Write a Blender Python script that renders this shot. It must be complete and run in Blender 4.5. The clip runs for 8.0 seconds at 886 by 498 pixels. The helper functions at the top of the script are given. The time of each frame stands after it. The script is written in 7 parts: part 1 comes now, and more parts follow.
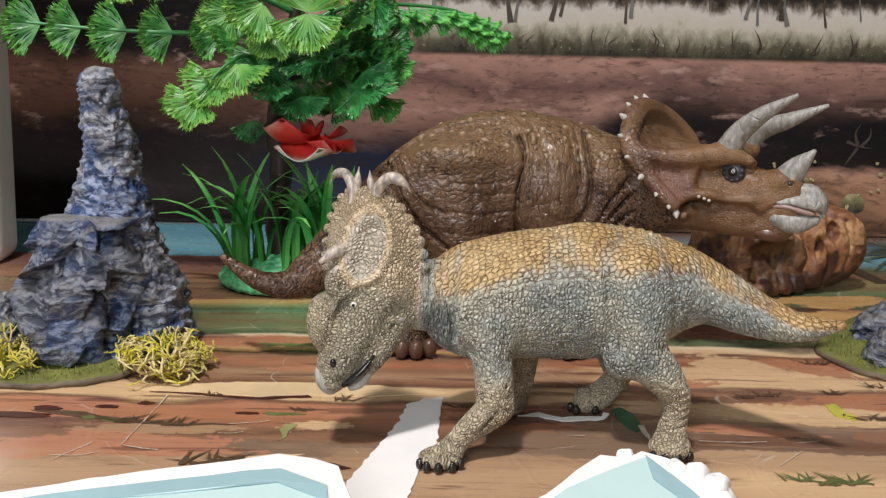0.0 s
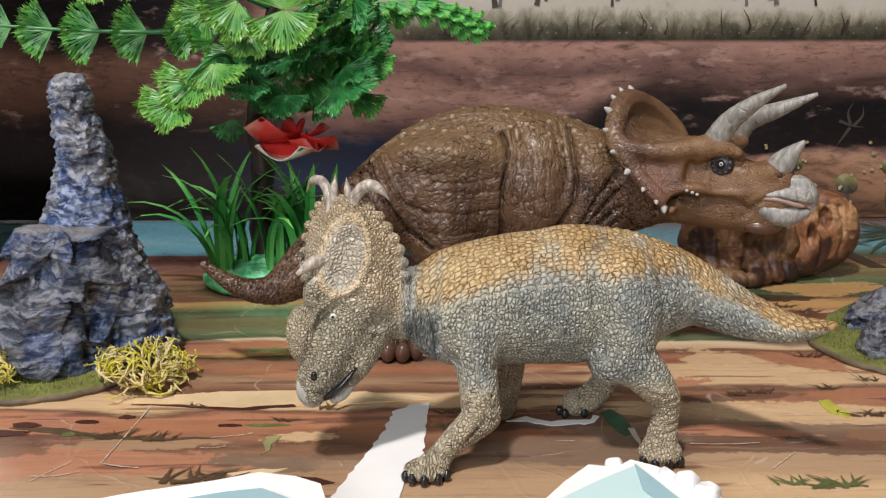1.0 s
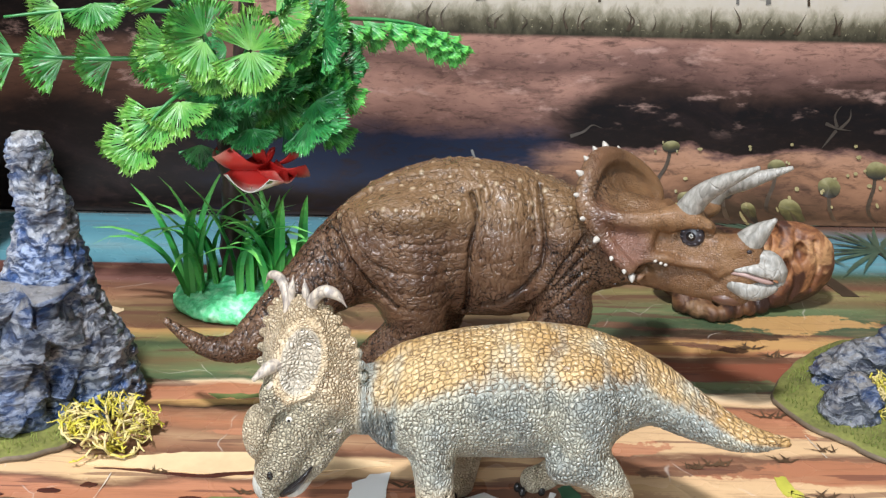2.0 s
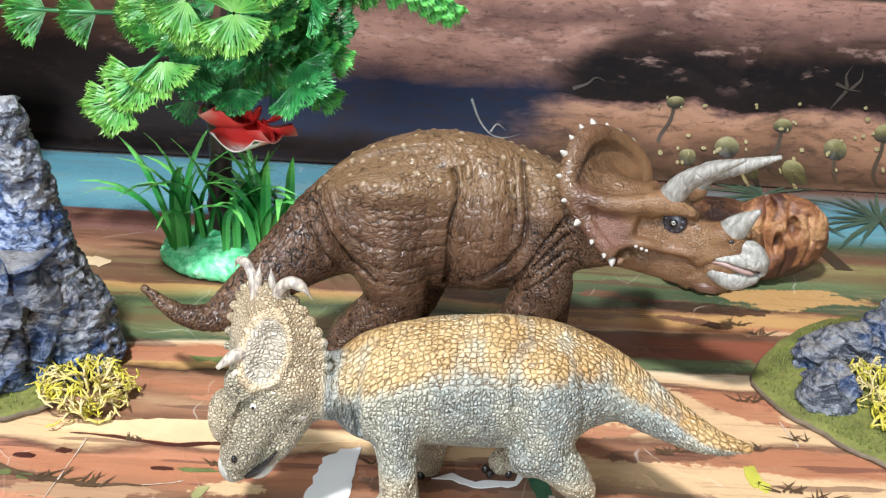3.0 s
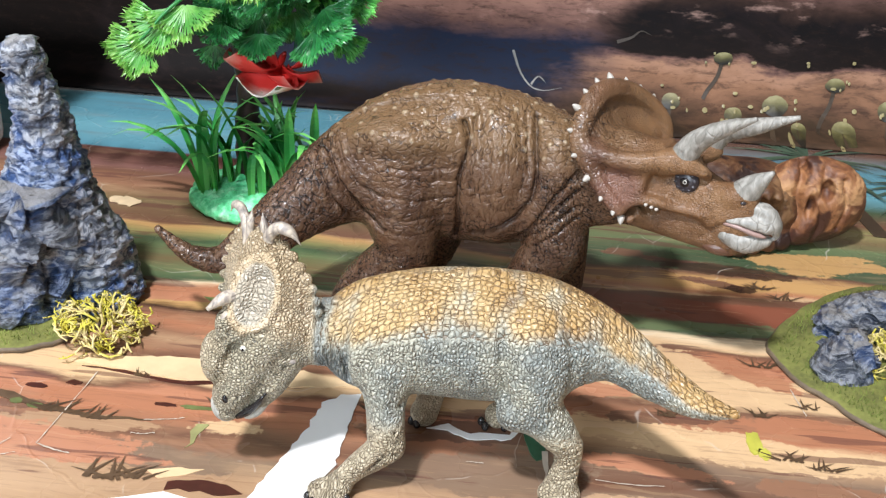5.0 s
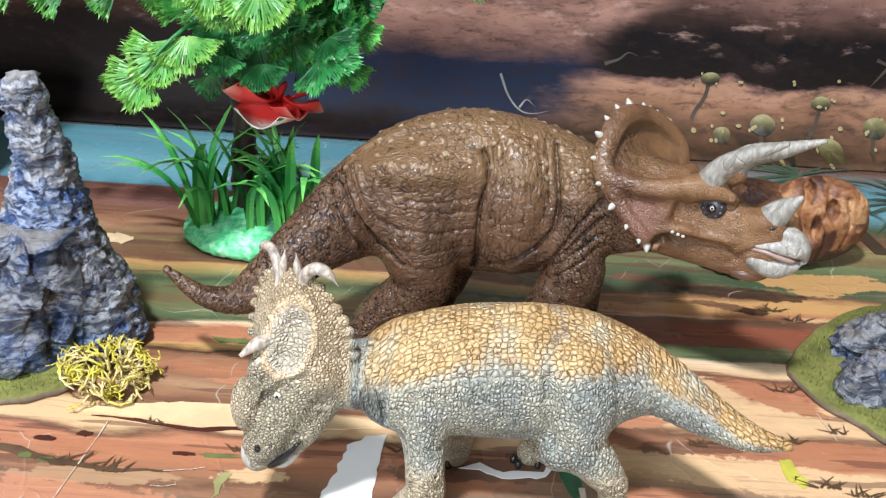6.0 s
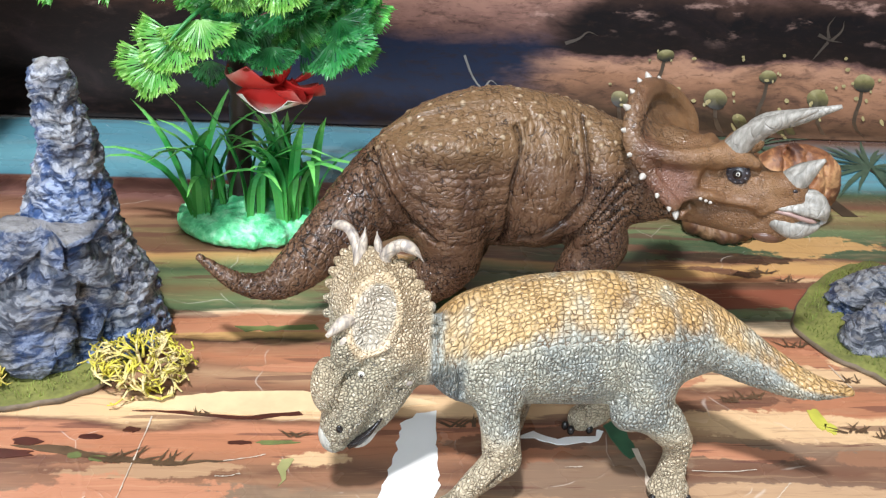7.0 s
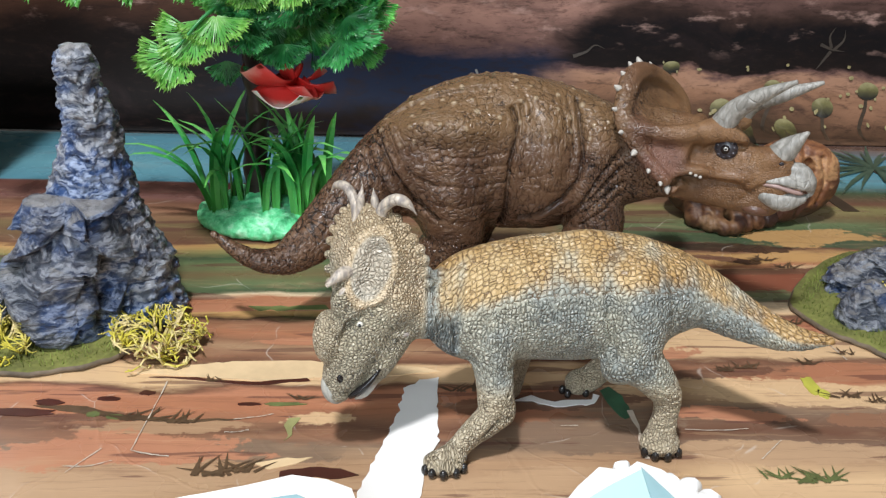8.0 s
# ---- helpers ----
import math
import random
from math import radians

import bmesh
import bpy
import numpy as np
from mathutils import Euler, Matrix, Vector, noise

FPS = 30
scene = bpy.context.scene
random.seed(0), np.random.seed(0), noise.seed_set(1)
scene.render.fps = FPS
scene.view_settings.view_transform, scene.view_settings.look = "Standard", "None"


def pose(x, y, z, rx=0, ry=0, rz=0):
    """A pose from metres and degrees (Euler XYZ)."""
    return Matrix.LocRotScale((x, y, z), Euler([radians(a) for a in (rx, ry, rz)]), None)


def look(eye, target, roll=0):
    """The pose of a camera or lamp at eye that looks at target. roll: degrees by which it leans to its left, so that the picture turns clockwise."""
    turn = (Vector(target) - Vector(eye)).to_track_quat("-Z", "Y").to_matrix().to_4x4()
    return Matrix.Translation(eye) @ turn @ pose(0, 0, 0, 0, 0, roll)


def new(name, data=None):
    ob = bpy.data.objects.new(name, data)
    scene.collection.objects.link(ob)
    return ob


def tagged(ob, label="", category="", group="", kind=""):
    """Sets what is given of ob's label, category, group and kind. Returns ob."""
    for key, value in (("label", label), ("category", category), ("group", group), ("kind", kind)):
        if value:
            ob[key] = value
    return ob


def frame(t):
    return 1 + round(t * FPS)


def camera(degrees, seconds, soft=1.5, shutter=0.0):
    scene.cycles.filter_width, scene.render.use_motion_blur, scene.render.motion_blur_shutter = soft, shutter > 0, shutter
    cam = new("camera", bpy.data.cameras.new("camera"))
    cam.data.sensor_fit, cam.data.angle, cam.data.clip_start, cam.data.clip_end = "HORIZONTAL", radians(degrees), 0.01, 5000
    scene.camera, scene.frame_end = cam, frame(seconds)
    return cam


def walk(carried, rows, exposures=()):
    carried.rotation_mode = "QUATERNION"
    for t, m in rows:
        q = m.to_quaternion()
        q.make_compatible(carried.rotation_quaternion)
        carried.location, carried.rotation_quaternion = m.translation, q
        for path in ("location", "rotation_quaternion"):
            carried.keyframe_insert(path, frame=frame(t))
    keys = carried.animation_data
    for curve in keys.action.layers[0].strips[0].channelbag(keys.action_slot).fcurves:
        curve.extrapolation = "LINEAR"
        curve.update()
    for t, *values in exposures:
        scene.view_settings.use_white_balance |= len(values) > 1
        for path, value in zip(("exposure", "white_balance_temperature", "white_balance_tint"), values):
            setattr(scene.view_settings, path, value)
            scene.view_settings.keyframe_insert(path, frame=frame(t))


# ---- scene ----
cam = camera(47.3, 8.0, 1.3)
PATH = [
    (0, (0.00017, -0.02273, 0.13960), (0.00222, 0.31583, 0.05086), 1.35),
    (0.5, (0.00096, -0.02248, 0.13923), (0.00371, 0.31612, 0.05064), 1.34),
    (1, (0.00526, -0.01307, 0.14674), (0.00806, 0.32324, 0.04984), -0.03),
    (1.2, (0.00952, -0.00884, 0.16138), (0.01211, 0.32757, 0.06485), -0.59),
    (2.3, (0.01490, 0.01637, 0.21417), (0.01971, 0.33429, 0.06787), 2.27),
    (2.5, (0.01458, 0.01985, 0.22089), (0.01814, 0.33508, 0.06884), 2.51),
    (3, (0.02877, 0.02331, 0.22452), (0.02821, 0.33460, 0.06453), 3.02),
    (3.5, (0.04725, 0.02041, 0.23356), (0.03177, 0.32397, 0.06003), 2.06),
    (4, (0.05848, 0.02266, 0.23184), (0.03591, 0.32439, 0.05592), 2.23),
    (4.5, (0.05977, 0.02446, 0.22685), (0.03447, 0.32593, 0.05086), 2.82),
    (4.7, (0.05728, 0.02471, 0.22510), (0.03113, 0.32621, 0.04926), 2.83),
    (5.8, (0.03709, 0.03246, 0.22437), (0.01972, 0.33652, 0.05189), 2.86),
    (6, (0.02606, 0.03451, 0.22371), (0.01843, 0.34065, 0.05422), 3.00),
    (6.3, (0.006, 0.039, 0.227), (0.034, 1.791, -0.735), 3.5),
    (6.5, (-0.00682, 0.03988, 0.23206), (0.00679, 0.34942, 0.06926), 3.10),
    (6.7, (-0.017, 0.042, 0.231), (0.134, 1.782, -0.743), 2.9),
    (7, (-0.03125, 0.02969, 0.21829), (0.00488, 0.33345, 0.04821), 4.39),
    (7.3, (-0.038, 0.021, 0.212), (0.234, 1.774, -0.711), 5.9),
    (7.5, (-0.03060, 0.01429, 0.20729), (0.01697, 0.32373, 0.05081), 4.10),
    (7.7, (-0.028, 0.006, 0.205), (0.221, 1.785, -0.676), 4.0),
    (8, (-0.02019, 0.00003, 0.20048), (0.00366, 0.31383, 0.04731), 2.63),
]
EXPOSURES = [(0, 0.0, 6700, 15), (1.2, 0.0, 6700, 15), (2.3, 0.80, 6200, 10), (3.5, 0.80, 6200, 10), (4.5, 0.70, 6200, 11), (6.8, 0.74, 6200, 11), (7.5, 0.62, 6200, 10), (8, 0.25, 6250, 10)]
walk(cam, [(t, look(eye, target, roll)) for t, eye, target, roll in PATH], EXPOSURES)

# ---- world and lamps ----
world = bpy.data.worlds.new("world")
scene.world = world
world.use_nodes = True
world.node_tree.nodes["Background"].inputs[0].default_value = (0.75, 0.82, 0.9, 1)
world.node_tree.nodes["Background"].inputs[1].default_value = 1.0

LAMP_AT = (-0.28, -0.32, 1.60)
lamp_data = bpy.data.lights.new("room_lamp", "AREA")
lamp_data.shape, lamp_data.size, lamp_data.energy = "DISK", 0.14, 27.0
lamp_data.color = (1.0, 0.985, 0.985)
lamp = new("room_lamp", lamp_data)
lamp.matrix_world = look(LAMP_AT, (0.0, 0.33, 0.0))
# cool fill lamp added behind the camera, in an assumed window out of view
fill_data = bpy.data.lights.new("fill_light", "AREA")
fill_data.shape, fill_data.size, fill_data.size_y, fill_data.energy = "RECTANGLE", 1.1, 0.8, 34.0
fill_data.color = (0.82, 0.92, 1.0)
fill_light = new("fill_light", fill_data)
fill_light.matrix_world = look((-0.75, -1.72, 1.0), (-0.75, 0.0, 1.0))


# ---- material helpers ----
def socket(t, ref, value):
    if isinstance(value, bpy.types.NodeSocket):
        t.links.new(value, ref)
    elif isinstance(value, tuple) and len(value) == 3 and ref.type == "RGBA":
        ref.default_value = (*value, 1)
    else:
        ref.default_value = value


def add(t, kind, ins=(), **props):
    n = t.nodes.new("ShaderNode" + kind)
    if "operation" in props:
        n.operation = props["operation"]
    if "vector_type" in props:
        n.vector_type = props["vector_type"]
    if "use_clamp" in props:
        n.use_clamp = props["use_clamp"]
    if "data_type" in props:
        n.data_type = props["data_type"]
    if "blend_type" in props:
        n.blend_type = props["blend_type"]
    if "interpolation_type" in props:
        n.interpolation_type = props["interpolation_type"]
    if "feature" in props:
        n.feature = props["feature"]
    if "attribute_name" in props:
        n.attribute_name = props["attribute_name"]
    for k, v in dict(ins).items():
        socket(t, n.inputs[k], v)
    return n


def calc(t, op, a, b=0.0, clamp=False):
    return add(t, "Math", {0: a, 1: b}, operation=op, use_clamp=clamp).outputs[0]


def blend(t, fac, a, b, how="MIX"):
    n = add(t, "Mix", data_type="RGBA", blend_type=how)
    for i, v in ((0, fac), (6, a), (7, b)):
        socket(t, n.inputs[i], v)
    return n.outputs[2]


def span(t, value, lo, hi, a=0.0, b=1.0):
    return add(t, "MapRange", {0: value, 1: lo, 2: hi, 3: a, 4: b}, interpolation_type="SMOOTHSTEP").outputs[0]


def ramp(t, fac, stops, how="LINEAR"):
    n = add(t, "ValToRGB", {0: fac})
    n.color_ramp.interpolation = how
    e = n.color_ramp.elements
    while len(e) < len(stops):
        e.new(1.0)
    for el, (p, c) in zip(e, stops):
        el.position = p
    for el, (p, c) in zip(e, stops):
        el.position, el.color = p, (*c, 1)
    return n.outputs[0]


def grain(t, vec, scale, detail=3.0, rough=0.55, warp=0.0):
    return add(t, "TexNoise", {"Vector": vec, "Scale": scale, "Detail": detail, "Roughness": rough, "Distortion": warp}).outputs[0]


def cells(t, vec, scale, feature="DISTANCE_TO_EDGE", rnd=0.9):
    n = add(t, "TexVoronoi", feature=feature)
    socket(t, n.inputs["Vector"], vec)
    n.inputs["Scale"].default_value, n.inputs["Randomness"].default_value = scale, rnd
    return n


def stretch(t, vec, x, y, z):
    return add(t, "Mapping", {0: vec, 3: (x, y, z)}).outputs[0]


def wobble(t, vec, scale, amount):
    """The coordinates, bent by a noise."""
    n = add(t, "TexNoise", {"Vector": vec, "Scale": scale, "Detail": 2.0})
    off = add(t, "VectorMath", {0: n.outputs["Color"], 1: (0.5, 0.5, 0.5)}, operation="SUBTRACT").outputs[0]
    big = add(t, "VectorMath", {0: off, "Scale": amount}, operation="SCALE").outputs[0]
    return add(t, "VectorMath", {0: vec, 1: big}, operation="ADD").outputs[0]


def material(name, rough=0.6, coat=0.0):
    m = bpy.data.materials.new(name)
    m.use_nodes = True
    t = m.node_tree
    b = t.nodes["Principled BSDF"]
    b.inputs["Roughness"].default_value = rough
    b.inputs["Coat Weight"].default_value = coat
    b.inputs["Coat Roughness"].default_value = 0.25
    vec = add(t, "TexCoord").outputs["Object"]
    return m, t, b, vec


def relief(t, b, height, strength, distance):
    n = add(t, "Bump", {"Height": height, "Strength": strength, "Distance": distance})
    t.links.new(n.outputs[0], b.inputs["Normal"])


def plain(name, colour, rough=0.6, vary=0.25, scale=300.0, bump=0.0002, coat=0.0):
    """A surface of one paint with a mottle at two scales."""
    m, t, b, vec = material(name, rough, coat)
    big, fine = grain(t, vec, scale * 0.15, 2), grain(t, vec, scale, 4)
    f = calc(t, "ADD", calc(t, "MULTIPLY", big, 0.6), calc(t, "MULTIPLY", fine, 0.4))
    dark = tuple(c * (1 - vary) for c in colour)
    lite = tuple(min(1, c * (1 + vary)) for c in colour)
    socket(t, b.inputs["Base Color"], ramp(t, f, [(0.3, dark), (0.7, lite)]))
    relief(t, b, fine, 0.6, bump)
    return m


# ---- materials ----
def figure_layers(t):
    """The painted zones and the modelled relief of a figure's hide."""
    paint = add(t, "SeparateColor", {0: add(t, "Attribute", attribute_name="paint").outputs["Color"]})
    hide = add(t, "SeparateColor", {0: add(t, "Attribute", attribute_name="hide").outputs["Color"]})
    return (*paint.outputs[:3], *hide.outputs[:3])


def triceratops_skin():
    """Glossy brown vinyl with a dark wash in the cracks and pale scutes on the back."""
    m, t, b, vec = material("triceratops_paint", 0.4, 0.06)
    head, cheek, back, height, tone, scute = figure_layers(t)
    zones = add(t, "SeparateColor", {0: add(t, "Attribute", attribute_name="zones").outputs["Color"]})
    tail, pebbled, flank = zones.outputs[:3]
    mott = grain(t, vec, 60, 4)
    bent = wobble(t, wobble(t, vec, 120, 0.006), 600, 0.0018)
    crossed = cells(t, stretch(t, bent, 0.75, 1, 1.15), 420, rnd=1.0).outputs[0]
    upright = cells(t, stretch(t, bent, 1.25, 0.9, 0.40), 400, rnd=1.0).outputs[0]
    pebbles = cells(t, bent, 640, rnd=0.9).outputs[0]
    rings = cells(t, stretch(t, add(t, "Mapping", {0: bent, 2: (0, math.radians(-36), 0)}).outputs[0], 1.5, 0.6, 0.40), 480, rnd=1.0).outputs[0]
    tiny = cells(t, wobble(t, vec, 500, 0.0010), 1050).outputs[0]
    far = crossed
    for share, other in ((calc(t, "MULTIPLY", flank, span(t, grain(t, vec, 70, 2), 0.40, 0.56)), upright), (pebbled, pebbles), (tail, rings), (head, tiny)):
        far = blend(t, share, far, other)
    far = calc(t, "ADD", far, calc(t, "MULTIPLY", calc(t, "SUBTRACT", grain(t, vec, 420, 3), 0.46), 0.35))
    crack, dome = span(t, far, 0.0, 0.06), span(t, far, 0.0, 0.30)
    fine = span(t, cells(t, wobble(t, vec, 500, 0.0010), 900).outputs[0], 0.0, 0.2)
    body = blend(t, span(t, mott, 0.35, 0.65), (0.068, 0.033, 0.018), (0.118, 0.062, 0.033))
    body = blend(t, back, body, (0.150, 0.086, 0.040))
    face = blend(t, span(t, mott, 0.3, 0.7), (0.150, 0.070, 0.027), (0.225, 0.120, 0.052))
    c = blend(t, head, body, face)
    c = blend(t, cheek, c, blend(t, span(t, mott, 0.4, 0.6), (0.11, 0.048, 0.030), (0.18, 0.086, 0.060)))
    c = blend(t, calc(t, "MULTIPLY", tone, 0.10), c, (0.26, 0.17, 0.10))
    c = blend(t, calc(t, "MULTIPLY", span(t, dome, 0.6, 1.0), span(t, grain(t, vec, 240, 3), 0.45, 0.68, 0.0, 0.22)), c, (0.26, 0.17, 0.10))
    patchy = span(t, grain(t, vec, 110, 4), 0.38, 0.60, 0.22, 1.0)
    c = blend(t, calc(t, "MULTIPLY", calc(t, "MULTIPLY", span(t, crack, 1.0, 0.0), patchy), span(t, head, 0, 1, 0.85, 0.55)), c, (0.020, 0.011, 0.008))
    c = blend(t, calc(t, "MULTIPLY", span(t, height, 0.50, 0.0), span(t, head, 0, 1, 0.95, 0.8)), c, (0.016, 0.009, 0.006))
    c = blend(t, calc(t, "MULTIPLY", span(t, scute, 0.25, 0.75), 0.70), c, (0.40, 0.31, 0.20))
    socket(t, b.inputs["Base Color"], c)
    socket(t, b.inputs["Roughness"], calc(t, "ADD", calc(t, "MULTIPLY", grain(t, vec, 200, 3), 0.20), span(t, head, 0, 1, 0.13, 0.38)))
    rough = calc(t, "ADD", calc(t, "MULTIPLY", fine, 0.10), calc(t, "MULTIPLY", grain(t, vec, 600, 4), 0.30))
    deep = calc(t, "MULTIPLY", span(t, head, 0, 1, 1.0, 0.5), span(t, calc(t, "ADD", patchy, calc(t, "MAXIMUM", pebbled, tail)), 0.0, 1.0, 0.45, 0.80))
    relief(t, b, calc(t, "ADD", calc(t, "MULTIPLY", calc(t, "ADD", calc(t, "MULTIPLY", dome, 0.6), calc(t, "MULTIPLY", crack, 0.4)), deep), rough), 1.0, 0.00055)
    return m


def pachy_skin():
    """Grey-blue vinyl in raised cells with a brown wash in the cracks, an ochre back and a cream frill."""
    m, t, b, vec = material("pachyrhinosaurus_paint", 0.5)
    back, cream, small, height, tone, blue = figure_layers(t)
    zones = add(t, "SeparateColor", {0: add(t, "Attribute", attribute_name="zones").outputs["Color"]})
    neck, tail, dish = zones.outputs[:3]
    mott = grain(t, vec, 55, 4)
    bent = wobble(t, wobble(t, vec, 150, 0.0035), 500, 0.0009)
    rows = add(t, "Attribute", attribute_name="rows").outputs["Vector"]
    on_back = span(t, back, 0.25, 0.45)
    pebbly = calc(t, "MULTIPLY", small, calc(t, "SUBTRACT", 1.0, dish))
    # blocks on the flank, pebbles on head and legs, rows of tiles on the back, creases on neck and tail, a comb in the dish
    far = cells(t, stretch(t, bent, 1.15, 1.0, 0.80), 800, rnd=0.68).outputs[0]
    for share, other in ((pebbly, cells(t, bent, 930, rnd=0.85).outputs[0]), (on_back, cells(t, wobble(t, stretch(t, rows, 520, 700, 1), 0.9, 0.60), 1.0, rnd=0.60).outputs[0]),
                         (neck, cells(t, stretch(t, bent, 1.3, 0.5, 0.28), 900, rnd=1.0).outputs[0]), (calc(t, "MULTIPLY", tail, 0.9), cells(t, stretch(t, add(t, "Mapping", {0: bent, 2: (0, math.radians(28), 0)}).outputs[0], 1.15, 0.8, 0.50), 900, rnd=1.0).outputs[0]),
                         (dish, cells(t, stretch(t, bent, 1.0, 0.3, 1.0), 820, rnd=0.8).outputs[0])):
        far = blend(t, share, far, other)
    far = calc(t, "ADD", far, calc(t, "MULTIPLY", calc(t, "SUBTRACT", grain(t, vec, 600, 3), 0.48), 0.28))
    joint, dome, valley = span(t, far, 0.0, 0.055), span(t, far, -0.06, 0.42), span(t, far, 0.14, 0.0)
    flank = blend(t, span(t, mott, 0.38, 0.62), (0.275, 0.300, 0.280), (0.47, 0.455, 0.360))
    flank = blend(t, calc(t, "MULTIPLY", tone, 0.25), flank, (0.32, 0.30, 0.235))
    flank = blend(t, blue, flank, (0.150, 0.182, 0.195))
    flank = blend(t, calc(t, "MULTIPLY", pebbly, 0.72), flank, (0.49, 0.41, 0.27))
    ochre = blend(t, span(t, mott, 0.3, 0.7), (0.42, 0.245, 0.085), (0.57, 0.405, 0.20))
    edge = calc(t, "ADD", back, calc(t, "MULTIPLY", calc(t, "SUBTRACT", grain(t, stretch(t, vec, 1.6, 1, 0.30), 62, 4), 0.5), 2.0))
    c = blend(t, span(t, edge, 0.42, 1.00), flank, ochre)
    c = blend(t, calc(t, "MULTIPLY", cream, 0.85), c, blend(t, span(t, mott, 0.35, 0.65), (0.52, 0.39, 0.235), (0.72, 0.58, 0.40)))
    c = blend(t, calc(t, "MULTIPLY", dish, 0.6), c, (0.56, 0.495, 0.40))
    # tops rubbed pale, cracks washed dark
    rub = calc(t, "MULTIPLY", span(t, dome, 0.5, 1.0), span(t, grain(t, vec, 300, 3), 0.38, 0.62, 0.0, 0.42))
    c = blend(t, calc(t, "MULTIPLY", rub, span(t, back, 0.2, 0.6, 1.0, 0.6)), c, (0.56, 0.51, 0.40))
    patchy = span(t, grain(t, vec, 150, 4), 0.36, 0.64, 0.42, 1.0)
    inked = calc(t, "MAXIMUM", span(t, small, 0, 1, 0.68, 1.0), calc(t, "MULTIPLY", on_back, 0.75))
    wash = calc(t, "MULTIPLY", span(t, joint, 1.0, 0.0), calc(t, "MULTIPLY", patchy, calc(t, "MULTIPLY", inked, span(t, calc(t, "MAXIMUM", dish, calc(t, "MULTIPLY", cream, 0.4)), 0, 1, 1.0, 0.15))))
    soil = blend(t, calc(t, "MAXIMUM", on_back, cream), (0.085, 0.078, 0.060), (0.19, 0.115, 0.050))
    c = blend(t, calc(t, "MULTIPLY", valley, calc(t, "MULTIPLY", patchy, calc(t, "MULTIPLY", span(t, dish, 0, 1, 1.0, 0.2), span(t, calc(t, "MAXIMUM", small, on_back), 0, 1, 0.55, 0.80)))), c, soil)
    c = blend(t, wash, c, blend(t, calc(t, "MAXIMUM", on_back, cream), (0.040, 0.032, 0.023), (0.095, 0.052, 0.022)))
    c = blend(t, calc(t, "MULTIPLY", span(t, height, 0.60, 0.12), 0.8), c, (0.060, 0.042, 0.026))
    socket(t, b.inputs["Base Color"], c)
    socket(t, b.inputs["Roughness"], calc(t, "ADD", calc(t, "MULTIPLY", mott, 0.2), 0.24))
    relief(t, b, calc(t, "ADD", calc(t, "ADD", calc(t, "MULTIPLY", joint, 0.35), calc(t, "MULTIPLY", dome, 0.9)), calc(t, "MULTIPLY", grain(t, vec, 900, 4), 0.25)), 1.0, 0.00072)
    return m


def horn_paint(name, pale, dark, rough=0.45, along=(1, 1, 0.25)):
    """Painted horn: pale with dark hairline cracks and streaks along it."""
    m, t, b, vec = material(name, rough)
    bent = wobble(t, vec, 150, 0.003)
    crack = cells(t, stretch(t, bent, *along), 240, rnd=1.0)
    streak = grain(t, stretch(t, bent, *along), 700, 4)
    h = span(t, crack.outputs[0], 0.0, 0.035)
    c = blend(t, span(t, streak, 0.35, 0.7), dark, pale)
    c = blend(t, calc(t, "MULTIPLY", span(t, h, 1.0, 0.0), span(t, grain(t, vec, 160, 2), 0.45, 0.68, 0.0, 0.30)), c, tuple(0.35 * v for v in dark))
    socket(t, b.inputs["Base Color"], c)
    relief(t, b, calc(t, "ADD", h, calc(t, "MULTIPLY", streak, 0.5)), 0.6, 0.0003)
    return m


def rock_paint(name, white, depth=1.0):
    """Chipped dark resin stone: navy wash below, pale dry brushing on the ridges of its chips, dust on its tops."""
    m, t, b, vec = material(name, 0.32)
    bent = wobble(t, wobble(t, vec, 70, 0.01), 300, 0.003)
    strata = grain(t, stretch(t, bent, 0.5, 0.5, 1.8), 210, 6, 0.62, 0.5)
    chip = cells(t, stretch(t, bent, 0.5, 0.5, 1.6), 250, "F1", 1.0).outputs["Distance"]
    broad = grain(t, vec, 42, 3)
    c = blend(t, span(t, broad, 0.42, 0.56), tuple(depth * v for v in (0.072, 0.084, 0.112)), tuple(depth * v for v in (0.030, 0.066, 0.172)))
    c = blend(t, span(t, grain(t, vec, 120, 4), 0.52, 0.66), c, tuple(depth * v for v in (0.13, 0.14, 0.165)))
    c = blend(t, calc(t, "MULTIPLY", span(t, strata, 0.42, 0.34), 0.7), c, (0.020, 0.024, 0.042))
    up = add(t, "SeparateXYZ", {0: add(t, "NewGeometry").outputs["Normal"]}).outputs[2]
    ridge = calc(t, "ADD", calc(t, "MULTIPLY", chip, 0.35), strata)
    worn = calc(t, "MULTIPLY", span(t, ridge, 0.58, 0.72), span(t, grain(t, stretch(t, bent, 0.6, 0.6, 1.3), 520, 4, 0.6), 0.38, 0.54))
    c = blend(t, calc(t, "MULTIPLY", worn, white), c, blend(t, span(t, broad, 0.45, 0.6), (0.60, 0.62, 0.66), (0.50, 0.58, 0.74)))
    dust = calc(t, "MULTIPLY", span(t, up, 0.70, 0.90), span(t, broad, 0.25, 0.45))
    c = blend(t, calc(t, "MULTIPLY", dust, 0.75), c, (0.24, 0.225, 0.205))
    socket(t, b.inputs["Base Color"], c)
    relief(t, b, calc(t, "ADD", ridge, calc(t, "MULTIPLY", grain(t, vec, 900, 4, 0.65), 0.10)), 1.0, 0.0036)
    return m


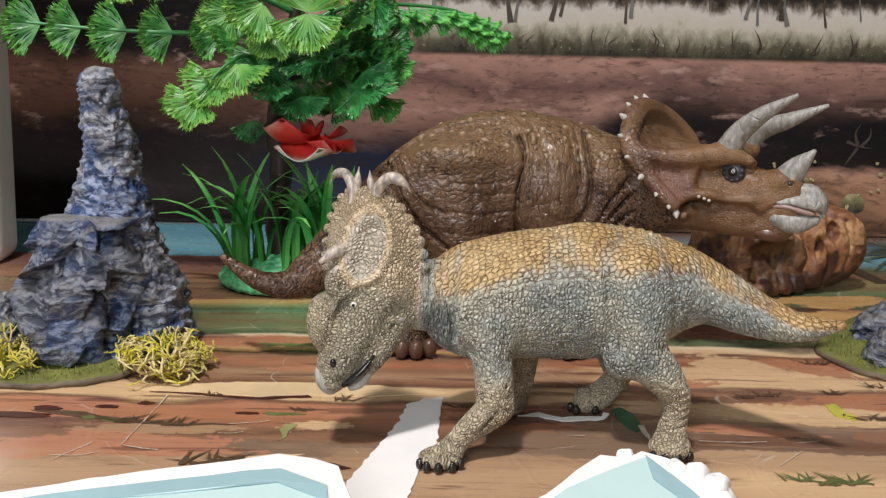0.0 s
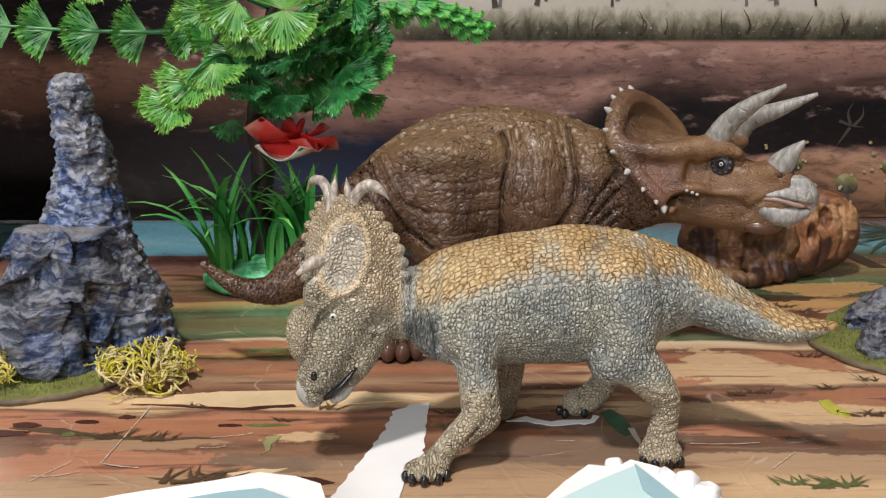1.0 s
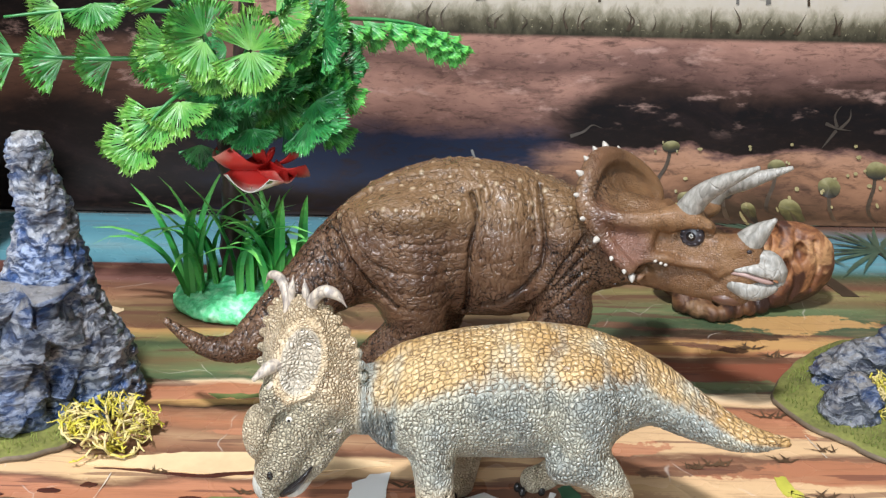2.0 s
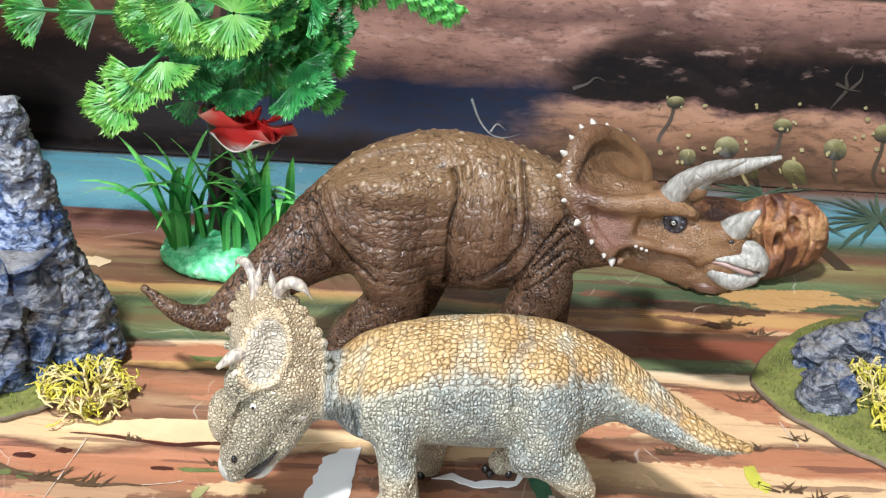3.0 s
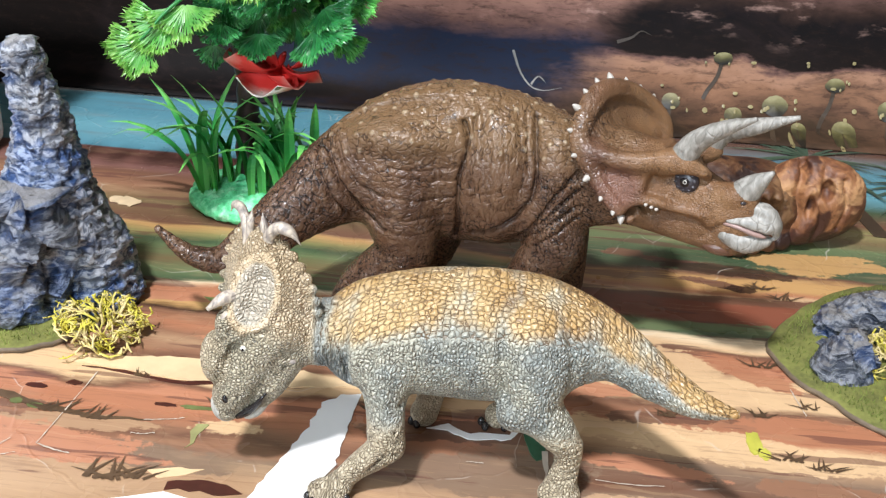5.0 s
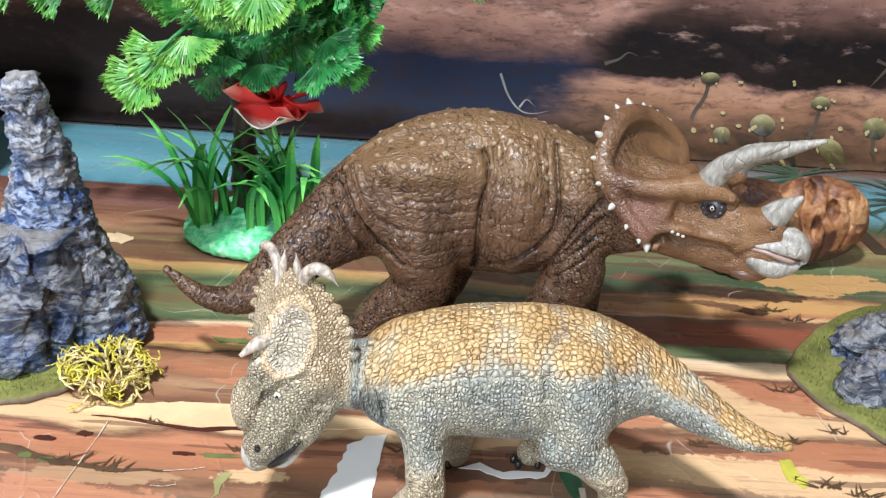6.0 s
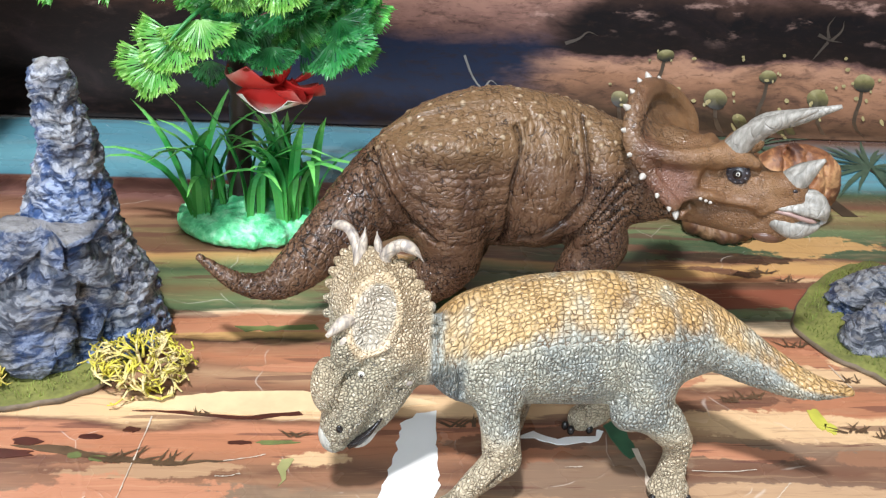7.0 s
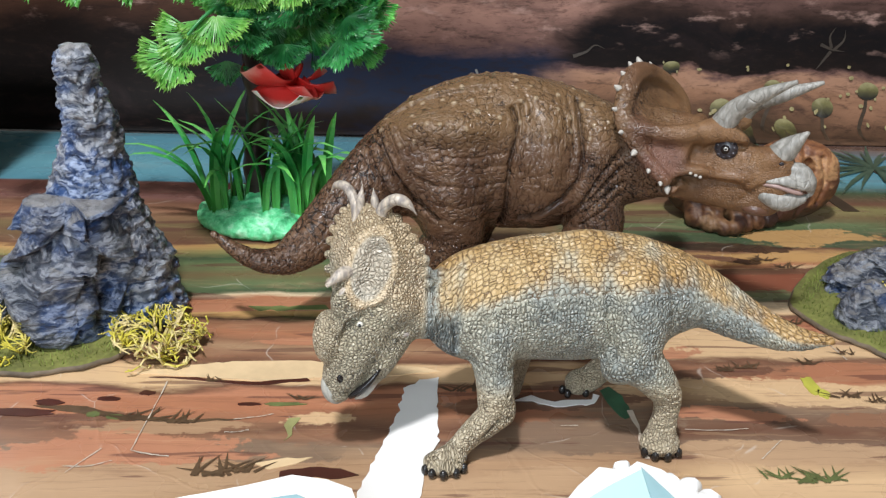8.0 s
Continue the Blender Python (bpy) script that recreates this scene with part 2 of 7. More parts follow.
def resin_paint():
    """Foamy bright green resin, paler on its crumbs."""
    m, t, b, vec = material("green_resin", 0.34)
    crumb = grain(t, vec, 300, 4, 0.6)
    patch = grain(t, vec, 110, 3)
    c = ramp(t, calc(t, "ADD", calc(t, "MULTIPLY", crumb, 0.6), calc(t, "MULTIPLY", patch, 0.4)), [(0.36, (0.05, 0.44, 0.16)), (0.50, (0.15, 0.66, 0.30)), (0.64, (0.42, 0.84, 0.54))])
    socket(t, b.inputs["Base Color"], c)
    relief(t, b, crumb, 0.9, 0.0016)
    return m


def leaf_plastic(name, base, tip):
    m, t, b, vec = material(name, 0.38)
    f = add(t, "ObjectInfo").outputs["Random"]
    mix = calc(t, "ADD", calc(t, "MULTIPLY", f, 0.5), calc(t, "MULTIPLY", grain(t, vec, 90, 2), 0.5))
    edge = add(t, "SeparateXYZ", {0: add(t, "TexCoord").outputs["UV"]}).outputs[0]
    c = blend(t, span(t, mix, 0.2, 0.8), tuple(0.75 * v for v in base), base)
    edge = calc(t, "ADD", edge, calc(t, "MULTIPLY", calc(t, "SUBTRACT", grain(t, vec, 420, 3, 0.6), 0.5), 0.5))
    c = blend(t, span(t, edge, 0.15, 0.5), blend(t, 0.45, c, tip), c)
    c = blend(t, span(t, edge, 0.55, 1.0), c, tip)
    socket(t, b.inputs["Base Color"], c)
    b.inputs["Transmission Weight"].default_value = 0.0
    b.inputs["Subsurface Weight"].default_value = 0.25
    b.inputs["Subsurface Radius"].default_value = (0.002, 0.004, 0.001)
    relief(t, b, grain(t, vec, 500, 2), 0.3, 0.0002)
    return m


def twig_dye():
    """Dyed lichen: sharp yellow-green, bleached to tan in patches."""
    m, t, b, vec = material("dyed_lichen", 0.7)
    patch, fine = grain(t, vec, 110, 2), grain(t, vec, 500, 3)
    c = blend(t, span(t, patch, 0.42, 0.60), (0.56, 0.49, 0.05), (0.66, 0.54, 0.26))
    c = blend(t, calc(t, "MULTIPLY", span(t, fine, 0.55, 0.75), 0.6), c, (0.30, 0.26, 0.05))
    socket(t, b.inputs["Base Color"], c)
    relief(t, b, fine, 0.6, 0.0003)
    return m


def petal_paint():
    m, t, b, vec = material("petal_paint", 0.4)
    edge = add(t, "SeparateXYZ", {0: add(t, "TexCoord").outputs["UV"]}).outputs[0]
    edge = calc(t, "ADD", edge, calc(t, "MULTIPLY", calc(t, "SUBTRACT", grain(t, vec, 150, 3), 0.5), 0.25))
    c = ramp(t, edge, [(0.0, (0.50, 0.012, 0.010)), (0.46, (0.62, 0.045, 0.035)), (0.62, (0.72, 0.30, 0.24)), (0.78, (0.88, 0.80, 0.72))])
    socket(t, b.inputs["Base Color"], c)
    relief(t, b, grain(t, vec, 300, 2), 0.3, 0.0003)
    return m


def wood_bark(name, depth):
    m, t, b, vec = material(name, 0.55)
    bent = wobble(t, vec, 60, 0.012)
    vein = grain(t, stretch(t, bent, 1, 1, 1.3), 85, 5, 0.58, 0.9)
    patch = grain(t, bent, 48, 4, 0.6)
    c = ramp(t, vein, [(0.28, (0.06, 0.020, 0.010)), (0.45, (0.145, 0.056, 0.023)), (0.58, (0.27, 0.122, 0.050)), (0.75, (0.40, 0.225, 0.105))])
    c = blend(t, span(t, patch, 0.49, 0.57), c, (0.045, 0.016, 0.009))
    c = blend(t, calc(t, "MULTIPLY", span(t, patch, 0.45, 0.36), 0.75), c, (0.46, 0.26, 0.12))
    c = blend(t, calc(t, "MULTIPLY", span(t, grain(t, vec, 420, 4), 0.55, 0.7), 0.5), c, (0.05, 0.02, 0.012))
    socket(t, b.inputs["Base Color"], blend(t, 1.0, c, (depth, depth, depth), "MULTIPLY"))
    relief(t, b, calc(t, "ADD", vein, calc(t, "MULTIPLY", grain(t, vec, 420, 4), 0.2)), 1.0, 0.0012)
    return m


INK = {
    "tan": (0.381, 0.234, 0.133), "sand": (0.443, 0.286, 0.166), "cream": (0.608, 0.411, 0.228), "pale": (0.700, 0.544, 0.351),
    "rust": (0.381, 0.160, 0.084), "clay": (0.443, 0.196, 0.109), "brown": (0.258, 0.129, 0.074), "umber": (0.149, 0.072, 0.044),
    "black": (0.036, 0.019, 0.013), "ochre": (0.474, 0.277, 0.109), "moss": (0.227, 0.205, 0.081), "green": (0.125, 0.165, 0.075),
    "pine": (0.055, 0.085, 0.044), "olive": (0.165, 0.119, 0.057), "mauve": (0.180, 0.088, 0.072), "wine": (0.118, 0.050, 0.038),
    "water": (0.125, 0.30, 0.35), "deep": (0.085, 0.225, 0.28), "night": (0.010, 0.009, 0.008), "red": (0.206, 0.067, 0.038),
    "lime": (0.350, 0.325, 0.085), "grey": (0.206, 0.136, 0.090),
}


def bulb_ink():
    m, t, b, vec = material("ink_bulb", 0.5)
    up = add(t, "SeparateXYZ", {0: add(t, "TexCoord").outputs["UV"]}).outputs[1]
    up = calc(t, "ADD", up, calc(t, "MULTIPLY", calc(t, "SUBTRACT", grain(t, vec, 160, 4), 0.5), 0.7))
    socket(t, b.inputs["Base Color"], ramp(t, up, [(0.1, (0.012, 0.010, 0.006)), (0.45, (0.055, 0.048, 0.016)), (0.7, (0.13, 0.115, 0.04)), (0.92, (0.24, 0.215, 0.10))]))
    return m


def bands(t, value, lo, hi, listed):
    return ramp(t, add(t, "MapRange", {0: value, 1: lo, 2: hi}).outputs[0], [((y - lo) / (hi - lo), INK[c]) for y, c in listed])


def printed_mat():
    """A glossy print of painted soil in streaks that run from side to side, with a river along its far edge."""
    m, t, b, vec = material("printed_paper", 0.3, 0.0)
    xyz = add(t, "SeparateXYZ", {0: vec})
    x, y = xyz.outputs[0], xyz.outputs[1]
    slow = calc(t, "SUBTRACT", grain(t, stretch(t, vec, 0.55, 1, 1), 14, 2), 0.5)
    quick = calc(t, "SUBTRACT", grain(t, stretch(t, vec, 0.35, 1.3, 1), 75, 4, 0.6), 0.5)
    calm = span(t, y, 0.455, 0.475, 1.0, 0.15)
    bend = calc(t, "ADD", calc(t, "MULTIPLY", slow, 0.018), calc(t, "MULTIPLY", quick, 0.011))
    v = calc(t, "ADD", y, calc(t, "MULTIPLY", bend, calm))
    left_near = bands(t, v, 0.22, 0.352, [
        (0.225, "tan"), (0.245, "sand"), (0.258, "tan"), (0.266, "grey"), (0.272, "brown"), (0.276, "umber"), (0.280, "brown"), (0.286, "rust"),
        (0.296, "clay"), (0.2985, "umber"), (0.301, "cream"), (0.311, "cream"), (0.314, "umber"), (0.318, "brown"),
        (0.325, "tan"), (0.331, "brown"), (0.337, "rust"), (0.344, "brown"), (0.3475, "black"), (0.3505, "ochre")])
    left_far = bands(t, v, 0.352, 0.58, [
        (0.353, "clay"), (0.363, "rust"), (0.366, "pale"), (0.3685, "pine"), (0.376, "green"), (0.384, "olive"), (0.392, "green"),
        (0.399, "pine"), (0.404, "moss"), (0.4105, "ochre"), (0.4135, "umber"), (0.432, "olive"), (0.447, "brown"), (0.458, "umber"),
        (0.464, "mauve"), (0.478, "wine"), (0.4845, "wine"), (0.4855, "deep"), (0.51, "water"), (0.53, "deep"), (0.556, "deep"), (0.5575, "night")])
    right_near = bands(t, v, 0.22, 0.362, [
        (0.225, "sand"), (0.248, "cream"), (0.258, "tan"), (0.264, "grey"), (0.272, "umber"), (0.285, "grey"), (0.291, "tan"), (0.300, "cream"),
        (0.305, "rust"), (0.316, "brown"), (0.3185, "umber"), (0.322, "cream"), (0.336, "cream"), (0.339, "red"), (0.346, "rust"),
        (0.352, "umber"), (0.355, "cream"), (0.361, "pale")])
    right_far = bands(t, v, 0.362, 0.58, [
        (0.363, "pale"), (0.3655, "pine"), (0.3715, "green"), (0.374, "red"), (0.390, "red"), (0.3945, "umber"), (0.3965, "cream"), (0.399, "rust"),
        (0.404, "ochre"), (0.410, "ochre"), (0.413, "umber"), (0.416, "pine"), (0.428, "pine"), (0.440, "green"), (0.452, "olive"), (0.462, "moss"),
        (0.47, "umber"), (0.485, "pine"), (0.50, "water"), (0.53, "deep"), (0.556, "umber"), (0.5575, "mauve")])
    left = blend(t, calc(t, "GREATER_THAN", v, 0.352), left_near, left_far)
    right = blend(t, calc(t, "GREATER_THAN", v, 0.362), right_near, right_far)
    side = calc(t, "ADD", x, calc(t, "MULTIPLY", quick, 0.12))
    c = blend(t, span(t, side, 0.045, 0.075), left, right)
    # painted patches: centre, half sizes, turn, ink
    frayed = calc(t, "ADD", calc(t, "MULTIPLY", quick, 2.2), calc(t, "MULTIPLY", calc(t, "SUBTRACT", grain(t, vec, 190, 4, 0.65), 0.5), 1.2))
    # near (0.14, 0.41) the dark print also carries painted shade below the driftwood
    for cx, cy, rx, ry, turn, ink in [(0.122, 0.337, 0.026, 0.0105, -36, "cream"), (0.145, 0.340, 0.017, 0.0060, -28, "rust"), (0.088, 0.3225, 0.022, 0.0048, 12, "clay"), (0.130, 0.297, 0.065, 0.0080, -6, "cream"), (0.168, 0.310, 0.036, 0.0058, -5, "rust"), (0.055, 0.272, 0.036, 0.0100, 4, "grey"), (0.185, 0.428, 0.036, 0.0085, 4, "ochre"),
                                      (0.100, 0.4245, 0.009, 0.0032, 0, "umber"), (0.114, 0.4205, 0.006, 0.0026, 0, "umber"), (0.124, 0.369, 0.034, 0.0038, 8, "green"), (0.105, 0.283, 0.022, 0.0040, -5, "clay"), (0.165, 0.279, 0.026, 0.0060, -6, "brown"), (0.120, 0.262, 0.040, 0.0065, -3, "sand"), (0.150, 0.392, 0.045, 0.0030, 2, "umber"), (0.140, 0.4165, 0.030, 0.0050, -3, "black"), (0.138, 0.4040, 0.016, 0.0030, -10, "umber"), (0.149, 0.4015, 0.007, 0.0028, 0, "black"),
                                      (-0.120, 0.281, 0.022, 0.0032, 3, "umber"), (-0.040, 0.280, 0.013, 0.0034, 5, "cream"), (-0.062, 0.264, 0.032, 0.0060, -5, "grey"), (-0.085, 0.2755, 0.026, 0.0045, 2, "tan"), (-0.045, 0.3300, 0.020, 0.0030, 4, "clay"), (-0.100, 0.264, 0.040, 0.0090, 3, "clay"), (-0.075, 0.290, 0.030, 0.0035, -2, "rust"), (0.020, 0.288, 0.016, 0.0050, 3, "umber"), (0.050, 0.291, 0.030, 0.0055, 2, "umber"), (0.175, 0.338, 0.022, 0.0045, -10, "clay"), (0.110, 0.310, 0.024, 0.0035, 6, "umber"), (0.030, 0.246, 0.040, 0.0080, 2, "sand")]:
        spot = add(t, "Mapping", {0: vec, 1: (cx, cy, 0.0), 2: (0.0, 0.0, math.radians(turn)), 3: (rx, ry, 1.0)}, vector_type="TEXTURE").outputs[0]
        far = calc(t, "ADD", add(t, "VectorMath", {0: spot}, operation="LENGTH").outputs["Value"], frayed)
        c = blend(t, calc(t, "MULTIPLY", span(t, far, 1.08, 0.92), 0.9), c, INK[ink])
    stroke = grain(t, stretch(t, vec, 0.10, 1.6, 1), 260, 5, 0.7, 0.3)
    soft = grain(t, stretch(t, vec, 0.25, 1, 1), 60, 4, 0.6)
    dry = span(t, y, 0.47, 0.49, 1.0, 0.25)
    c = blend(t, calc(t, "MULTIPLY", span(t, stroke, 0.54, 0.68), calc(t, "MULTIPLY", dry, 0.32)), c, INK["umber"])
    thin = grain(t, stretch(t, wobble(t, vec, 40, 0.006), 0.05, 2.2, 1), 300, 4, 0.7)
    c = blend(t, calc(t, "MULTIPLY", span(t, thin, 0.585, 0.61), calc(t, "MULTIPLY", dry, 0.22)), c, INK["umber"])
    c = blend(t, calc(t, "MULTIPLY", span(t, thin, 0.40, 0.375), calc(t, "MULTIPLY", dry, 0.15)), c, INK["cream"])
    c = blend(t, calc(t, "MULTIPLY", span(t, soft, 0.56, 0.72), calc(t, "MULTIPLY", dry, 0.4)), c, INK["sand"])
    c = blend(t, calc(t, "MULTIPLY", span(t, grain(t, stretch(t, vec, 0.12, 1.2, 1), 120, 3), 0.6, 0.63), calc(t, "MULTIPLY", dry, 0.65)), c, INK["wine"])
    # rubbed creases where the paper shows white
    crease = cells(t, wobble(t, vec, 35, 0.02), 19)
    rub = calc(t, "MULTIPLY", span(t, crease.outputs[0], 0.006, 0.0), span(t, grain(t, vec, 60, 3), 0.52, 0.62))
    c = blend(t, calc(t, "MULTIPLY", rub, 0.4), c, (0.66, 0.60, 0.52))
    socket(t, b.inputs["Base Color"], c)
    socket(t, b.inputs["Roughness"], span(t, grain(t, vec, 30, 3), 0.3, 0.7, 0.20, 0.34))
    relief(t, b, calc(t, "ADD", grain(t, vec, 35, 3), calc(t, "MULTIPLY", span(t, crease.outputs[0], 0.02, 0.0), 0.15)), 0.25, 0.002)
    return m


def printed_backdrop():
    """A print of a dusky shore: black ground, a dark pool, hazy brown banks and a pale strip of lake above."""
    m, t, b, vec = material("printed_backdrop", 0.62)
    b.inputs["Specular IOR Level"].default_value = 0.08
    xyz = add(t, "SeparateXYZ", {0: vec})
    x, z = xyz.outputs[0], xyz.outputs[2]
    haze = calc(t, "SUBTRACT", grain(t, stretch(t, vec, 0.5, 1, 1.2), 22, 5, 0.62, 0.5), 0.5)
    fine = calc(t, "SUBTRACT", grain(t, stretch(t, vec, 0.6, 1, 1.4), 90, 5, 0.65), 0.5)
    v = calc(t, "ADD", z, calc(t, "ADD", calc(t, "MULTIPLY", haze, 0.04), calc(t, "MULTIPLY", fine, 0.012)))
    lo, hi = -0.02, 0.16

    def hills(listed):
        return ramp(t, add(t, "MapRange", {0: v, 1: lo, 2: hi}).outputs[0], [((p - lo) / (hi - lo), c) for p, c in listed])

    black, soot, umber = (0.004, 0.0034, 0.0034), (0.010, 0.007, 0.006), (0.066, 0.032, 0.021)
    pool, mist, rose = (0.010, 0.015, 0.032), (0.125, 0.068, 0.056), (0.33, 0.180, 0.138)
    left = hills([(0.0, black), (0.045, soot), (0.06, umber), (0.085, (0.12, 0.06, 0.04)), (0.1, soot), (0.12, black)])
    mid = hills([(-0.01, black), (0.002, soot), (0.014, pool), (0.036, pool), (0.048, mist), (0.066, rose), (0.08, mist), (0.098, rose)])
    right = hills([(0.0, (0.035, 0.023, 0.014)), (0.010, (0.11, 0.058, 0.034)), (0.020, (0.23, 0.120, 0.070)), (0.028, (0.31, 0.170, 0.108)), (0.032, mist), (0.035, soot), (0.060, (0.007, 0.006, 0.0065)), (0.068, (0.040, 0.023, 0.018)), (0.078, mist), (0.096, rose)])
    side = calc(t, "ADD", x, calc(t, "MULTIPLY", haze, 0.12))
    c = blend(t, span(t, side, -0.13, -0.06), left, mid)
    c = blend(t, span(t, calc(t, "ADD", side, calc(t, "MULTIPLY", z, -0.6)), 0.045, 0.085), c, right)
    cloud = grain(t, stretch(t, vec, 0.55, 1, 1.3), 34, 6, 0.68, 0.8)
    brush = grain(t, stretch(t, vec, 0.5, 1, 1.8), 150, 5, 0.7, 0.5)
    c = blend(t, calc(t, "MULTIPLY", span(t, cloud, 0.52, 0.70), 0.55), c, (0.020, 0.013, 0.013))
    c = blend(t, calc(t, "MULTIPLY", span(t, brush, 0.50, 0.68), 0.55), c, (0.018, 0.011, 0.009))
    c = blend(t, calc(t, "MULTIPLY", span(t, grain(t, stretch(t, vec, 0.7, 1, 1.4), 260, 5, 0.7, 0.4), 0.56, 0.70), 0.40), c, (0.030, 0.018, 0.014))
    light = calc(t, "MULTIPLY", span(t, grain(t, stretch(t, vec, 0.6, 1, 1.5), 55, 5, 0.65), 0.55, 0.72), span(t, v, 0.040, 0.060))
    c = blend(t, calc(t, "MULTIPLY", light, 0.65), c, (0.46, 0.29, 0.24))
    # the lake strip with its fringe of blurred bushes
    clump = calc(t, "SUBTRACT", grain(t, stretch(t, vec, 1.2, 1, 0.7), 75, 5, 0.68, 0.4), 0.5)
    w = calc(t, "ADD", z, calc(t, "MULTIPLY", clump, 0.026))
    lake = ramp(t, add(t, "MapRange", {0: w, 1: 0.09, 2: 0.15}).outputs[0],
                [(0.0, (0.022, 0.018, 0.013)), (0.16, (0.030, 0.027, 0.018)), (0.28, (0.085, 0.075, 0.048)), (0.38, (0.25, 0.225, 0.165)), (0.46, (0.42, 0.375, 0.305)), (0.60, (0.45, 0.41, 0.36)), (0.68, (0.10, 0.08, 0.06)), (0.74, (0.022, 0.018, 0.015)), (1.0, (0.02, 0.016, 0.014))])
    east = span(t, x, -0.06, 0.0)
    c = blend(t, calc(t, "MULTIPLY", span(t, z, 0.097, 0.1), east), c, lake)
    speck = calc(t, "MULTIPLY", calc(t, "MULTIPLY", span(t, grain(t, vec, 420, 3), 0.62, 0.7), span(t, z, 0.1, 0.105)), span(t, z, 0.118, 0.112))
    c = blend(t, calc(t, "MULTIPLY", speck, east), c, (0.30, 0.27, 0.18))
    socket(t, b.inputs["Base Color"], c)
    relief(t, b, grain(t, vec, 25, 2), 0.15, 0.002)
    return m


TRI_SKIN, PACHY_SKIN = triceratops_skin(), pachy_skin()
TRI_HORN = horn_paint("triceratops_horn", (0.37, 0.355, 0.32), (0.21, 0.20, 0.175))
STUD = plain("stud_paint", (0.44, 0.41, 0.36), 0.45, 0.2)
LIP = plain("lip_pink", (0.36, 0.24, 0.21), 0.4, 0.2)
TRI_CLAW = plain("brown_claw", (0.11, 0.055, 0.035), 0.3, 0.2)
PACHY_HORN = horn_paint("pachyrhinosaurus_horn", (0.56, 0.48, 0.38), (0.24, 0.21, 0.19))
BEAK = horn_paint("beak_paint", (0.50, 0.48, 0.42), (0.34, 0.34, 0.31))
BLACK_CLAW = plain("black_claw", (0.018, 0.016, 0.015), 0.2, 0.3)
EYE_DARK = plain("eye_black", (0.012, 0.010, 0.010), 0.1, 0.2)
EYE_RIM = plain("eye_socket_paint", (0.03, 0.026, 0.03), 0.35, 0.3)
EYE_PALE = plain("eye_white_and_glint", (0.70, 0.68, 0.60), 0.2, 0.1)
ROCK = rock_paint("rock_paint", 0.58, 1.1)
DARK_ROCK = rock_paint("dark_rock_and_shade", 0.30, 0.75)
LEAF_LIGHT = leaf_plastic("leaf_light", (0.070, 0.270, 0.042), (0.220, 0.440, 0.090))
LEAF_MID = leaf_plastic("leaf_mid", (0.026, 0.185, 0.030), (0.105, 0.310, 0.055))
LEAF_DARK = leaf_plastic("leaf_dark", (0.018, 0.160, 0.038), (0.065, 0.300, 0.085))
GRASS_GREEN = leaf_plastic("grass_green", (0.038, 0.31, 0.066), (0.18, 0.54, 0.12))
PETAL = petal_paint()
RESIN = resin_paint()
TRUNK = plain("dark_trunk", (0.030, 0.018, 0.016), 0.4, 0.5, 260, 0.0006)
WOOD = wood_bark("gnarled_wood", 1.2)
# root copy of the bark, darkened for the shade under the triceratops head
SHADED_WOOD = wood_bark("shaded_root_wood", 0.5)
TWIG = twig_dye()
TURF = plain("scatter_turf", (0.135, 0.140, 0.032), 0.9, 0.55, 500, 0.0006)
BLADE = plain("scatter_blade", (0.155, 0.190, 0.035), 0.8, 0.5, 120)
CARD = plain("card_edge", (0.13, 0.095, 0.06), 0.7, 0.55, 400)
MAT = printed_mat()
BACKDROP = printed_backdrop()
TORN = plain("torn_paper", (0.80, 0.79, 0.76), 0.75, 0.05, 90, 0.0003)
POOL = plain("printed_pool", (0.50, 0.68, 0.66), 0.35, 0.07, 60, 0.0002)
POOL_SHADE = plain("pool_fold_shade", (0.30, 0.47, 0.50), 0.35, 0.1, 60, 0.0002)
INK_DARK = plain("ink_dark", (0.085, 0.050, 0.026), 0.4, 0.4, 300, 0.0001)
INK_WINE = plain("ink_wine", (0.06, 0.016, 0.010), 0.4, 0.3, 300, 0.0001)
INK_GREEN = plain("ink_green", (0.115, 0.135, 0.045), 0.4, 0.5, 180, 0.0001)
INK_YELLOW = plain("ink_yellow", (0.42, 0.40, 0.06), 0.4, 0.35, 180, 0.0001)
INK_PALE = plain("ink_pale", (0.55, 0.42, 0.26), 0.4, 0.3, 180, 0.0001)
INK_PALM = plain("ink_palm", (0.05, 0.085, 0.055), 0.4, 0.5, 180, 0.0001)
INK_LEAF = plain("ink_leaf", (0.045, 0.135, 0.070), 0.35, 0.5, 180, 0.0001)
INK_BANK = plain("ink_bank", (0.68, 0.50, 0.29), 0.3, 0.18, 160, 0.0001)
INK_LIME = plain("ink_lime", (0.31, 0.30, 0.125), 0.35, 0.35, 180, 0.0001)
INK_BULB = bulb_ink()
INK_DOT = plain("ink_dot", (0.25, 0.21, 0.095), 0.4, 0.35, 200, 0.0001)
INK_STALK = plain("ink_stalk", (0.045, 0.030, 0.018), 0.4, 0.4, 200, 0.0001)
INK_CRACK = plain("ink_crack", (0.52, 0.44, 0.35), 0.5, 0.3, 200, 0.0001)
INK_FAINT = plain("ink_faint", (0.048, 0.037, 0.029), 0.4, 0.5, 200, 0.0001)
INK_MIST = plain("ink_mist", (0.11, 0.105, 0.095), 0.4, 0.5, 200, 0.0001)
PLASTIC = plain("white_plastic", (0.78, 0.78, 0.77), 0.35, 0.04, 40)
PLASTER = plain("plaster", (0.34, 0.325, 0.30), 0.9, 0.06, 8, 0.002)
PLANK = plain("floor_boards", (0.30, 0.22, 0.15), 0.6, 0.25, 20, 0.001)


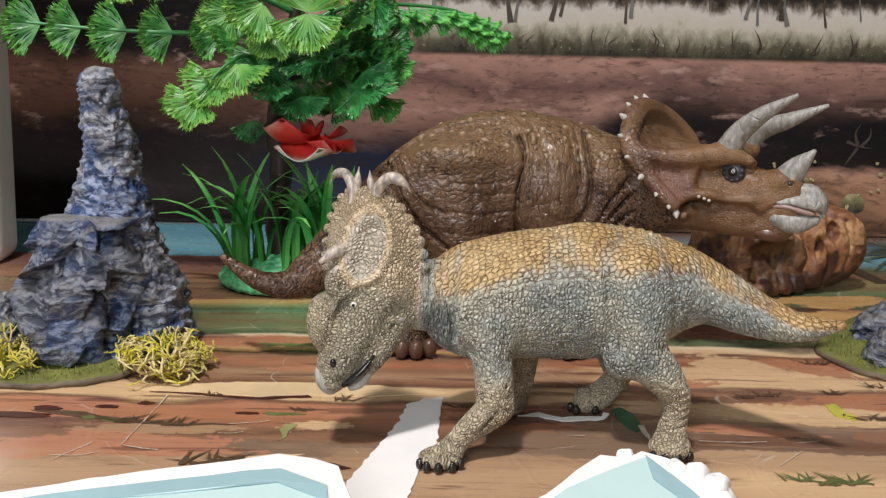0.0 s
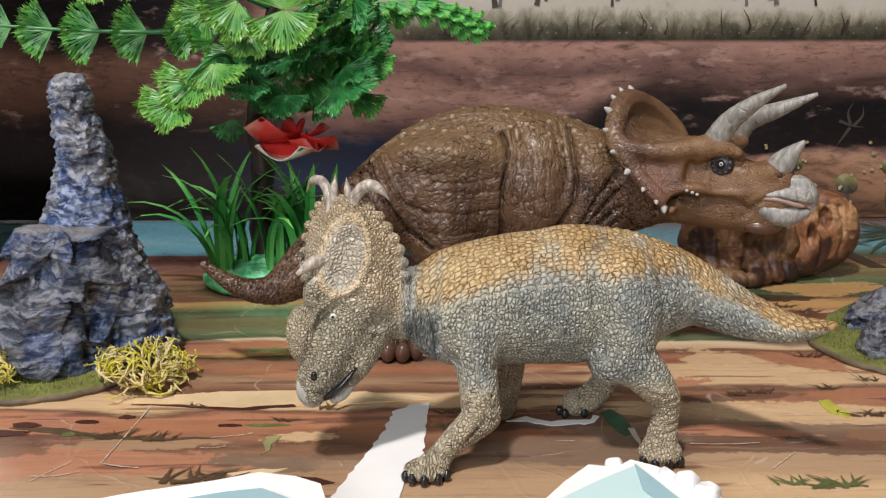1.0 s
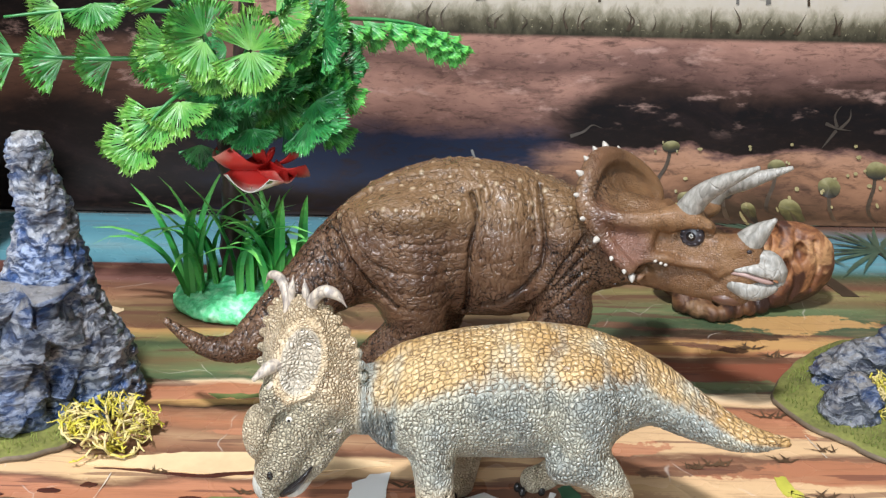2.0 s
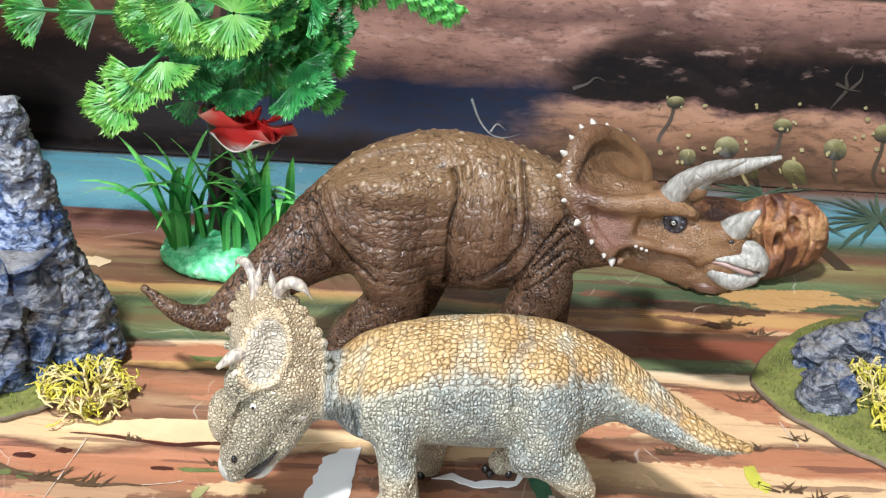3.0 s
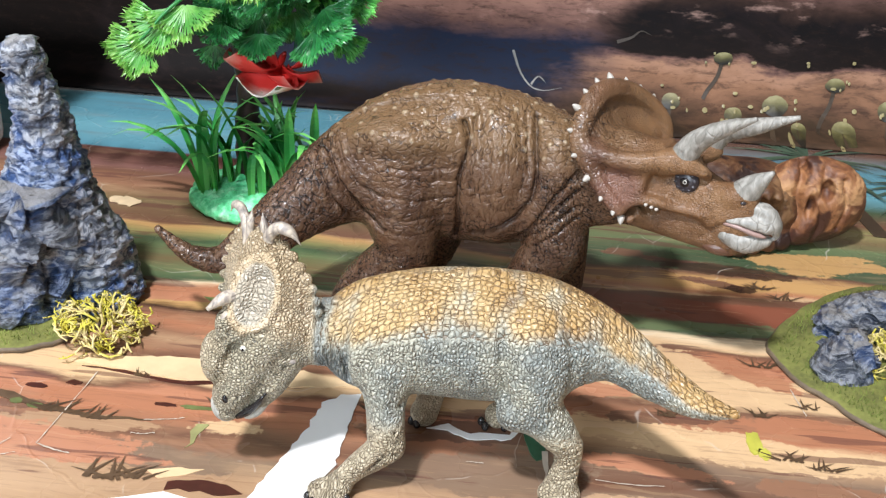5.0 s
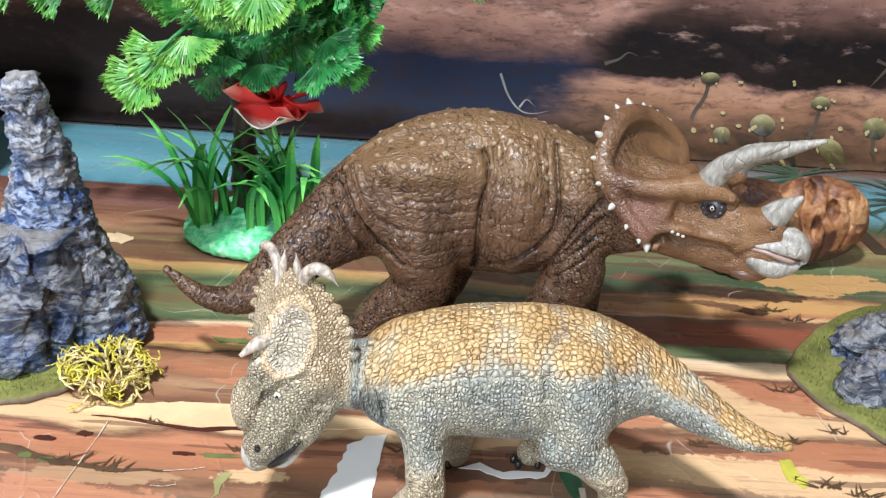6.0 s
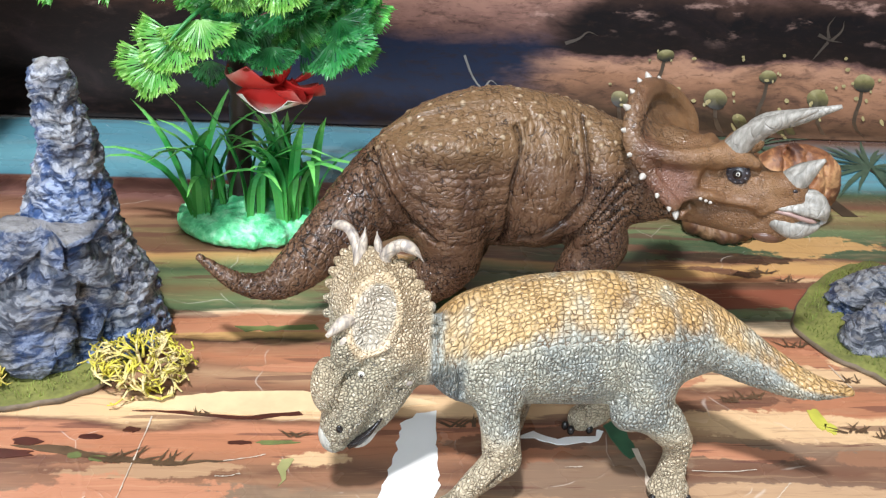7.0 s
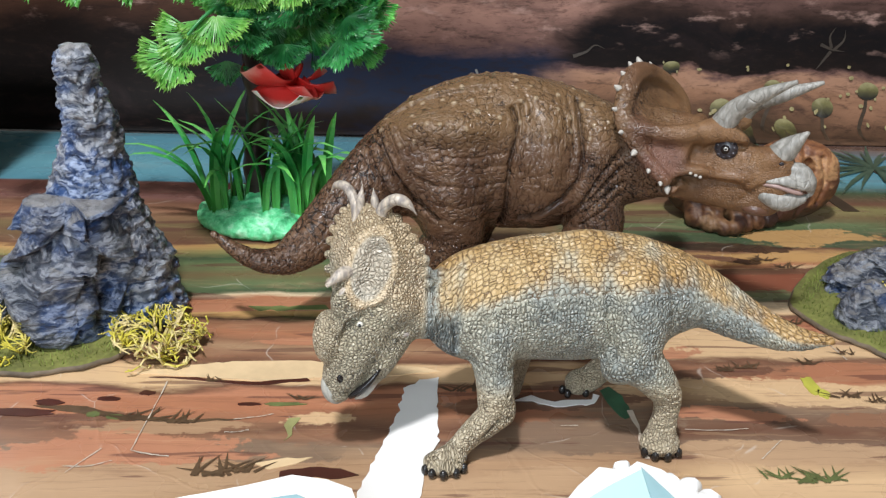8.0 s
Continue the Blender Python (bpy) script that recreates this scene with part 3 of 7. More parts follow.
# ---- mesh helpers ----
def build(name, verts, faces, mats, slots=None, smooth=True, parent=None, label="", at=(0, 0, 0), uv=None):
    """One mesh object from points in world metres; its origin is moved to at."""
    me = bpy.data.meshes.new(name)
    at = Vector(at)
    base = np.array(at if parent is None else parent_origin(parent) + at, float)
    pts = np.asarray(verts, float) - base
    me.from_pydata(pts.tolist(), [], [tuple(int(i) for i in f) for f in faces])
    for m in mats if isinstance(mats, (list, tuple)) else [mats]:
        me.materials.append(m)
    if slots is not None:
        me.polygons.foreach_set("material_index", np.asarray(slots, np.int32))
    me.polygons.foreach_set("use_smooth", np.full(len(me.polygons), smooth))
    if uv is not None:
        layer = me.uv_layers.new(name="UVMap")
        loops = np.zeros(len(me.loops), np.int32)
        me.loops.foreach_get("vertex_index", loops)
        layer.data.foreach_set("uv", np.asarray(uv, np.float32)[loops].ravel())
    me.update()
    ob = new(name, me)
    ob.location = at
    if parent is not None:
        ob.parent = parent
        if label:
            tagged(ob, label)
    return ob


def parent_origin(ob):
    p = Vector(ob.location)
    while ob.parent is not None:
        ob = ob.parent
        p += Vector(ob.location)
    return p


def thing(name, at, label, category, group="", kind=""):
    ob = new(name)
    ob.empty_display_size = 0.01
    ob.location = at
    return tagged(ob, label, category, group, kind)


def unit(v):
    v = np.asarray(v, float)
    return v / max(1e-12, np.linalg.norm(v))


def glide(points, n):
    """A smooth curve through points of any width: n samples."""
    p = np.asarray(points, float)
    p = np.vstack([2 * p[0] - p[1], p, 2 * p[-1] - p[-2]])
    out = []
    for u in np.linspace(0, len(p) - 3 - 1e-9, n):
        i, s = int(u), u - int(u)
        a, b, c, d = p[i:i + 4]
        out.append(0.5 * (2 * b + (c - a) * s + (2 * a - 5 * b + 4 * c - d) * s ** 2 + (3 * b - a - 3 * c + d) * s ** 3))
    return np.array(out)


def tube(points, radii, sides=8, closed=True, flat=1.0):
    """A swept tube; radii as many as points. Returns verts and faces."""
    p, verts, faces = np.asarray(points, float), [], []
    ref = np.array((0.0, 0.0, 1.0))
    tan0 = unit(p[1] - p[0])
    if abs(tan0 @ ref) > 0.9:
        ref = np.array((0.0, 1.0, 0.0))
    for i in range(len(p)):
        tan = unit(p[min(i + 1, len(p) - 1)] - p[max(i - 1, 0)])
        a = unit(np.cross(tan, ref))
        b = np.cross(a, tan)
        ref = b if abs(b @ tan) < 0.9 else ref
        for k in range(sides):
            w = 2 * math.pi * k / sides
            verts.append(p[i] + radii[i] * (math.cos(w) * a + flat * math.sin(w) * b))
    for i in range(len(p) - 1):
        for k in range(sides):
            j = (k + 1) % sides
            faces.append((i * sides + k, i * sides + j, (i + 1) * sides + j, (i + 1) * sides + k))
    if closed:
        faces.append(tuple(range(sides - 1, -1, -1)))
        faces.append(tuple((len(p) - 1) * sides + k for k in range(sides)))
    return verts, faces


def ball(c, r, axes=None, nu=12, nv=8):
    """An ellipsoid with half sizes r along axes."""
    c, r = np.asarray(c, float), np.asarray(r, float) * np.ones(3)
    ax = np.eye(3) if axes is None else np.asarray(axes, float)
    verts, faces = [], []
    for j in range(nv + 1):
        th = math.pi * (j + 0.02 * (j == 0) - 0.02 * (j == nv)) / nv
        for i in range(nu):
            ph = 2 * math.pi * i / nu
            q = np.array((math.sin(th) * math.cos(ph), math.sin(th) * math.sin(ph), math.cos(th))) * r
            verts.append(c + q @ ax)
    for j in range(nv):
        for i in range(nu):
            k = (i + 1) % nu
            faces.append((j * nu + i, (j + 1) * nu + i, (j + 1) * nu + k, j * nu + k))
    return verts, faces


def spike(base, tip, r, sides=8):
    d = np.asarray(tip, float) - np.asarray(base, float)
    pts = [np.asarray(base, float) + d * s for s in (0, 0.35, 0.7, 0.93, 1.0)]
    return tube(pts, [r, r * 0.92, r * 0.6, r * 0.25, r * 0.06], sides)


class Heap:
    """Gathers pieces of one mesh."""

    def __init__(self):
        self.v, self.f, self.s = [], [], []

    def put(self, piece, slot=0):
        n = len(self.v)
        self.v += list(piece[0])
        self.f += [tuple(i + n for i in f) for f in piece[1]]
        self.s += [slot] * len(piece[1])


class Clay:
    """A block of space in which rounded forms are merged into one skin."""

    def __init__(self, lo, hi, step):
        self.lo, self.step = np.array(lo, float), step
        n = np.ceil((np.array(hi) - self.lo) / step).astype(int) + 1
        self.ax = [self.lo[i] + step * np.arange(n[i]) for i in range(3)]
        self.d = np.full(n, 0.02, np.float32)
        self.fold = np.zeros(n, np.float32)
        self.touch = None

    def near(self, lo, hi):
        sl = []
        for i in range(3):
            a = int(np.clip(math.floor((lo[i] - self.lo[i]) / self.step), 0, self.d.shape[i] - 1))
            b = int(np.clip(math.ceil((hi[i] - self.lo[i]) / self.step) + 1, a + 1, self.d.shape[i]))
            sl.append(slice(a, b))
        if self.touch is not None:
            self.touch.append([(q.start, q.stop) for q in sl])
        p = np.stack(np.meshgrid(*[self.ax[i][sl[i]] for i in range(3)], indexing="ij"), -1)
        return tuple(sl), p

    def merge(self, sl, d, k):
        a = self.d[sl]
        h = np.clip(0.5 + 0.5 * (a - d) / k, 0, 1)
        self.d[sl] = a * (1 - h) + d * h - k * h * (1 - h)

    def apart(self):
        """Sets the block aside: what is formed next is kept sharp until join()."""
        self.aside, self.d, self.touch = self.d, np.full_like(self.d, 0.02), []

    def join(self, k):
        """Blends what was formed apart into the rest."""
        made, self.d = self.d, self.aside
        box = np.array(self.touch)
        sl = tuple(slice(int(box[:, i, 0].min()), int(box[:, i, 1].max())) for i in range(3))
        self.touch = None
        self.merge(sl, made[sl], k)

    def limb(self, chain, k=0.003):
        """Round links (x, y, z, r) one after another."""
        self.sect([(*p, r, r) for *p, r in chain], k)

    def sect(self, chain, k=0.004):
        """Links (x, y, z, half width, half height) with oval sections, drawn as one smooth run."""
        fine = glide(chain, 4 * len(chain) - 3) if len(chain) > 2 else np.array(chain, float)
        self.apart()
        for one, two in zip(fine, fine[1:]):
            a, b = one[:3], two[:3]
            m = max(one[3], one[4], two[3], two[4]) + 2 * k + 3 * self.step
            sl, p = self.near(np.minimum(a, b) - m, np.maximum(a, b) + m)
            ab = b - a
            s = np.clip((p - a) @ ab / (ab @ ab), 0, 1)[..., None]
            q = p - (a + s * ab)
            tan = unit(ab)
            side = unit(np.cross(tan, (0, 0, 1)) if abs(tan[2]) < 0.95 else np.array((1.0, 0, 0)))
            up = np.cross(side, tan)
            w = one[3] + (two[3] - one[3]) * s[..., 0]
            h = one[4] + (two[4] - one[4]) * s[..., 0]
            r = np.minimum(w, h)
            o = np.sqrt((q @ side / w) ** 2 + (q @ up / h) ** 2 + (q @ tan / r) ** 2)
            self.d[sl] = np.minimum(self.d[sl], (o - 1) * r)
        self.join(k)

    def lump(self, c, r, k=0.003, cut=False, axes=None):
        c, r = np.array(c, float), np.array(r, float) * np.ones(3)
        m = r.max() + 2 * k + 2 * self.step
        sl, p = self.near(c - m, c + m)
        q = p - c
        if axes is not None:
            q = q @ np.asarray(axes, float).T
        d = (np.sqrt(((q / r) ** 2).sum(-1)) - 1) * r.min()
        if cut:
            self.d[sl] = -self.d[sl]
            self.merge(sl, d, k)
            self.d[sl] = -self.d[sl]
        else:
            self.merge(sl, d, k)

    def spray(self, pts, radii, k=0.0015):
        self.apart()
        for c, r in zip(pts, radii):
            self.lump(c, r, 1e-5)
        self.join(k)

    def groove(self, pts, radius, depth, upto=None):
        """Presses a furrow along a line (raises a ridge when depth is negative); with upto, into the whole near side up to that y."""
        p0 = np.asarray(pts, float)
        m = 2.6 * radius
        lo, hi = p0.min(0) - m, p0.max(0) + m
        if upto is not None:
            lo[1], hi[1] = self.lo[1], upto
            p0 = p0 * (1, 0, 1)
        sl, p = self.near(lo, hi)
        if upto is not None:
            p = p * (1, 0, 1)
        best = np.full(p.shape[:3], 1e3)
        for a, b in zip(p0, p0[1:]):
            ab = b - a
            s = np.clip((p - a) @ ab / (ab @ ab), 0, 1)[..., None]
            best = np.minimum(best, np.sqrt(((p - a - s * ab) ** 2).sum(-1)))
        press = np.exp(-(best / radius) ** 2)
        self.d[sl] += (depth * press).astype(np.float32)
        self.fold[sl] = np.maximum(self.fold[sl], press * np.clip(depth / 0.0012, 0, 1) * (radius < 0.003))

    def front(self, x, z):
        """How far forward (small y) the clay comes at a place."""
        i, k = (int(round((q - self.lo[j]) / self.step)) for j, q in ((0, x), (2, z)))
        return float(self.ax[1][np.argmax(self.d[i, :, k] < 0)])

    def skin(self):
        """The surface as verts and faces."""
        d = self.d
        n = np.array(d.shape) - 1
        corners = [(i, j, k) for i in (0, 1) for j in (0, 1) for k in (0, 1)]
        vals = [d[i:n[0] + i, j:n[1] + j, k:n[2] + k] for i, j, k in corners]
        count = sum((v < 0).astype(np.int8) for v in vals)
        mixed = (count > 0) & (count < 8)
        where = np.argwhere(mixed)
        ids = np.full(mixed.shape, -1, np.int64)
        ids[mixed] = np.arange(len(where))
        vals = np.stack([v[mixed] for v in vals], 1)
        total, hits = np.zeros((len(where), 3)), np.zeros(len(where))
        for a in range(8):
            for b in range(a + 1, 8):
                if sum(x != y for x, y in zip(corners[a], corners[b])) != 1:
                    continue
                cross = (vals[:, a] < 0) != (vals[:, b] < 0)
                s = vals[cross, a] / (vals[cross, a] - vals[cross, b])
                ca, cb = np.array(corners[a], float), np.array(corners[b], float)
                total[cross] += ca + s[:, None] * (cb - ca)
                hits[cross] += 1
        verts = self.lo + self.step * (where + total / hits[:, None])
        inside, faces = d < 0, []
        for ax in range(3):
            u, w = (ax + 1) % 3, (ax + 2) % 3
            lo = [slice(1, -1)] * 3
            hi = list(lo)
            lo[ax], hi[ax] = slice(0, -1), slice(1, None)
            s0, s1 = inside[tuple(lo)], inside[tuple(hi)]
            at = np.argwhere(s0 != s1)
            at[:, u] += 1
            at[:, w] += 1
            quad = []
            for du, dw in ((-1, -1), (0, -1), (0, 0), (-1, 0)):
                c = at.copy()
                c[:, u] += du
                c[:, w] += dw
                quad.append(ids[c[:, 0], c[:, 1], c[:, 2]])
            quad = np.stack(quad, 1)
            flip = s1[s0 != s1]
            quad[flip] = quad[flip][:, ::-1]
            faces.append(quad)
        self.creased = self.fold[where[:, 0], where[:, 1], where[:, 2]]
        return verts, np.vstack(faces)


def near_side(v, x, z, r=0.0009):
    """How far forward (small y) a figure's skin comes at a place."""
    hit = np.hypot(v[:, 0] - x, v[:, 2] - z) < r
    return float(v[hit, 1].min()) if hit.any() else 0.0


def paint_layer(ob, colours, name="paint"):
    layer = ob.data.attributes.new(name, "FLOAT_COLOR", "POINT")
    rgba = np.ones((len(ob.data.vertices), 4), np.float32)
    rgba[:, :3] = 0
    rgba[:len(colours), :3] = colours
    layer.data.foreach_set("color", rgba.ravel())


def normals(v, f):
    """Smooth normals of a mesh of quads."""
    n = np.cross(v[f[:, 2]] - v[f[:, 0]], v[f[:, 3]] - v[f[:, 1]])
    out = np.zeros_like(v)
    for i in range(4):
        np.add.at(out, f[:, i], n)
    return out / np.maximum(1e-12, np.linalg.norm(out, axis=1))[:, None]


def scales(p, size, rnd=0.9, seed=0, width=0.3, sheet=False):
    """Hide in cells: for each point how far it is from a crack (0 to 1) and a random tone of its cell.
    A sheet has cells in x and z only."""
    q = p / np.asarray(size, float)
    base = np.floor(q).astype(np.int64)
    only = np.array((1.0, 0.0, 1.0)) if sheet else np.ones(3)
    one, two, tone = np.full(len(q), 9.0), np.full(len(q), 9.0), np.zeros(len(q))
    for i in range(-1, 2):
        for j in (0,) if sheet else range(-1, 2):
            for k in range(-1, 2):
                c = base + (i, j, k)
                h = (c[:, 0] * 73856093) ^ (c[:, 1] * 19349663) ^ (c[:, 2] * 83492791) ^ (seed * 2654435761)
                r = np.stack([((h * m) % 10007) / 10007.0 for m in (7919, 6101, 4271)], 1)
                d = np.linalg.norm((c + 0.5 + rnd * (r - 0.5) - q) * only, axis=1)
                near = d < one
                two = np.where(near, one, np.minimum(two, d))
                tone = np.where(near, r[:, 0], tone)
                one = np.minimum(one, d)
    return step_up(two - one, 0.0, width), tone


def ripple(p, freq, amount):
    """Bends points a little, so that cells lie less evenly."""
    return p + amount * np.stack([np.sin(freq * (1.3 * p[:, 1] + p[:, 2]) + 1.0) + np.sin(2.3 * freq * p[:, 0]), np.sin(freq * (p[:, 0] - p[:, 2])), np.sin(freq * (p[:, 0] + 0.7 * p[:, 1]) + 2.0) + np.sin(2.1 * freq * p[:, 2])], 1)


def step_up(v, lo, hi):
    s = np.clip((v - lo) / (hi - lo), 0, 1)
    return s * s * (3 - 2 * s)


def around(verts, c, r):
    """How far inside a ball each point lies: 1 at its centre, 0 outside."""
    return step_up(1 - np.linalg.norm((verts - np.array(c)) / (np.array(r) * np.ones(3)), axis=1), 0, 0.6)


# ---- the setting ----
def slab(name, lo, hi, mat, label, category):
    x0, y0, z0 = lo
    x1, y1, z1 = hi
    v = [(x, y, z) for z in (z0, z1) for y in (y0, y1) for x in (x0, x1)]
    f = [(0, 2, 3, 1), (4, 5, 7, 6), (0, 1, 5, 4), (2, 6, 7, 3), (0, 4, 6, 2), (1, 3, 7, 5)]
    return tagged(build(name, v, f, mat, smooth=False), label, category, kind="structure")


slab("floor", (-1.6, -1.7, -0.06), (1.6, 1.5, -0.004), PLANK, "plain brown boarded floor under the paper scene", "floor")
slab("ceiling", (-1.7, -1.8, 1.75), (1.7, 1.6, 1.83), PLASTER, "plain pale plaster ceiling of the room", "ceiling")
slab("wall_north", (-1.7, 1.5, -0.06), (1.7, 1.6, 1.75), PLASTER, "plain pale plaster wall behind the backdrop", "wall")
# the wall behind the camera has an assumed opening for the fill lamp
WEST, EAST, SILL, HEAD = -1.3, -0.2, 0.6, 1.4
wall_south = slab("wall_south", (-1.7, -1.8, -0.06), (WEST, -1.7, 1.75), PLASTER, "plain pale plaster wall with an assumed window opening", "wall")
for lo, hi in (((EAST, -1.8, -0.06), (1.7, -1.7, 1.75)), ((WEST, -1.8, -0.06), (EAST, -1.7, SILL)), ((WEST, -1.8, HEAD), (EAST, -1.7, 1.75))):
    slab("wall_south", lo, hi, PLASTER, "plain pale plaster wall with an assumed window opening", "wall")
slab("wall_west", (-1.7, -1.7, -0.06), (-1.6, 1.5, 1.75), PLASTER, "plain pale plaster side wall", "wall")
slab("wall_east", (1.6, -1.7, -0.06), (1.7, 1.5, 1.75), PLASTER, "plain pale plaster side wall", "wall")


def sheet(name, xs, rows, thick, mat, label, category, kind=""):
    """A sheet of paper swept along x: rows are (y, z) of its section; it has a back face and rims."""
    nx, n = len(xs), len(rows)
    top = [(x, y, z) for y, z in rows for x in xs]
    dirs = []
    for i in range(n):
        a, b = rows[max(i - 1, 0)], rows[min(i + 1, n - 1)]
        q = unit((b[1] - a[1], -(b[0] - a[0])))
        dirs.append(q)
    back = [(x, y + thick * d[0], z + thick * d[1]) for (y, z), d in zip(rows, dirs) for x in xs]
    o, faces = nx * n, []
    for j in range(n - 1):
        for i in range(nx - 1):
            a = j * nx + i
            faces.append((a, a + 1, a + nx + 1, a + nx))
            faces.append((o + a, o + a + nx, o + a + nx + 1, o + a + 1))
    for i in range(nx - 1):
        faces.append((i, o + i, o + i + 1, i + 1))
        a = (n - 1) * nx + i
        faces.append((a, a + 1, o + a + 1, o + a))
    for j in range(n - 1):
        a, b = j * nx, j * nx + nx - 1
        faces.append((a, a + nx, o + a + nx, o + a))
        faces.append((b, o + b, o + b + nx, b + nx))
    return tagged(build(name, top + back, faces, mat), label, category, kind=kind)


XS = np.linspace(-0.46, 0.46, 47)
play_mat = sheet("ground", XS, [(y, 0.0) for y in np.linspace(-0.05, 0.57, 32)], 0.0012, MAT,
                 "glossy printed paper sheet with streaked brown soil and blue river", "paper mat", "structure")
CURVE = [(0.5578, 0.0016), (0.566, 0.0019), (0.572, 0.0026), (0.578, 0.0045), (0.585, 0.010), (0.591, 0.018), (0.596, 0.030), (0.599, 0.045), (0.601, 0.07), (0.603, 0.12), (0.606, 0.2), (0.61, 0.3)]
backdrop = sheet("backdrop", XS, CURVE, 0.0012, BACKDROP, "printed paper backdrop of a dusky brown shore, curving up behind", "backdrop", "structure")


def back_at(z):
    """Where the backdrop stands at the height z."""
    return float(np.interp(z, [q for _, q in CURVE], [y for y, _ in CURVE]))


def flat_part(name, outline, mat, parent, lift=0.0004, thick=0.0003, label=""):
    """A thin patch of ink or paper on the mat."""
    n = len(outline)
    v = [(x, y, lift) for x, y in outline] + [(x, y, lift - thick) for x, y in outline]
    f = [tuple(range(n))] + [(i, n + i, n + (i + 1) % n, (i + 1) % n) for i in range(n)]
    area = sum(a[0] * b[1] - b[0] * a[1] for a, b in zip(outline, outline[1:] + outline[:1]))
    if area < 0:
        f = [tuple(reversed(q)) for q in f]
    return build(name, v, f, mat, smooth=False, parent=parent, label=label)


def ragged(points, n, amount, seed):
    """A torn outline: a closed line through points with jitter."""
    rng = random.Random(seed)
    p = points + points[:1]
    out = []
    for a, b in zip(p, p[1:]):
        length = math.hypot(b[0] - a[0], b[1] - a[1])
        for i in range(max(1, int(n * length))):
            s = i / max(1, int(n * length))
            out.append((a[0] + (b[0] - a[0]) * s + rng.uniform(-amount, amount), a[1] + (b[1] - a[1]) * s + rng.uniform(-amount, amount)))
    return out


# torn white patch, where the print has come off
flat_part("torn_patch", ragged([(-0.009, 0.298), (-0.003, 0.303), (0.003, 0.305), (0.002, 0.285), (0.0015, 0.268), (-0.004, 0.252), (-0.006, 0.236), (-0.008, 0.20), (-0.03, 0.20), (-0.026, 0.235), (-0.022, 0.25), (-0.016, 0.268), (-0.011, 0.285)], 420, 0.0006, 3),
          TORN, play_mat, 0.0005, label="white torn patch of bare paper")


def flap(name, outline, mat, lift, label):
    """A piece of torn paper that curls up from the mat towards its far edge."""
    n = len(outline)
    v = [(x, y, lift + max(0.0, 0.122 * (y - 0.152)) + 0.0006 * noise.noise(Vector((90 * x, 90 * y, 0)))) for x, y in outline]
    v += [(x, y, z - 0.0004) for x, y, z in v]
    f = [tuple(range(n)), tuple(range(2 * n - 1, n - 1, -1))] + [(i, n + i, n + (i + 1) % n, (i + 1) % n) for i in range(n)]
    area = sum(a[0] * b[1] - b[0] * a[1] for a, b in zip(outline, outline[1:] + outline[:1]))
    if area < 0:
        f = [tuple(reversed(q)) for q in f]
    return build(name, v, f, mat, smooth=False, parent=play_mat, label=label)


def pool(rim, water, shade, seed):
    flap("pool_rim", ragged(rim, 160, 0.0004, seed), TORN, 0.0006, "white lifted paper rim")
    flap("pool_water", ragged(water, 120, 0.0002, seed + 1), POOL, 0.0012, "pale aqua printed water")
    # greyer band puts the shade of the paper's fold into the water colour
    flap("pool_shade", ragged(shade, 120, 0.0002, seed + 2), POOL_SHADE, 0.0017, "greyer aqua band with fold shade in its colour")


pool([(-0.1468, 0.2120), (-0.1119, 0.2170), (-0.0918, 0.2234), (-0.0716, 0.2298), (-0.0550, 0.2335), (-0.0431, 0.2372), (-0.0330, 0.2354), (-0.0257, 0.2317), (-0.0193, 0.2110), (-0.0183, 0.1817), (-0.1468, 0.1817)],
     [(-0.1468, 0.2078), (-0.1083, 0.2124), (-0.0688, 0.2230), (-0.0413, 0.2289), (-0.0275, 0.2216), (-0.0248, 0.1817), (-0.1468, 0.1817)],
     [(-0.1083, 0.2122), (-0.0688, 0.2228), (-0.0413, 0.2287), (-0.0275, 0.2213), (-0.0266, 0.2147), (-0.0413, 0.2225), (-0.0688, 0.2161), (-0.1083, 0.2097)], 11)
pool([(0.0165, 0.2074), (0.0303, 0.2207), (0.0404, 0.2326), (0.0477, 0.2404), (0.0551, 0.2390), (0.0601, 0.2427), (0.0661, 0.2386), (0.0734, 0.2321), (0.0799, 0.2248), (0.0826, 0.1817), (0.0138, 0.1817)],
     [(0.0239, 0.2078), (0.0367, 0.2234), (0.0487, 0.2317), (0.0601, 0.2386), (0.0661, 0.2294), (0.0734, 0.2138), (0.0753, 0.1817), (0.0220, 0.1817)],
     [(0.0601, 0.2386), (0.0661, 0.2294), (0.0734, 0.2138), (0.0698, 0.2129), (0.0606, 0.2276)], 21)


def blot(x, y, rx, ry, mat, name, seed, lift=0.0004):
    rng = random.Random(seed)
    out = []
    for i in range(14):
        a = 2 * math.pi * i / 14
        s = rng.uniform(0.75, 1.15)
        out.append((x + rx * s * math.cos(a), y + ry * s * math.sin(a)))
    flat_part(name, out, mat, play_mat, lift, 0.0003)


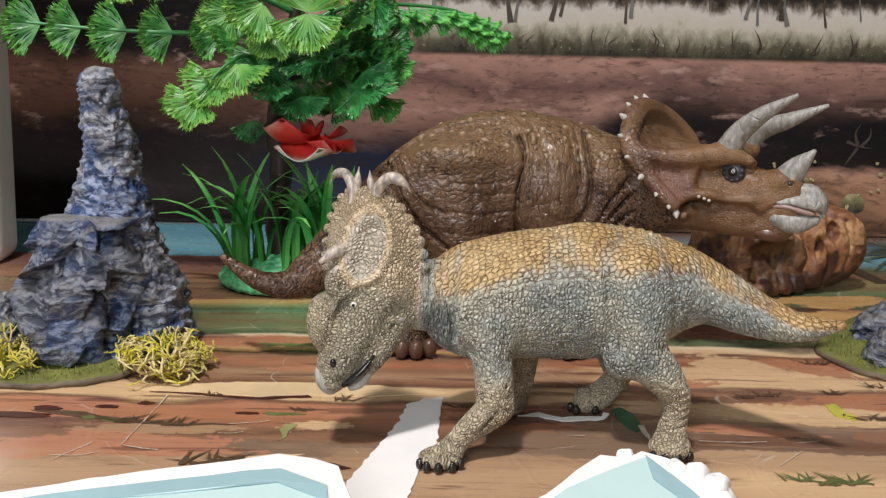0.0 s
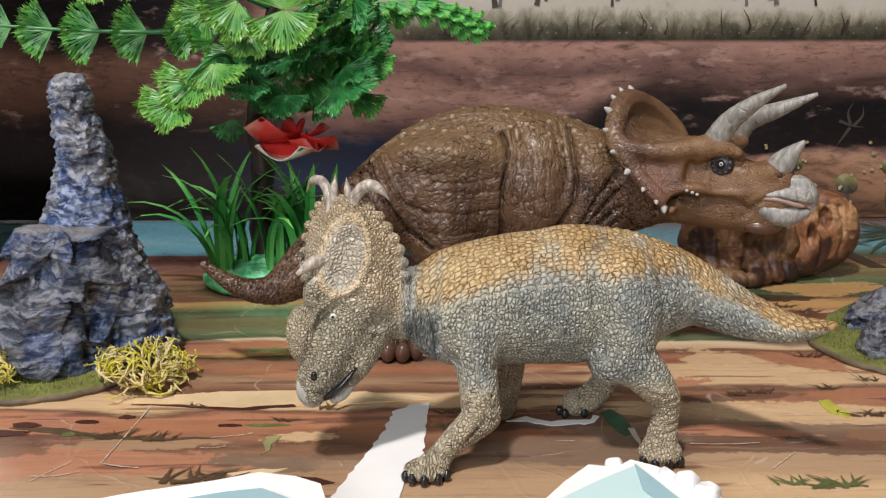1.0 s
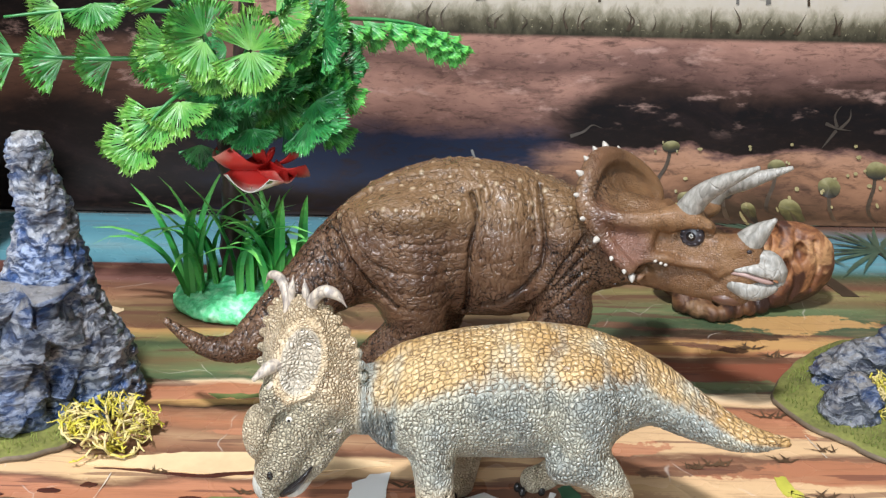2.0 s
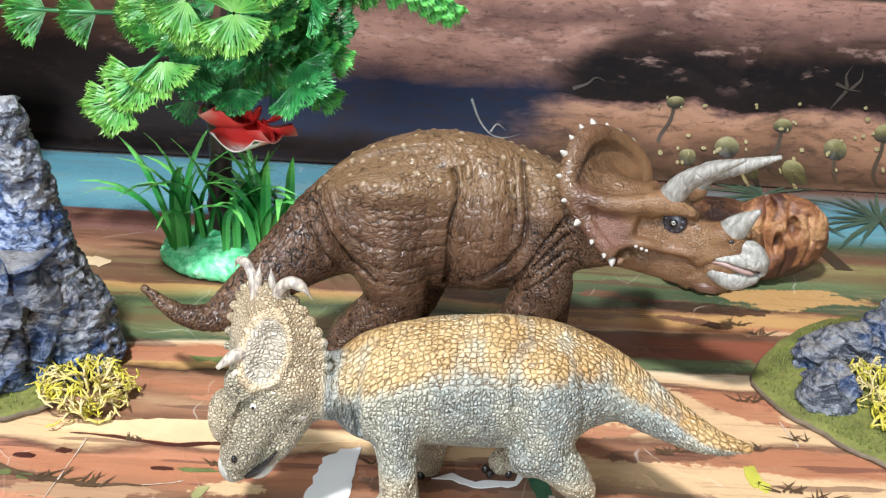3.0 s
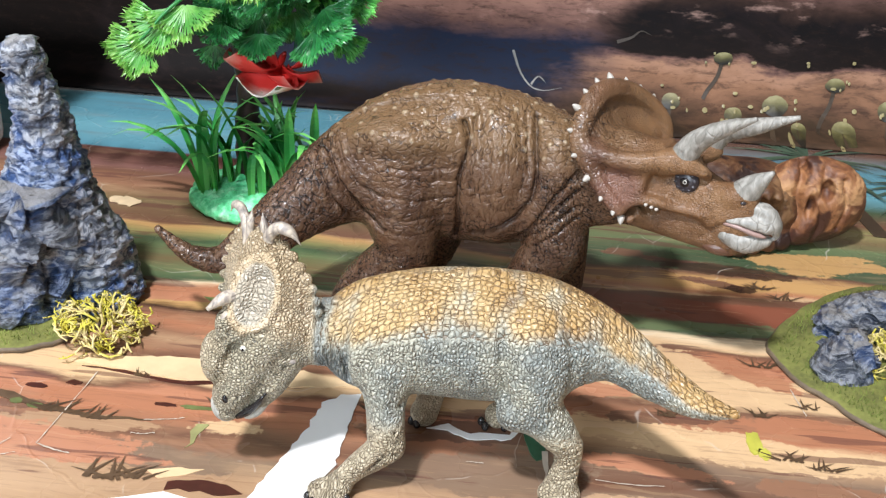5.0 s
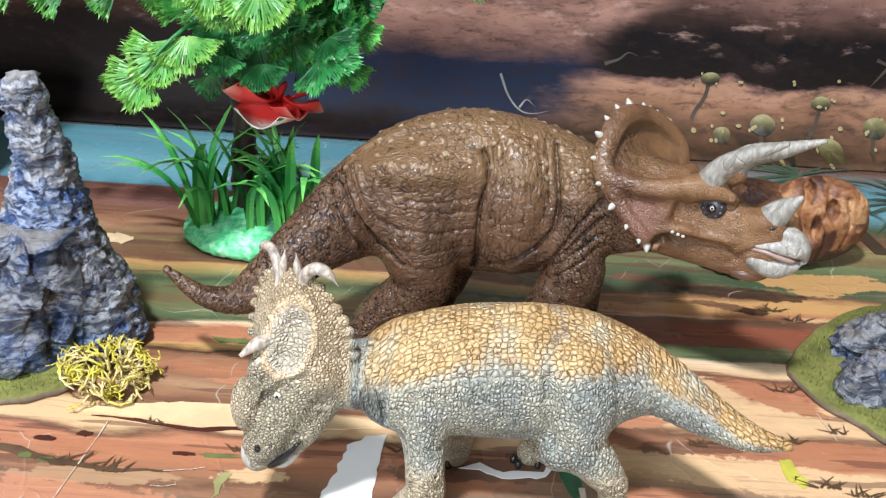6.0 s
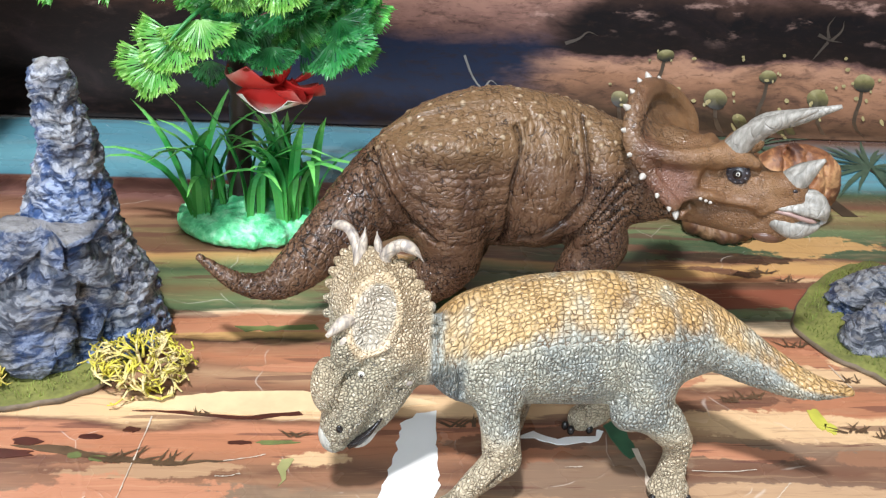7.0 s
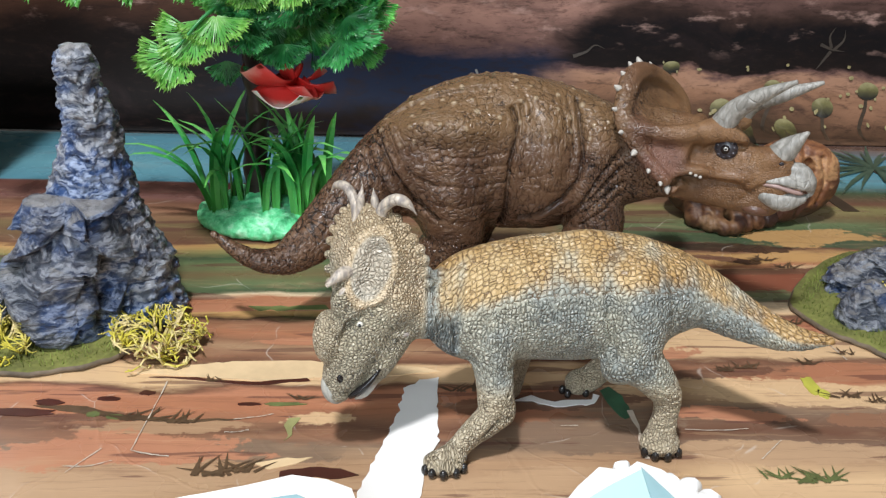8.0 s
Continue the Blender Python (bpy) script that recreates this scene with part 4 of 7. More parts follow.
def tuft(x, y, size, mat, seed, n=9):
    """A printed tuft of grass: thin blades of ink that fan out over the paper."""
    rng = random.Random(seed)
    verts, faces = [], []
    for i in range(n):
        a = math.radians(rng.uniform(20, 165))
        ln, w = size * rng.uniform(0.5, 1.0), size * 0.05
        bx = x + size * rng.uniform(-0.5, 0.5)
        k = len(verts)
        lift = 0.0004 + 0.00002 * i
        for s, ww in ((0, 1.0), (0.5, 0.8), (1.0, 0.05)):
            cx, cy = bx + ln * s * math.cos(a) * (1 + 0.3 * s), y + ln * s * math.sin(a) * 0.9
            verts += [(cx - ww * w * math.sin(a), cy + ww * w * math.cos(a), lift), (cx + ww * w * math.sin(a), cy - ww * w * math.cos(a), lift)]
        faces += [(k + 1, k + 3, k + 2, k), (k + 3, k + 5, k + 4, k + 2)]
    build("printed_tuft", verts, faces, mat, smooth=False, parent=play_mat)


for i, (bx, by, rx, ry) in enumerate([(-0.097, 0.295, 0.0028, 0.0014), (-0.109, 0.2915, 0.0042, 0.0012), (-0.128, 0.289, 0.005, 0.0022), (-0.136, 0.2835, 0.012, 0.0022), (-0.152, 0.288, 0.008, 0.001), (-0.062, 0.2885, 0.0045, 0.001), (-0.145, 0.2675, 0.003, 0.0012)]):
    blot(bx, by, rx, ry, INK_WINE, "printed_spot", 40 + i)
for i, (bx, by, rx, ry, mt) in enumerate([(-0.112, 0.2825, 0.0022, 0.0016, INK_GREEN), (-0.105, 0.281, 0.003, 0.0014, INK_GREEN), (-0.050, 0.2885, 0.007, 0.001, INK_GREEN), (0.139, 0.3010, 0.0030, 0.006, INK_YELLOW), (0.142, 0.2955, 0.0022, 0.003, INK_YELLOW)]):
    blot(bx, by, rx, ry, mt, "printed_moss", 60 + i, 0.00035)
for i, (bx, by, sz, mt) in enumerate([(-0.098, 0.279, 0.012, INK_DARK), (-0.083, 0.2775, 0.010, INK_DARK), (-0.069, 0.2505, 0.014, INK_DARK), (-0.060, 0.252, 0.012, INK_DARK), (-0.043, 0.291, 0.006, INK_DARK), (0.111, 0.310, 0.007, INK_DARK), (0.1185, 0.312, 0.008, INK_DARK), (0.143, 0.3150, 0.008, INK_DARK), (0.150, 0.293, 0.009, INK_DARK), (0.160, 0.290, 0.008, INK_DARK), (0.162, 0.322, 0.007, INK_DARK), (0.148, 0.345, 0.008, INK_DARK), (0.108, 0.248, 0.008, INK_GREEN), (0.118, 0.246, 0.012, INK_GREEN), (0.127, 0.247, 0.009, INK_GREEN), (-0.075, 0.302, 0.006, INK_DARK), (-0.03, 0.30, 0.008, INK_DARK), (0.012, 0.296, 0.010, INK_DARK), (0.155, 0.402, 0.010, INK_DARK), (0.165, 0.395, 0.009, INK_DARK)]):
    tuft(bx, by, sz, mt, 80 + i)


def hairline(points, w, mat, name, seed):
    """A thin cracked line in the paper."""
    rng = random.Random(seed)
    c = glide([(*p, 0.0) for p in points], 14)
    verts, faces = [], []
    for i, p in enumerate(c):
        d = unit(c[min(i + 1, 13)] - c[max(i - 1, 0)])
        ww = w * rng.uniform(0.25, 1.2)
        j = 0.5 * rng.uniform(-w, w)
        verts += [(p[0] - d[1] * (ww + j), p[1] + d[0] * (ww + j), 0.00045), (p[0] + d[1] * (ww - j), p[1] - d[0] * (ww - j), 0.00045)]
        if i:
            k = 2 * i
            faces.append((k - 1, k + 1, k, k - 2))
    build(name, verts, faces, mat, smooth=False, parent=play_mat)


for i, (pts, w) in enumerate([([(-0.0915, 0.3018), (-0.0938, 0.2791), (-0.0957, 0.2628)], 0.00022), ([(-0.0957, 0.2628), (-0.0890, 0.2608), (-0.0833, 0.2599)], 0.00026), ([(-0.1050, 0.2640), (-0.1130, 0.2520)], 0.0002), ([(-0.1144, 0.2552), (-0.1070, 0.2552), (-0.1003, 0.2578)], 0.00024), ([(-0.0679, 0.2724), (-0.0640, 0.2725), (-0.0602, 0.2737)], 0.00026), ([(0.0688, 0.285), (0.0691, 0.2733), (0.0686, 0.2648), (0.0681, 0.2582)], 0.0009),
                              ([(0.085, 0.274), (0.097, 0.2735), (0.107, 0.2745)], 0.00025), ([(0.043, 0.276), (0.049, 0.2762)], 0.0002), ([(0.106, 0.258), (0.116, 0.268)], 0.0002), ([(0.157, 0.333), (0.160, 0.318)], 0.0002), ([(-0.066, 0.2795), (-0.058, 0.281), (-0.053, 0.2825)], 0.0002)]):
    hairline(pts, 1.1 * w, INK_CRACK, "paper_crack", 120 + i)
# the cream bank with its dark torn foot, streaks of shade and green touches
flat_part("printed_bank", ragged([(-0.1040, 0.3075), (-0.0910, 0.3120), (-0.0700, 0.3150), (-0.0430, 0.3155), (-0.0200, 0.3150), (-0.0050, 0.3118), (0.0040, 0.3090), (-0.0080, 0.3068), (-0.0250, 0.3048), (-0.0415, 0.3048), (-0.0590, 0.3022), (-0.0700, 0.3040), (-0.0830, 0.3050), (-0.0940, 0.3060)], 300, 0.0007, 51), INK_BANK, play_mat, 0.00030)
flat_part("printed_streak", ragged([(-0.0990, 0.3052), (-0.0830, 0.3048), (-0.0600, 0.3018), (-0.0430, 0.3045), (-0.0420, 0.3030), (-0.0600, 0.3002), (-0.0840, 0.3030)], 300, 0.0005, 52), INK_WINE, play_mat, 0.00034)
flat_part("printed_streak", ragged([(-0.1330, 0.2870), (-0.1180, 0.2875), (-0.1050, 0.2830), (-0.0820, 0.2795), (-0.0640, 0.2800), (-0.0830, 0.2775), (-0.1020, 0.2800), (-0.1200, 0.2840)], 300, 0.0005, 53), INK_DARK, play_mat, 0.00030)
flat_part("printed_streak", ragged([(-0.0490, 0.2530), (-0.0390, 0.2545), (-0.0290, 0.2530), (-0.0240, 0.2505), (-0.0300, 0.2490), (-0.0400, 0.2495), (-0.0480, 0.2495)], 300, 0.0008, 54), INK_WINE, play_mat, 0.00030)
flat_part("printed_streak", ragged([(-0.0560, 0.2560), (-0.0470, 0.2590), (-0.0390, 0.2590), (-0.0440, 0.2560), (-0.0520, 0.2535)], 300, 0.0006, 55), INK_BANK, play_mat, 0.00026)
flat_part("printed_moss", ragged([(-0.0495, 0.2740), (-0.0480, 0.2810), (-0.0440, 0.2820), (-0.0445, 0.2760), (-0.0470, 0.2690)], 420, 0.0014, 56), INK_LIME, play_mat, 0.00028)
flat_part("printed_moss", ragged([(-0.0690, 0.3560), (-0.0400, 0.3575), (-0.0380, 0.3540), (-0.0650, 0.3530)], 300, 0.0010, 57), INK_GREEN, play_mat, 0.00028)
# a printed leaf by the hind foot, and the white lips of a tear beyond it
flat_part("printed_leaf", ragged([(0.0600, 0.2975), (0.0640, 0.3000), (0.0675, 0.2930), (0.0695, 0.2830), (0.0655, 0.2800), (0.0618, 0.2890)], 420, 0.0005, 15), INK_LEAF, play_mat, 0.0004)
flat_part("torn_patch", ragged([(0.0285, 0.2905), (0.0359, 0.2938), (0.0430, 0.2900), (0.0564, 0.2915), (0.0580, 0.2950), (0.0600, 0.2935), (0.0570, 0.2888), (0.0430, 0.2870), (0.0350, 0.2905)], 420, 0.0006, 16), TORN, play_mat, 0.0005, label="white torn patch of bare paper")
# pale crumbs of torn paper
flat_part("torn_scrap", ragged([(-0.138, 0.426), (-0.128, 0.424), (-0.122, 0.429), (-0.129, 0.433), (-0.139, 0.431)], 500, 0.0012, 5), INK_PALE, play_mat, 0.0006, label="pale rubbed scrap of paper")


def scraps():
    """Crumpled bits of white torn paper by the pool's corner."""
    for cx, cy, r in ((0.0725, 0.2321, 0.0048), (0.0771, 0.2266, 0.0052), (0.0684, 0.2344, 0.003), (0.0551, 0.2409, 0.0032)):
        v, f = ball((cx, cy, 0.0050), (r, r * 0.7, 0.0085), nu=22, nv=16)
        v = [p + np.array(noise.noise_vector(Vector(p) * 330)) * 0.0016 for p in v]
        v = [(p[0], p[1], max(p[2], 0.0002)) for p in v]
        tagged(build("paper_scrap", v, f, TORN, at=(cx, cy, 0.0)), "crumpled scrap of white torn paper on the mat", "paper scrap", "torn paper scraps")


scraps()


# printed figures on the backdrop
def on_back(x, z, lift=0.0005):
    return (x, back_at(max(z, 0.001)) - lift, max(z, 0.001))


def disc(x, z, rx, rz, mat, name, seed, lift=0.0005):
    """A flat round print; its v runs from foot to top."""
    rng = random.Random(seed)
    out, uv = [on_back(x, z, lift + 0.0002)], [(0.5, 0.55)]
    wob = [rng.uniform(0.9, 1.08) for _ in range(24)]
    for i in range(24):
        a = 2 * math.pi * i / 24
        s = (wob[i] + wob[i - 1] + wob[(i + 1) % 24]) / 3
        out.append(on_back(x + rx * s * math.cos(a), z + rz * s * math.sin(a), lift))
        uv.append((0.5 + 0.5 * math.cos(a), 0.5 + 0.5 * math.sin(a)))
    build(name, out, [(0, i + 1, (i + 1) % 24 + 1) for i in range(24)], mat, smooth=False, parent=backdrop, uv=uv)


def stroke(points, w, mat, name, lift=0.0004, thin=True):
    c = glide([(x, 0.0, z) for x, z in points], 12)
    verts, faces = [], []
    for i, p in enumerate(c):
        d = unit(c[min(i + 1, 11)] - c[max(i - 1, 0)])
        ww = w * ((1.05 - i / 11) if thin else 1.0)
        verts += [on_back(p[0] - d[2] * ww, p[2] + d[0] * ww, lift), on_back(p[0] + d[2] * ww, p[2] - d[0] * ww, lift)]
        if i:
            k = 2 * i
            faces.append((k - 2, k, k + 1, k - 1))
    build(name, verts, faces, mat, smooth=False, parent=backdrop)


BULBS = [(0.160, 0.0355, 0.0065, 0.0042), (0.133, 0.0115, 0.0062, 0.0045), (0.192, 0.0130, 0.0085, 0.0058), (0.230, 0.004, 0.0080, 0.0052), (0.2245, 0.0255, 0.0065, 0.0045), (0.256, 0.0145, 0.0080, 0.0062), (0.1685, 0.0075, 0.006, 0.004), (0.285, 0.024, 0.008, 0.006), (0.205, 0.004, 0.005, 0.003)]
rng = random.Random(31)
for i, (bx, bz, rx, rz) in enumerate(BULBS):
    stroke([(bx, bz), (bx - 0.002, bz - 0.010), (bx - 0.007, bz - 0.018), (bx - 0.009, bz - 0.022)], 0.0011, INK_STALK, "printed_stalk", 0.0006, False)
    disc(bx, bz, 0.86 * rx, 0.86 * rz, INK_BULB, "printed_bulb", 200 + i, 0.0010)
    for k in range(3):
        disc(bx + rng.uniform(-1.5, 1.5) * rx, bz + rng.uniform(-0.9, 1.1) * rz, 0.0009 * rng.uniform(0.6, 1.3), 0.0009, INK_DOT, "printed_dot", 230 + 7 * i + k, 0.0016)
for i in range(26):
    disc(rng.uniform(0.125, 0.33), rng.uniform(0.004, 0.044), 0.0011 * rng.uniform(0.6, 1.5), 0.001 * rng.uniform(0.6, 1.4), INK_DOT, "printed_dot", 300 + i, 0.0019)
stroke([(0.040, 0.031), (0.045, 0.020), (0.052, 0.013), (0.060, 0.0115), (0.070, 0.0135)], 0.0007, INK_MIST, "printed_curl")
stroke([(0.052, 0.014), (0.056, 0.018), (0.061, 0.015)], 0.0006, INK_MIST, "printed_curl")
stroke([(0.099, 0.040), (0.107, 0.043), (0.112, 0.047), (0.118, 0.045)], 0.0010, INK_FAINT, "printed_sprig")
for pts in ([(0.252, 0.051), (0.260, 0.048), (0.268, 0.047)], [(0.259, 0.049), (0.257, 0.056), (0.260, 0.062)], [(0.261, 0.048), (0.266, 0.054), (0.266, 0.060)], [(0.259, 0.047), (0.254, 0.040), (0.251, 0.036)]):
    stroke(pts, 0.0010, INK_FAINT, "printed_dragonfly")
# roots and reeds along the lake
for i in range(54):
    bx = rng.uniform(-0.02, 0.36)
    if i % 3 == 0:
        z0, z1 = rng.uniform(0.118, 0.124), 0.15
    else:
        z0, z1 = 0.103, rng.uniform(0.107, 0.119)
    pts = [(bx, z0), (bx + rng.uniform(-0.003, 0.003), 0.5 * (z0 + z1)), (bx + rng.uniform(-0.006, 0.006), z1)]
    stroke(pts, rng.uniform(0.0003, 0.0010) if i % 3 else rng.uniform(0.0006, 0.0018), INK_STALK if i % 3 else INK_MIST if i % 2 else INK_STALK, "printed_reed", 0.0006)


def palm(x, y, r, seed):
    """A printed palm, flat on the paper: a trunk and a star of fronds."""
    rng = random.Random(seed)
    verts, faces = [], []

    def blade(a, ln, w, bx, by, lift):
        k = len(verts)
        for s, ww in ((0, 0.4), (0.35, 1.0), (0.7, 0.7), (1.0, 0.05)):
            cx, cy = bx + ln * s * math.cos(a), by + ln * s * math.sin(a) - 0.25 * ln * s * s
            verts.extend([(cx - ww * w * math.sin(a), cy + ww * w * math.cos(a), lift), (cx + ww * w * math.sin(a), cy - ww * w * math.cos(a), lift)])
        for q in range(3):
            faces.append((k + 2 * q + 1, k + 2 * q + 3, k + 2 * q + 2, k + 2 * q))

    for i in range(40):
        blade(rng.uniform(0, 2 * math.pi), r * rng.uniform(0.5, 1.1), r * 0.026, x, y, 0.0006 + 0.00002 * i)
    build("printed_palm", verts, faces, INK_PALM, smooth=False, parent=play_mat)
    flat_part("printed_palm_trunk", [(x - 0.003, y), (x + 0.003, y), (x + 0.022, y - 0.085), (x + 0.014, y - 0.085)], INK_STALK, play_mat, 0.0005)


palm(0.205, 0.545, 0.045, 3)
palm(0.262, 0.520, 0.050, 4)


# ---- the two dinosaur figures ----
def frill_points(inner, outer, rows, cols, sag, away, reach=1.0):
    """A dished sheet between two lines: its points and how far out each lies."""
    a, b = glide(inner, cols), glide(outer, cols)
    deep = np.interp(np.linspace(0, 1, cols), np.linspace(0, 1, len(sag)), sag)
    pts, far = [], []
    for s in np.linspace(0, 1, rows):
        for p, q, d in zip(a, b, deep):
            pts.append(p + (q - p) * s + np.array(away) * d * math.sin(math.pi * min(1.0, s / reach)) ** 0.6)
            far.append(s)
    return np.array(pts), np.array(far)


def triceratops():
    c = Clay((-0.086, 0.322, -0.002), (0.150, 0.408, 0.108), 0.00052)
    c.sect([(-0.079, 0.3395, 0.0395, 0.0014, 0.0014), (-0.066, 0.3355, 0.0325, 0.0037, 0.0037), (-0.054, 0.3370, 0.0305, 0.0056, 0.0057), (-0.044, 0.3420, 0.0358, 0.0085, 0.0090), (-0.034, 0.3500, 0.0430, 0.0104, 0.0115), (-0.022, 0.3590, 0.0508, 0.0130, 0.0152),
            (-0.008, 0.3660, 0.0580, 0.0165, 0.0205), (0.008, 0.3715, 0.0616, 0.0205, 0.0268), (0.024, 0.3740, 0.0615, 0.0228, 0.0310), (0.042, 0.3740, 0.0602, 0.0222, 0.0305), (0.058, 0.3720, 0.0600, 0.0195, 0.0268), (0.072, 0.3680, 0.0625, 0.0155, 0.0210), (0.088, 0.3610, 0.0650, 0.0125, 0.0160)], 0.002)
    # haunch with its ledge, belly and shoulder swell out on both sides
    c.lump((0.0090, 0.3630, 0.0575), (0.0210, 0.0152, 0.0260), 0.003)
    c.lump((0.0085, 0.3580, 0.0765), (0.0185, 0.0085, 0.0062), 0.004)
    c.lump((0.0445, 0.3635, 0.0600), (0.0120, 0.0142, 0.0250), 0.003)
    c.lump((0.0645, 0.3625, 0.0620), (0.0085, 0.0120, 0.0200), 0.004)
    c.lump((0.0140, 0.3820, 0.0540), (0.0190, 0.0110, 0.0230), 0.004)
    c.lump((0.0625, 0.3830, 0.0590), (0.0095, 0.0100, 0.0190), 0.004)
    c.limb([(0.0080, 0.3600, 0.050, 0.0135), (0.0110, 0.3580, 0.0370, 0.0122), (0.0085, 0.3565, 0.0275, 0.0105), (-0.0040, 0.3540, 0.0175, 0.0083), (-0.0095, 0.3520, 0.0090, 0.0074), (-0.0100, 0.3510, 0.0050, 0.0064)], 0.003)
    c.lump((-0.0105, 0.3490, 0.0048), (0.0085, 0.0078, 0.0048), 0.002)
    c.limb([(0.012, 0.386, 0.058, 0.014), (0.022, 0.389, 0.036, 0.012), (0.020, 0.390, 0.018, 0.0085), (0.016, 0.390, 0.0060, 0.0078)], 0.004)
    c.limb([(0.0600, 0.3620, 0.0560, 0.0120), (0.0655, 0.3595, 0.0420, 0.0115), (0.0660, 0.3580, 0.0360, 0.0108), (0.0565, 0.3545, 0.0230, 0.0076), (0.0520, 0.3520, 0.0090, 0.0068), (0.0515, 0.3510, 0.0052, 0.0068)], 0.003)
    c.limb([(0.062, 0.384, 0.056, 0.013), (0.070, 0.387, 0.034, 0.0105), (0.074, 0.386, 0.018, 0.0075), (0.074, 0.385, 0.0058, 0.0072)], 0.0035)
    # skull, jaw, brow and cheek
    c.sect([(0.0860, 0.3620, 0.0685, 0.0130, 0.0165), (0.0985, 0.3570, 0.0672, 0.0118, 0.0158), (0.1095, 0.3520, 0.0660, 0.0100, 0.0132), (0.1195, 0.3450, 0.0648, 0.0082, 0.0112), (0.1285, 0.3395, 0.0640, 0.0062, 0.0098)], 0.002)
    c.sect([(0.0950, 0.3570, 0.0590, 0.0095, 0.0080), (0.1110, 0.3490, 0.0572, 0.0078, 0.0070), (0.1260, 0.3410, 0.0550, 0.0055, 0.0050)], 0.0025)
    c.lump((0.1060, 0.3470, 0.0815), (0.0070, 0.0055, 0.0042), 0.003)
    c.lump((0.1145, 0.3575, 0.0815), (0.0070, 0.0055, 0.0042), 0.003)
    c.lump((0.1260, 0.3400, 0.0735), (0.0062, 0.0050, 0.0040), 0.003)
    c.limb([(0.1000, 0.3455, 0.0772, 0.0014), (0.1060, 0.3430, 0.0805, 0.0014), (0.1135, 0.3415, 0.0798, 0.0012)], 0.003)
    c.limb([(0.0920, 0.3445, 0.0655, 0.0018), (0.0985, 0.3428, 0.0668, 0.0020), (0.1060, 0.3420, 0.0655, 0.0016), (0.1150, 0.3385, 0.0655, 0.0012)], 0.002)
    # the frill: a dished shield with a thick rim
    outer = [(0.0905, 0.3455, 0.0590), (0.0855, 0.3432, 0.0635), (0.0775, 0.3470, 0.0715), (0.0700, 0.3525, 0.0826), (0.0722, 0.3616, 0.0928), (0.0778, 0.3710, 0.0965), (0.0868, 0.3808, 0.0938), (0.0965, 0.3870, 0.0872), (0.1040, 0.3890, 0.0785), (0.1060, 0.3880, 0.0680)]
    inner = [(0.0950, 0.3475, 0.0600), (0.0935, 0.3455, 0.0640), (0.0930, 0.3460, 0.0715), (0.0950, 0.3480, 0.0775), (0.0985, 0.3530, 0.0795), (0.1010, 0.3575, 0.0800), (0.1035, 0.3630, 0.0795), (0.1045, 0.3670, 0.0765), (0.1040, 0.3690, 0.0720), (0.1030, 0.3690, 0.0660)]
    pts, far = frill_points(inner, outer, 30, 120, (0, 0, 0, 0.0008, 0.0060, 0.0090, 0.0090, 0.0080, 0.006, 0.003), (-0.55, 0.30, -0.65), 0.90)
    c.spray(pts, 0.0016 + 0.0012 * step_up(far, 0.80, 0.92) - 0.0005 * step_up(far, 0.94, 1.0) + 0.0012 * step_up(far, 0.35, 0.0), 0.0016)
    c.limb([(0.0730, 0.3515, 0.0815, 0.0022), (0.0800, 0.3480, 0.0798, 0.0030), (0.0900, 0.3462, 0.0795, 0.0034), (0.0990, 0.3455, 0.0812, 0.0032), (0.1050, 0.3455, 0.0822, 0.0028), (0.1100, 0.3445, 0.0810, 0.0020), (0.1150, 0.3435, 0.0785, 0.0012)], 0.003)
    # folds of the hide
    y = 0.351
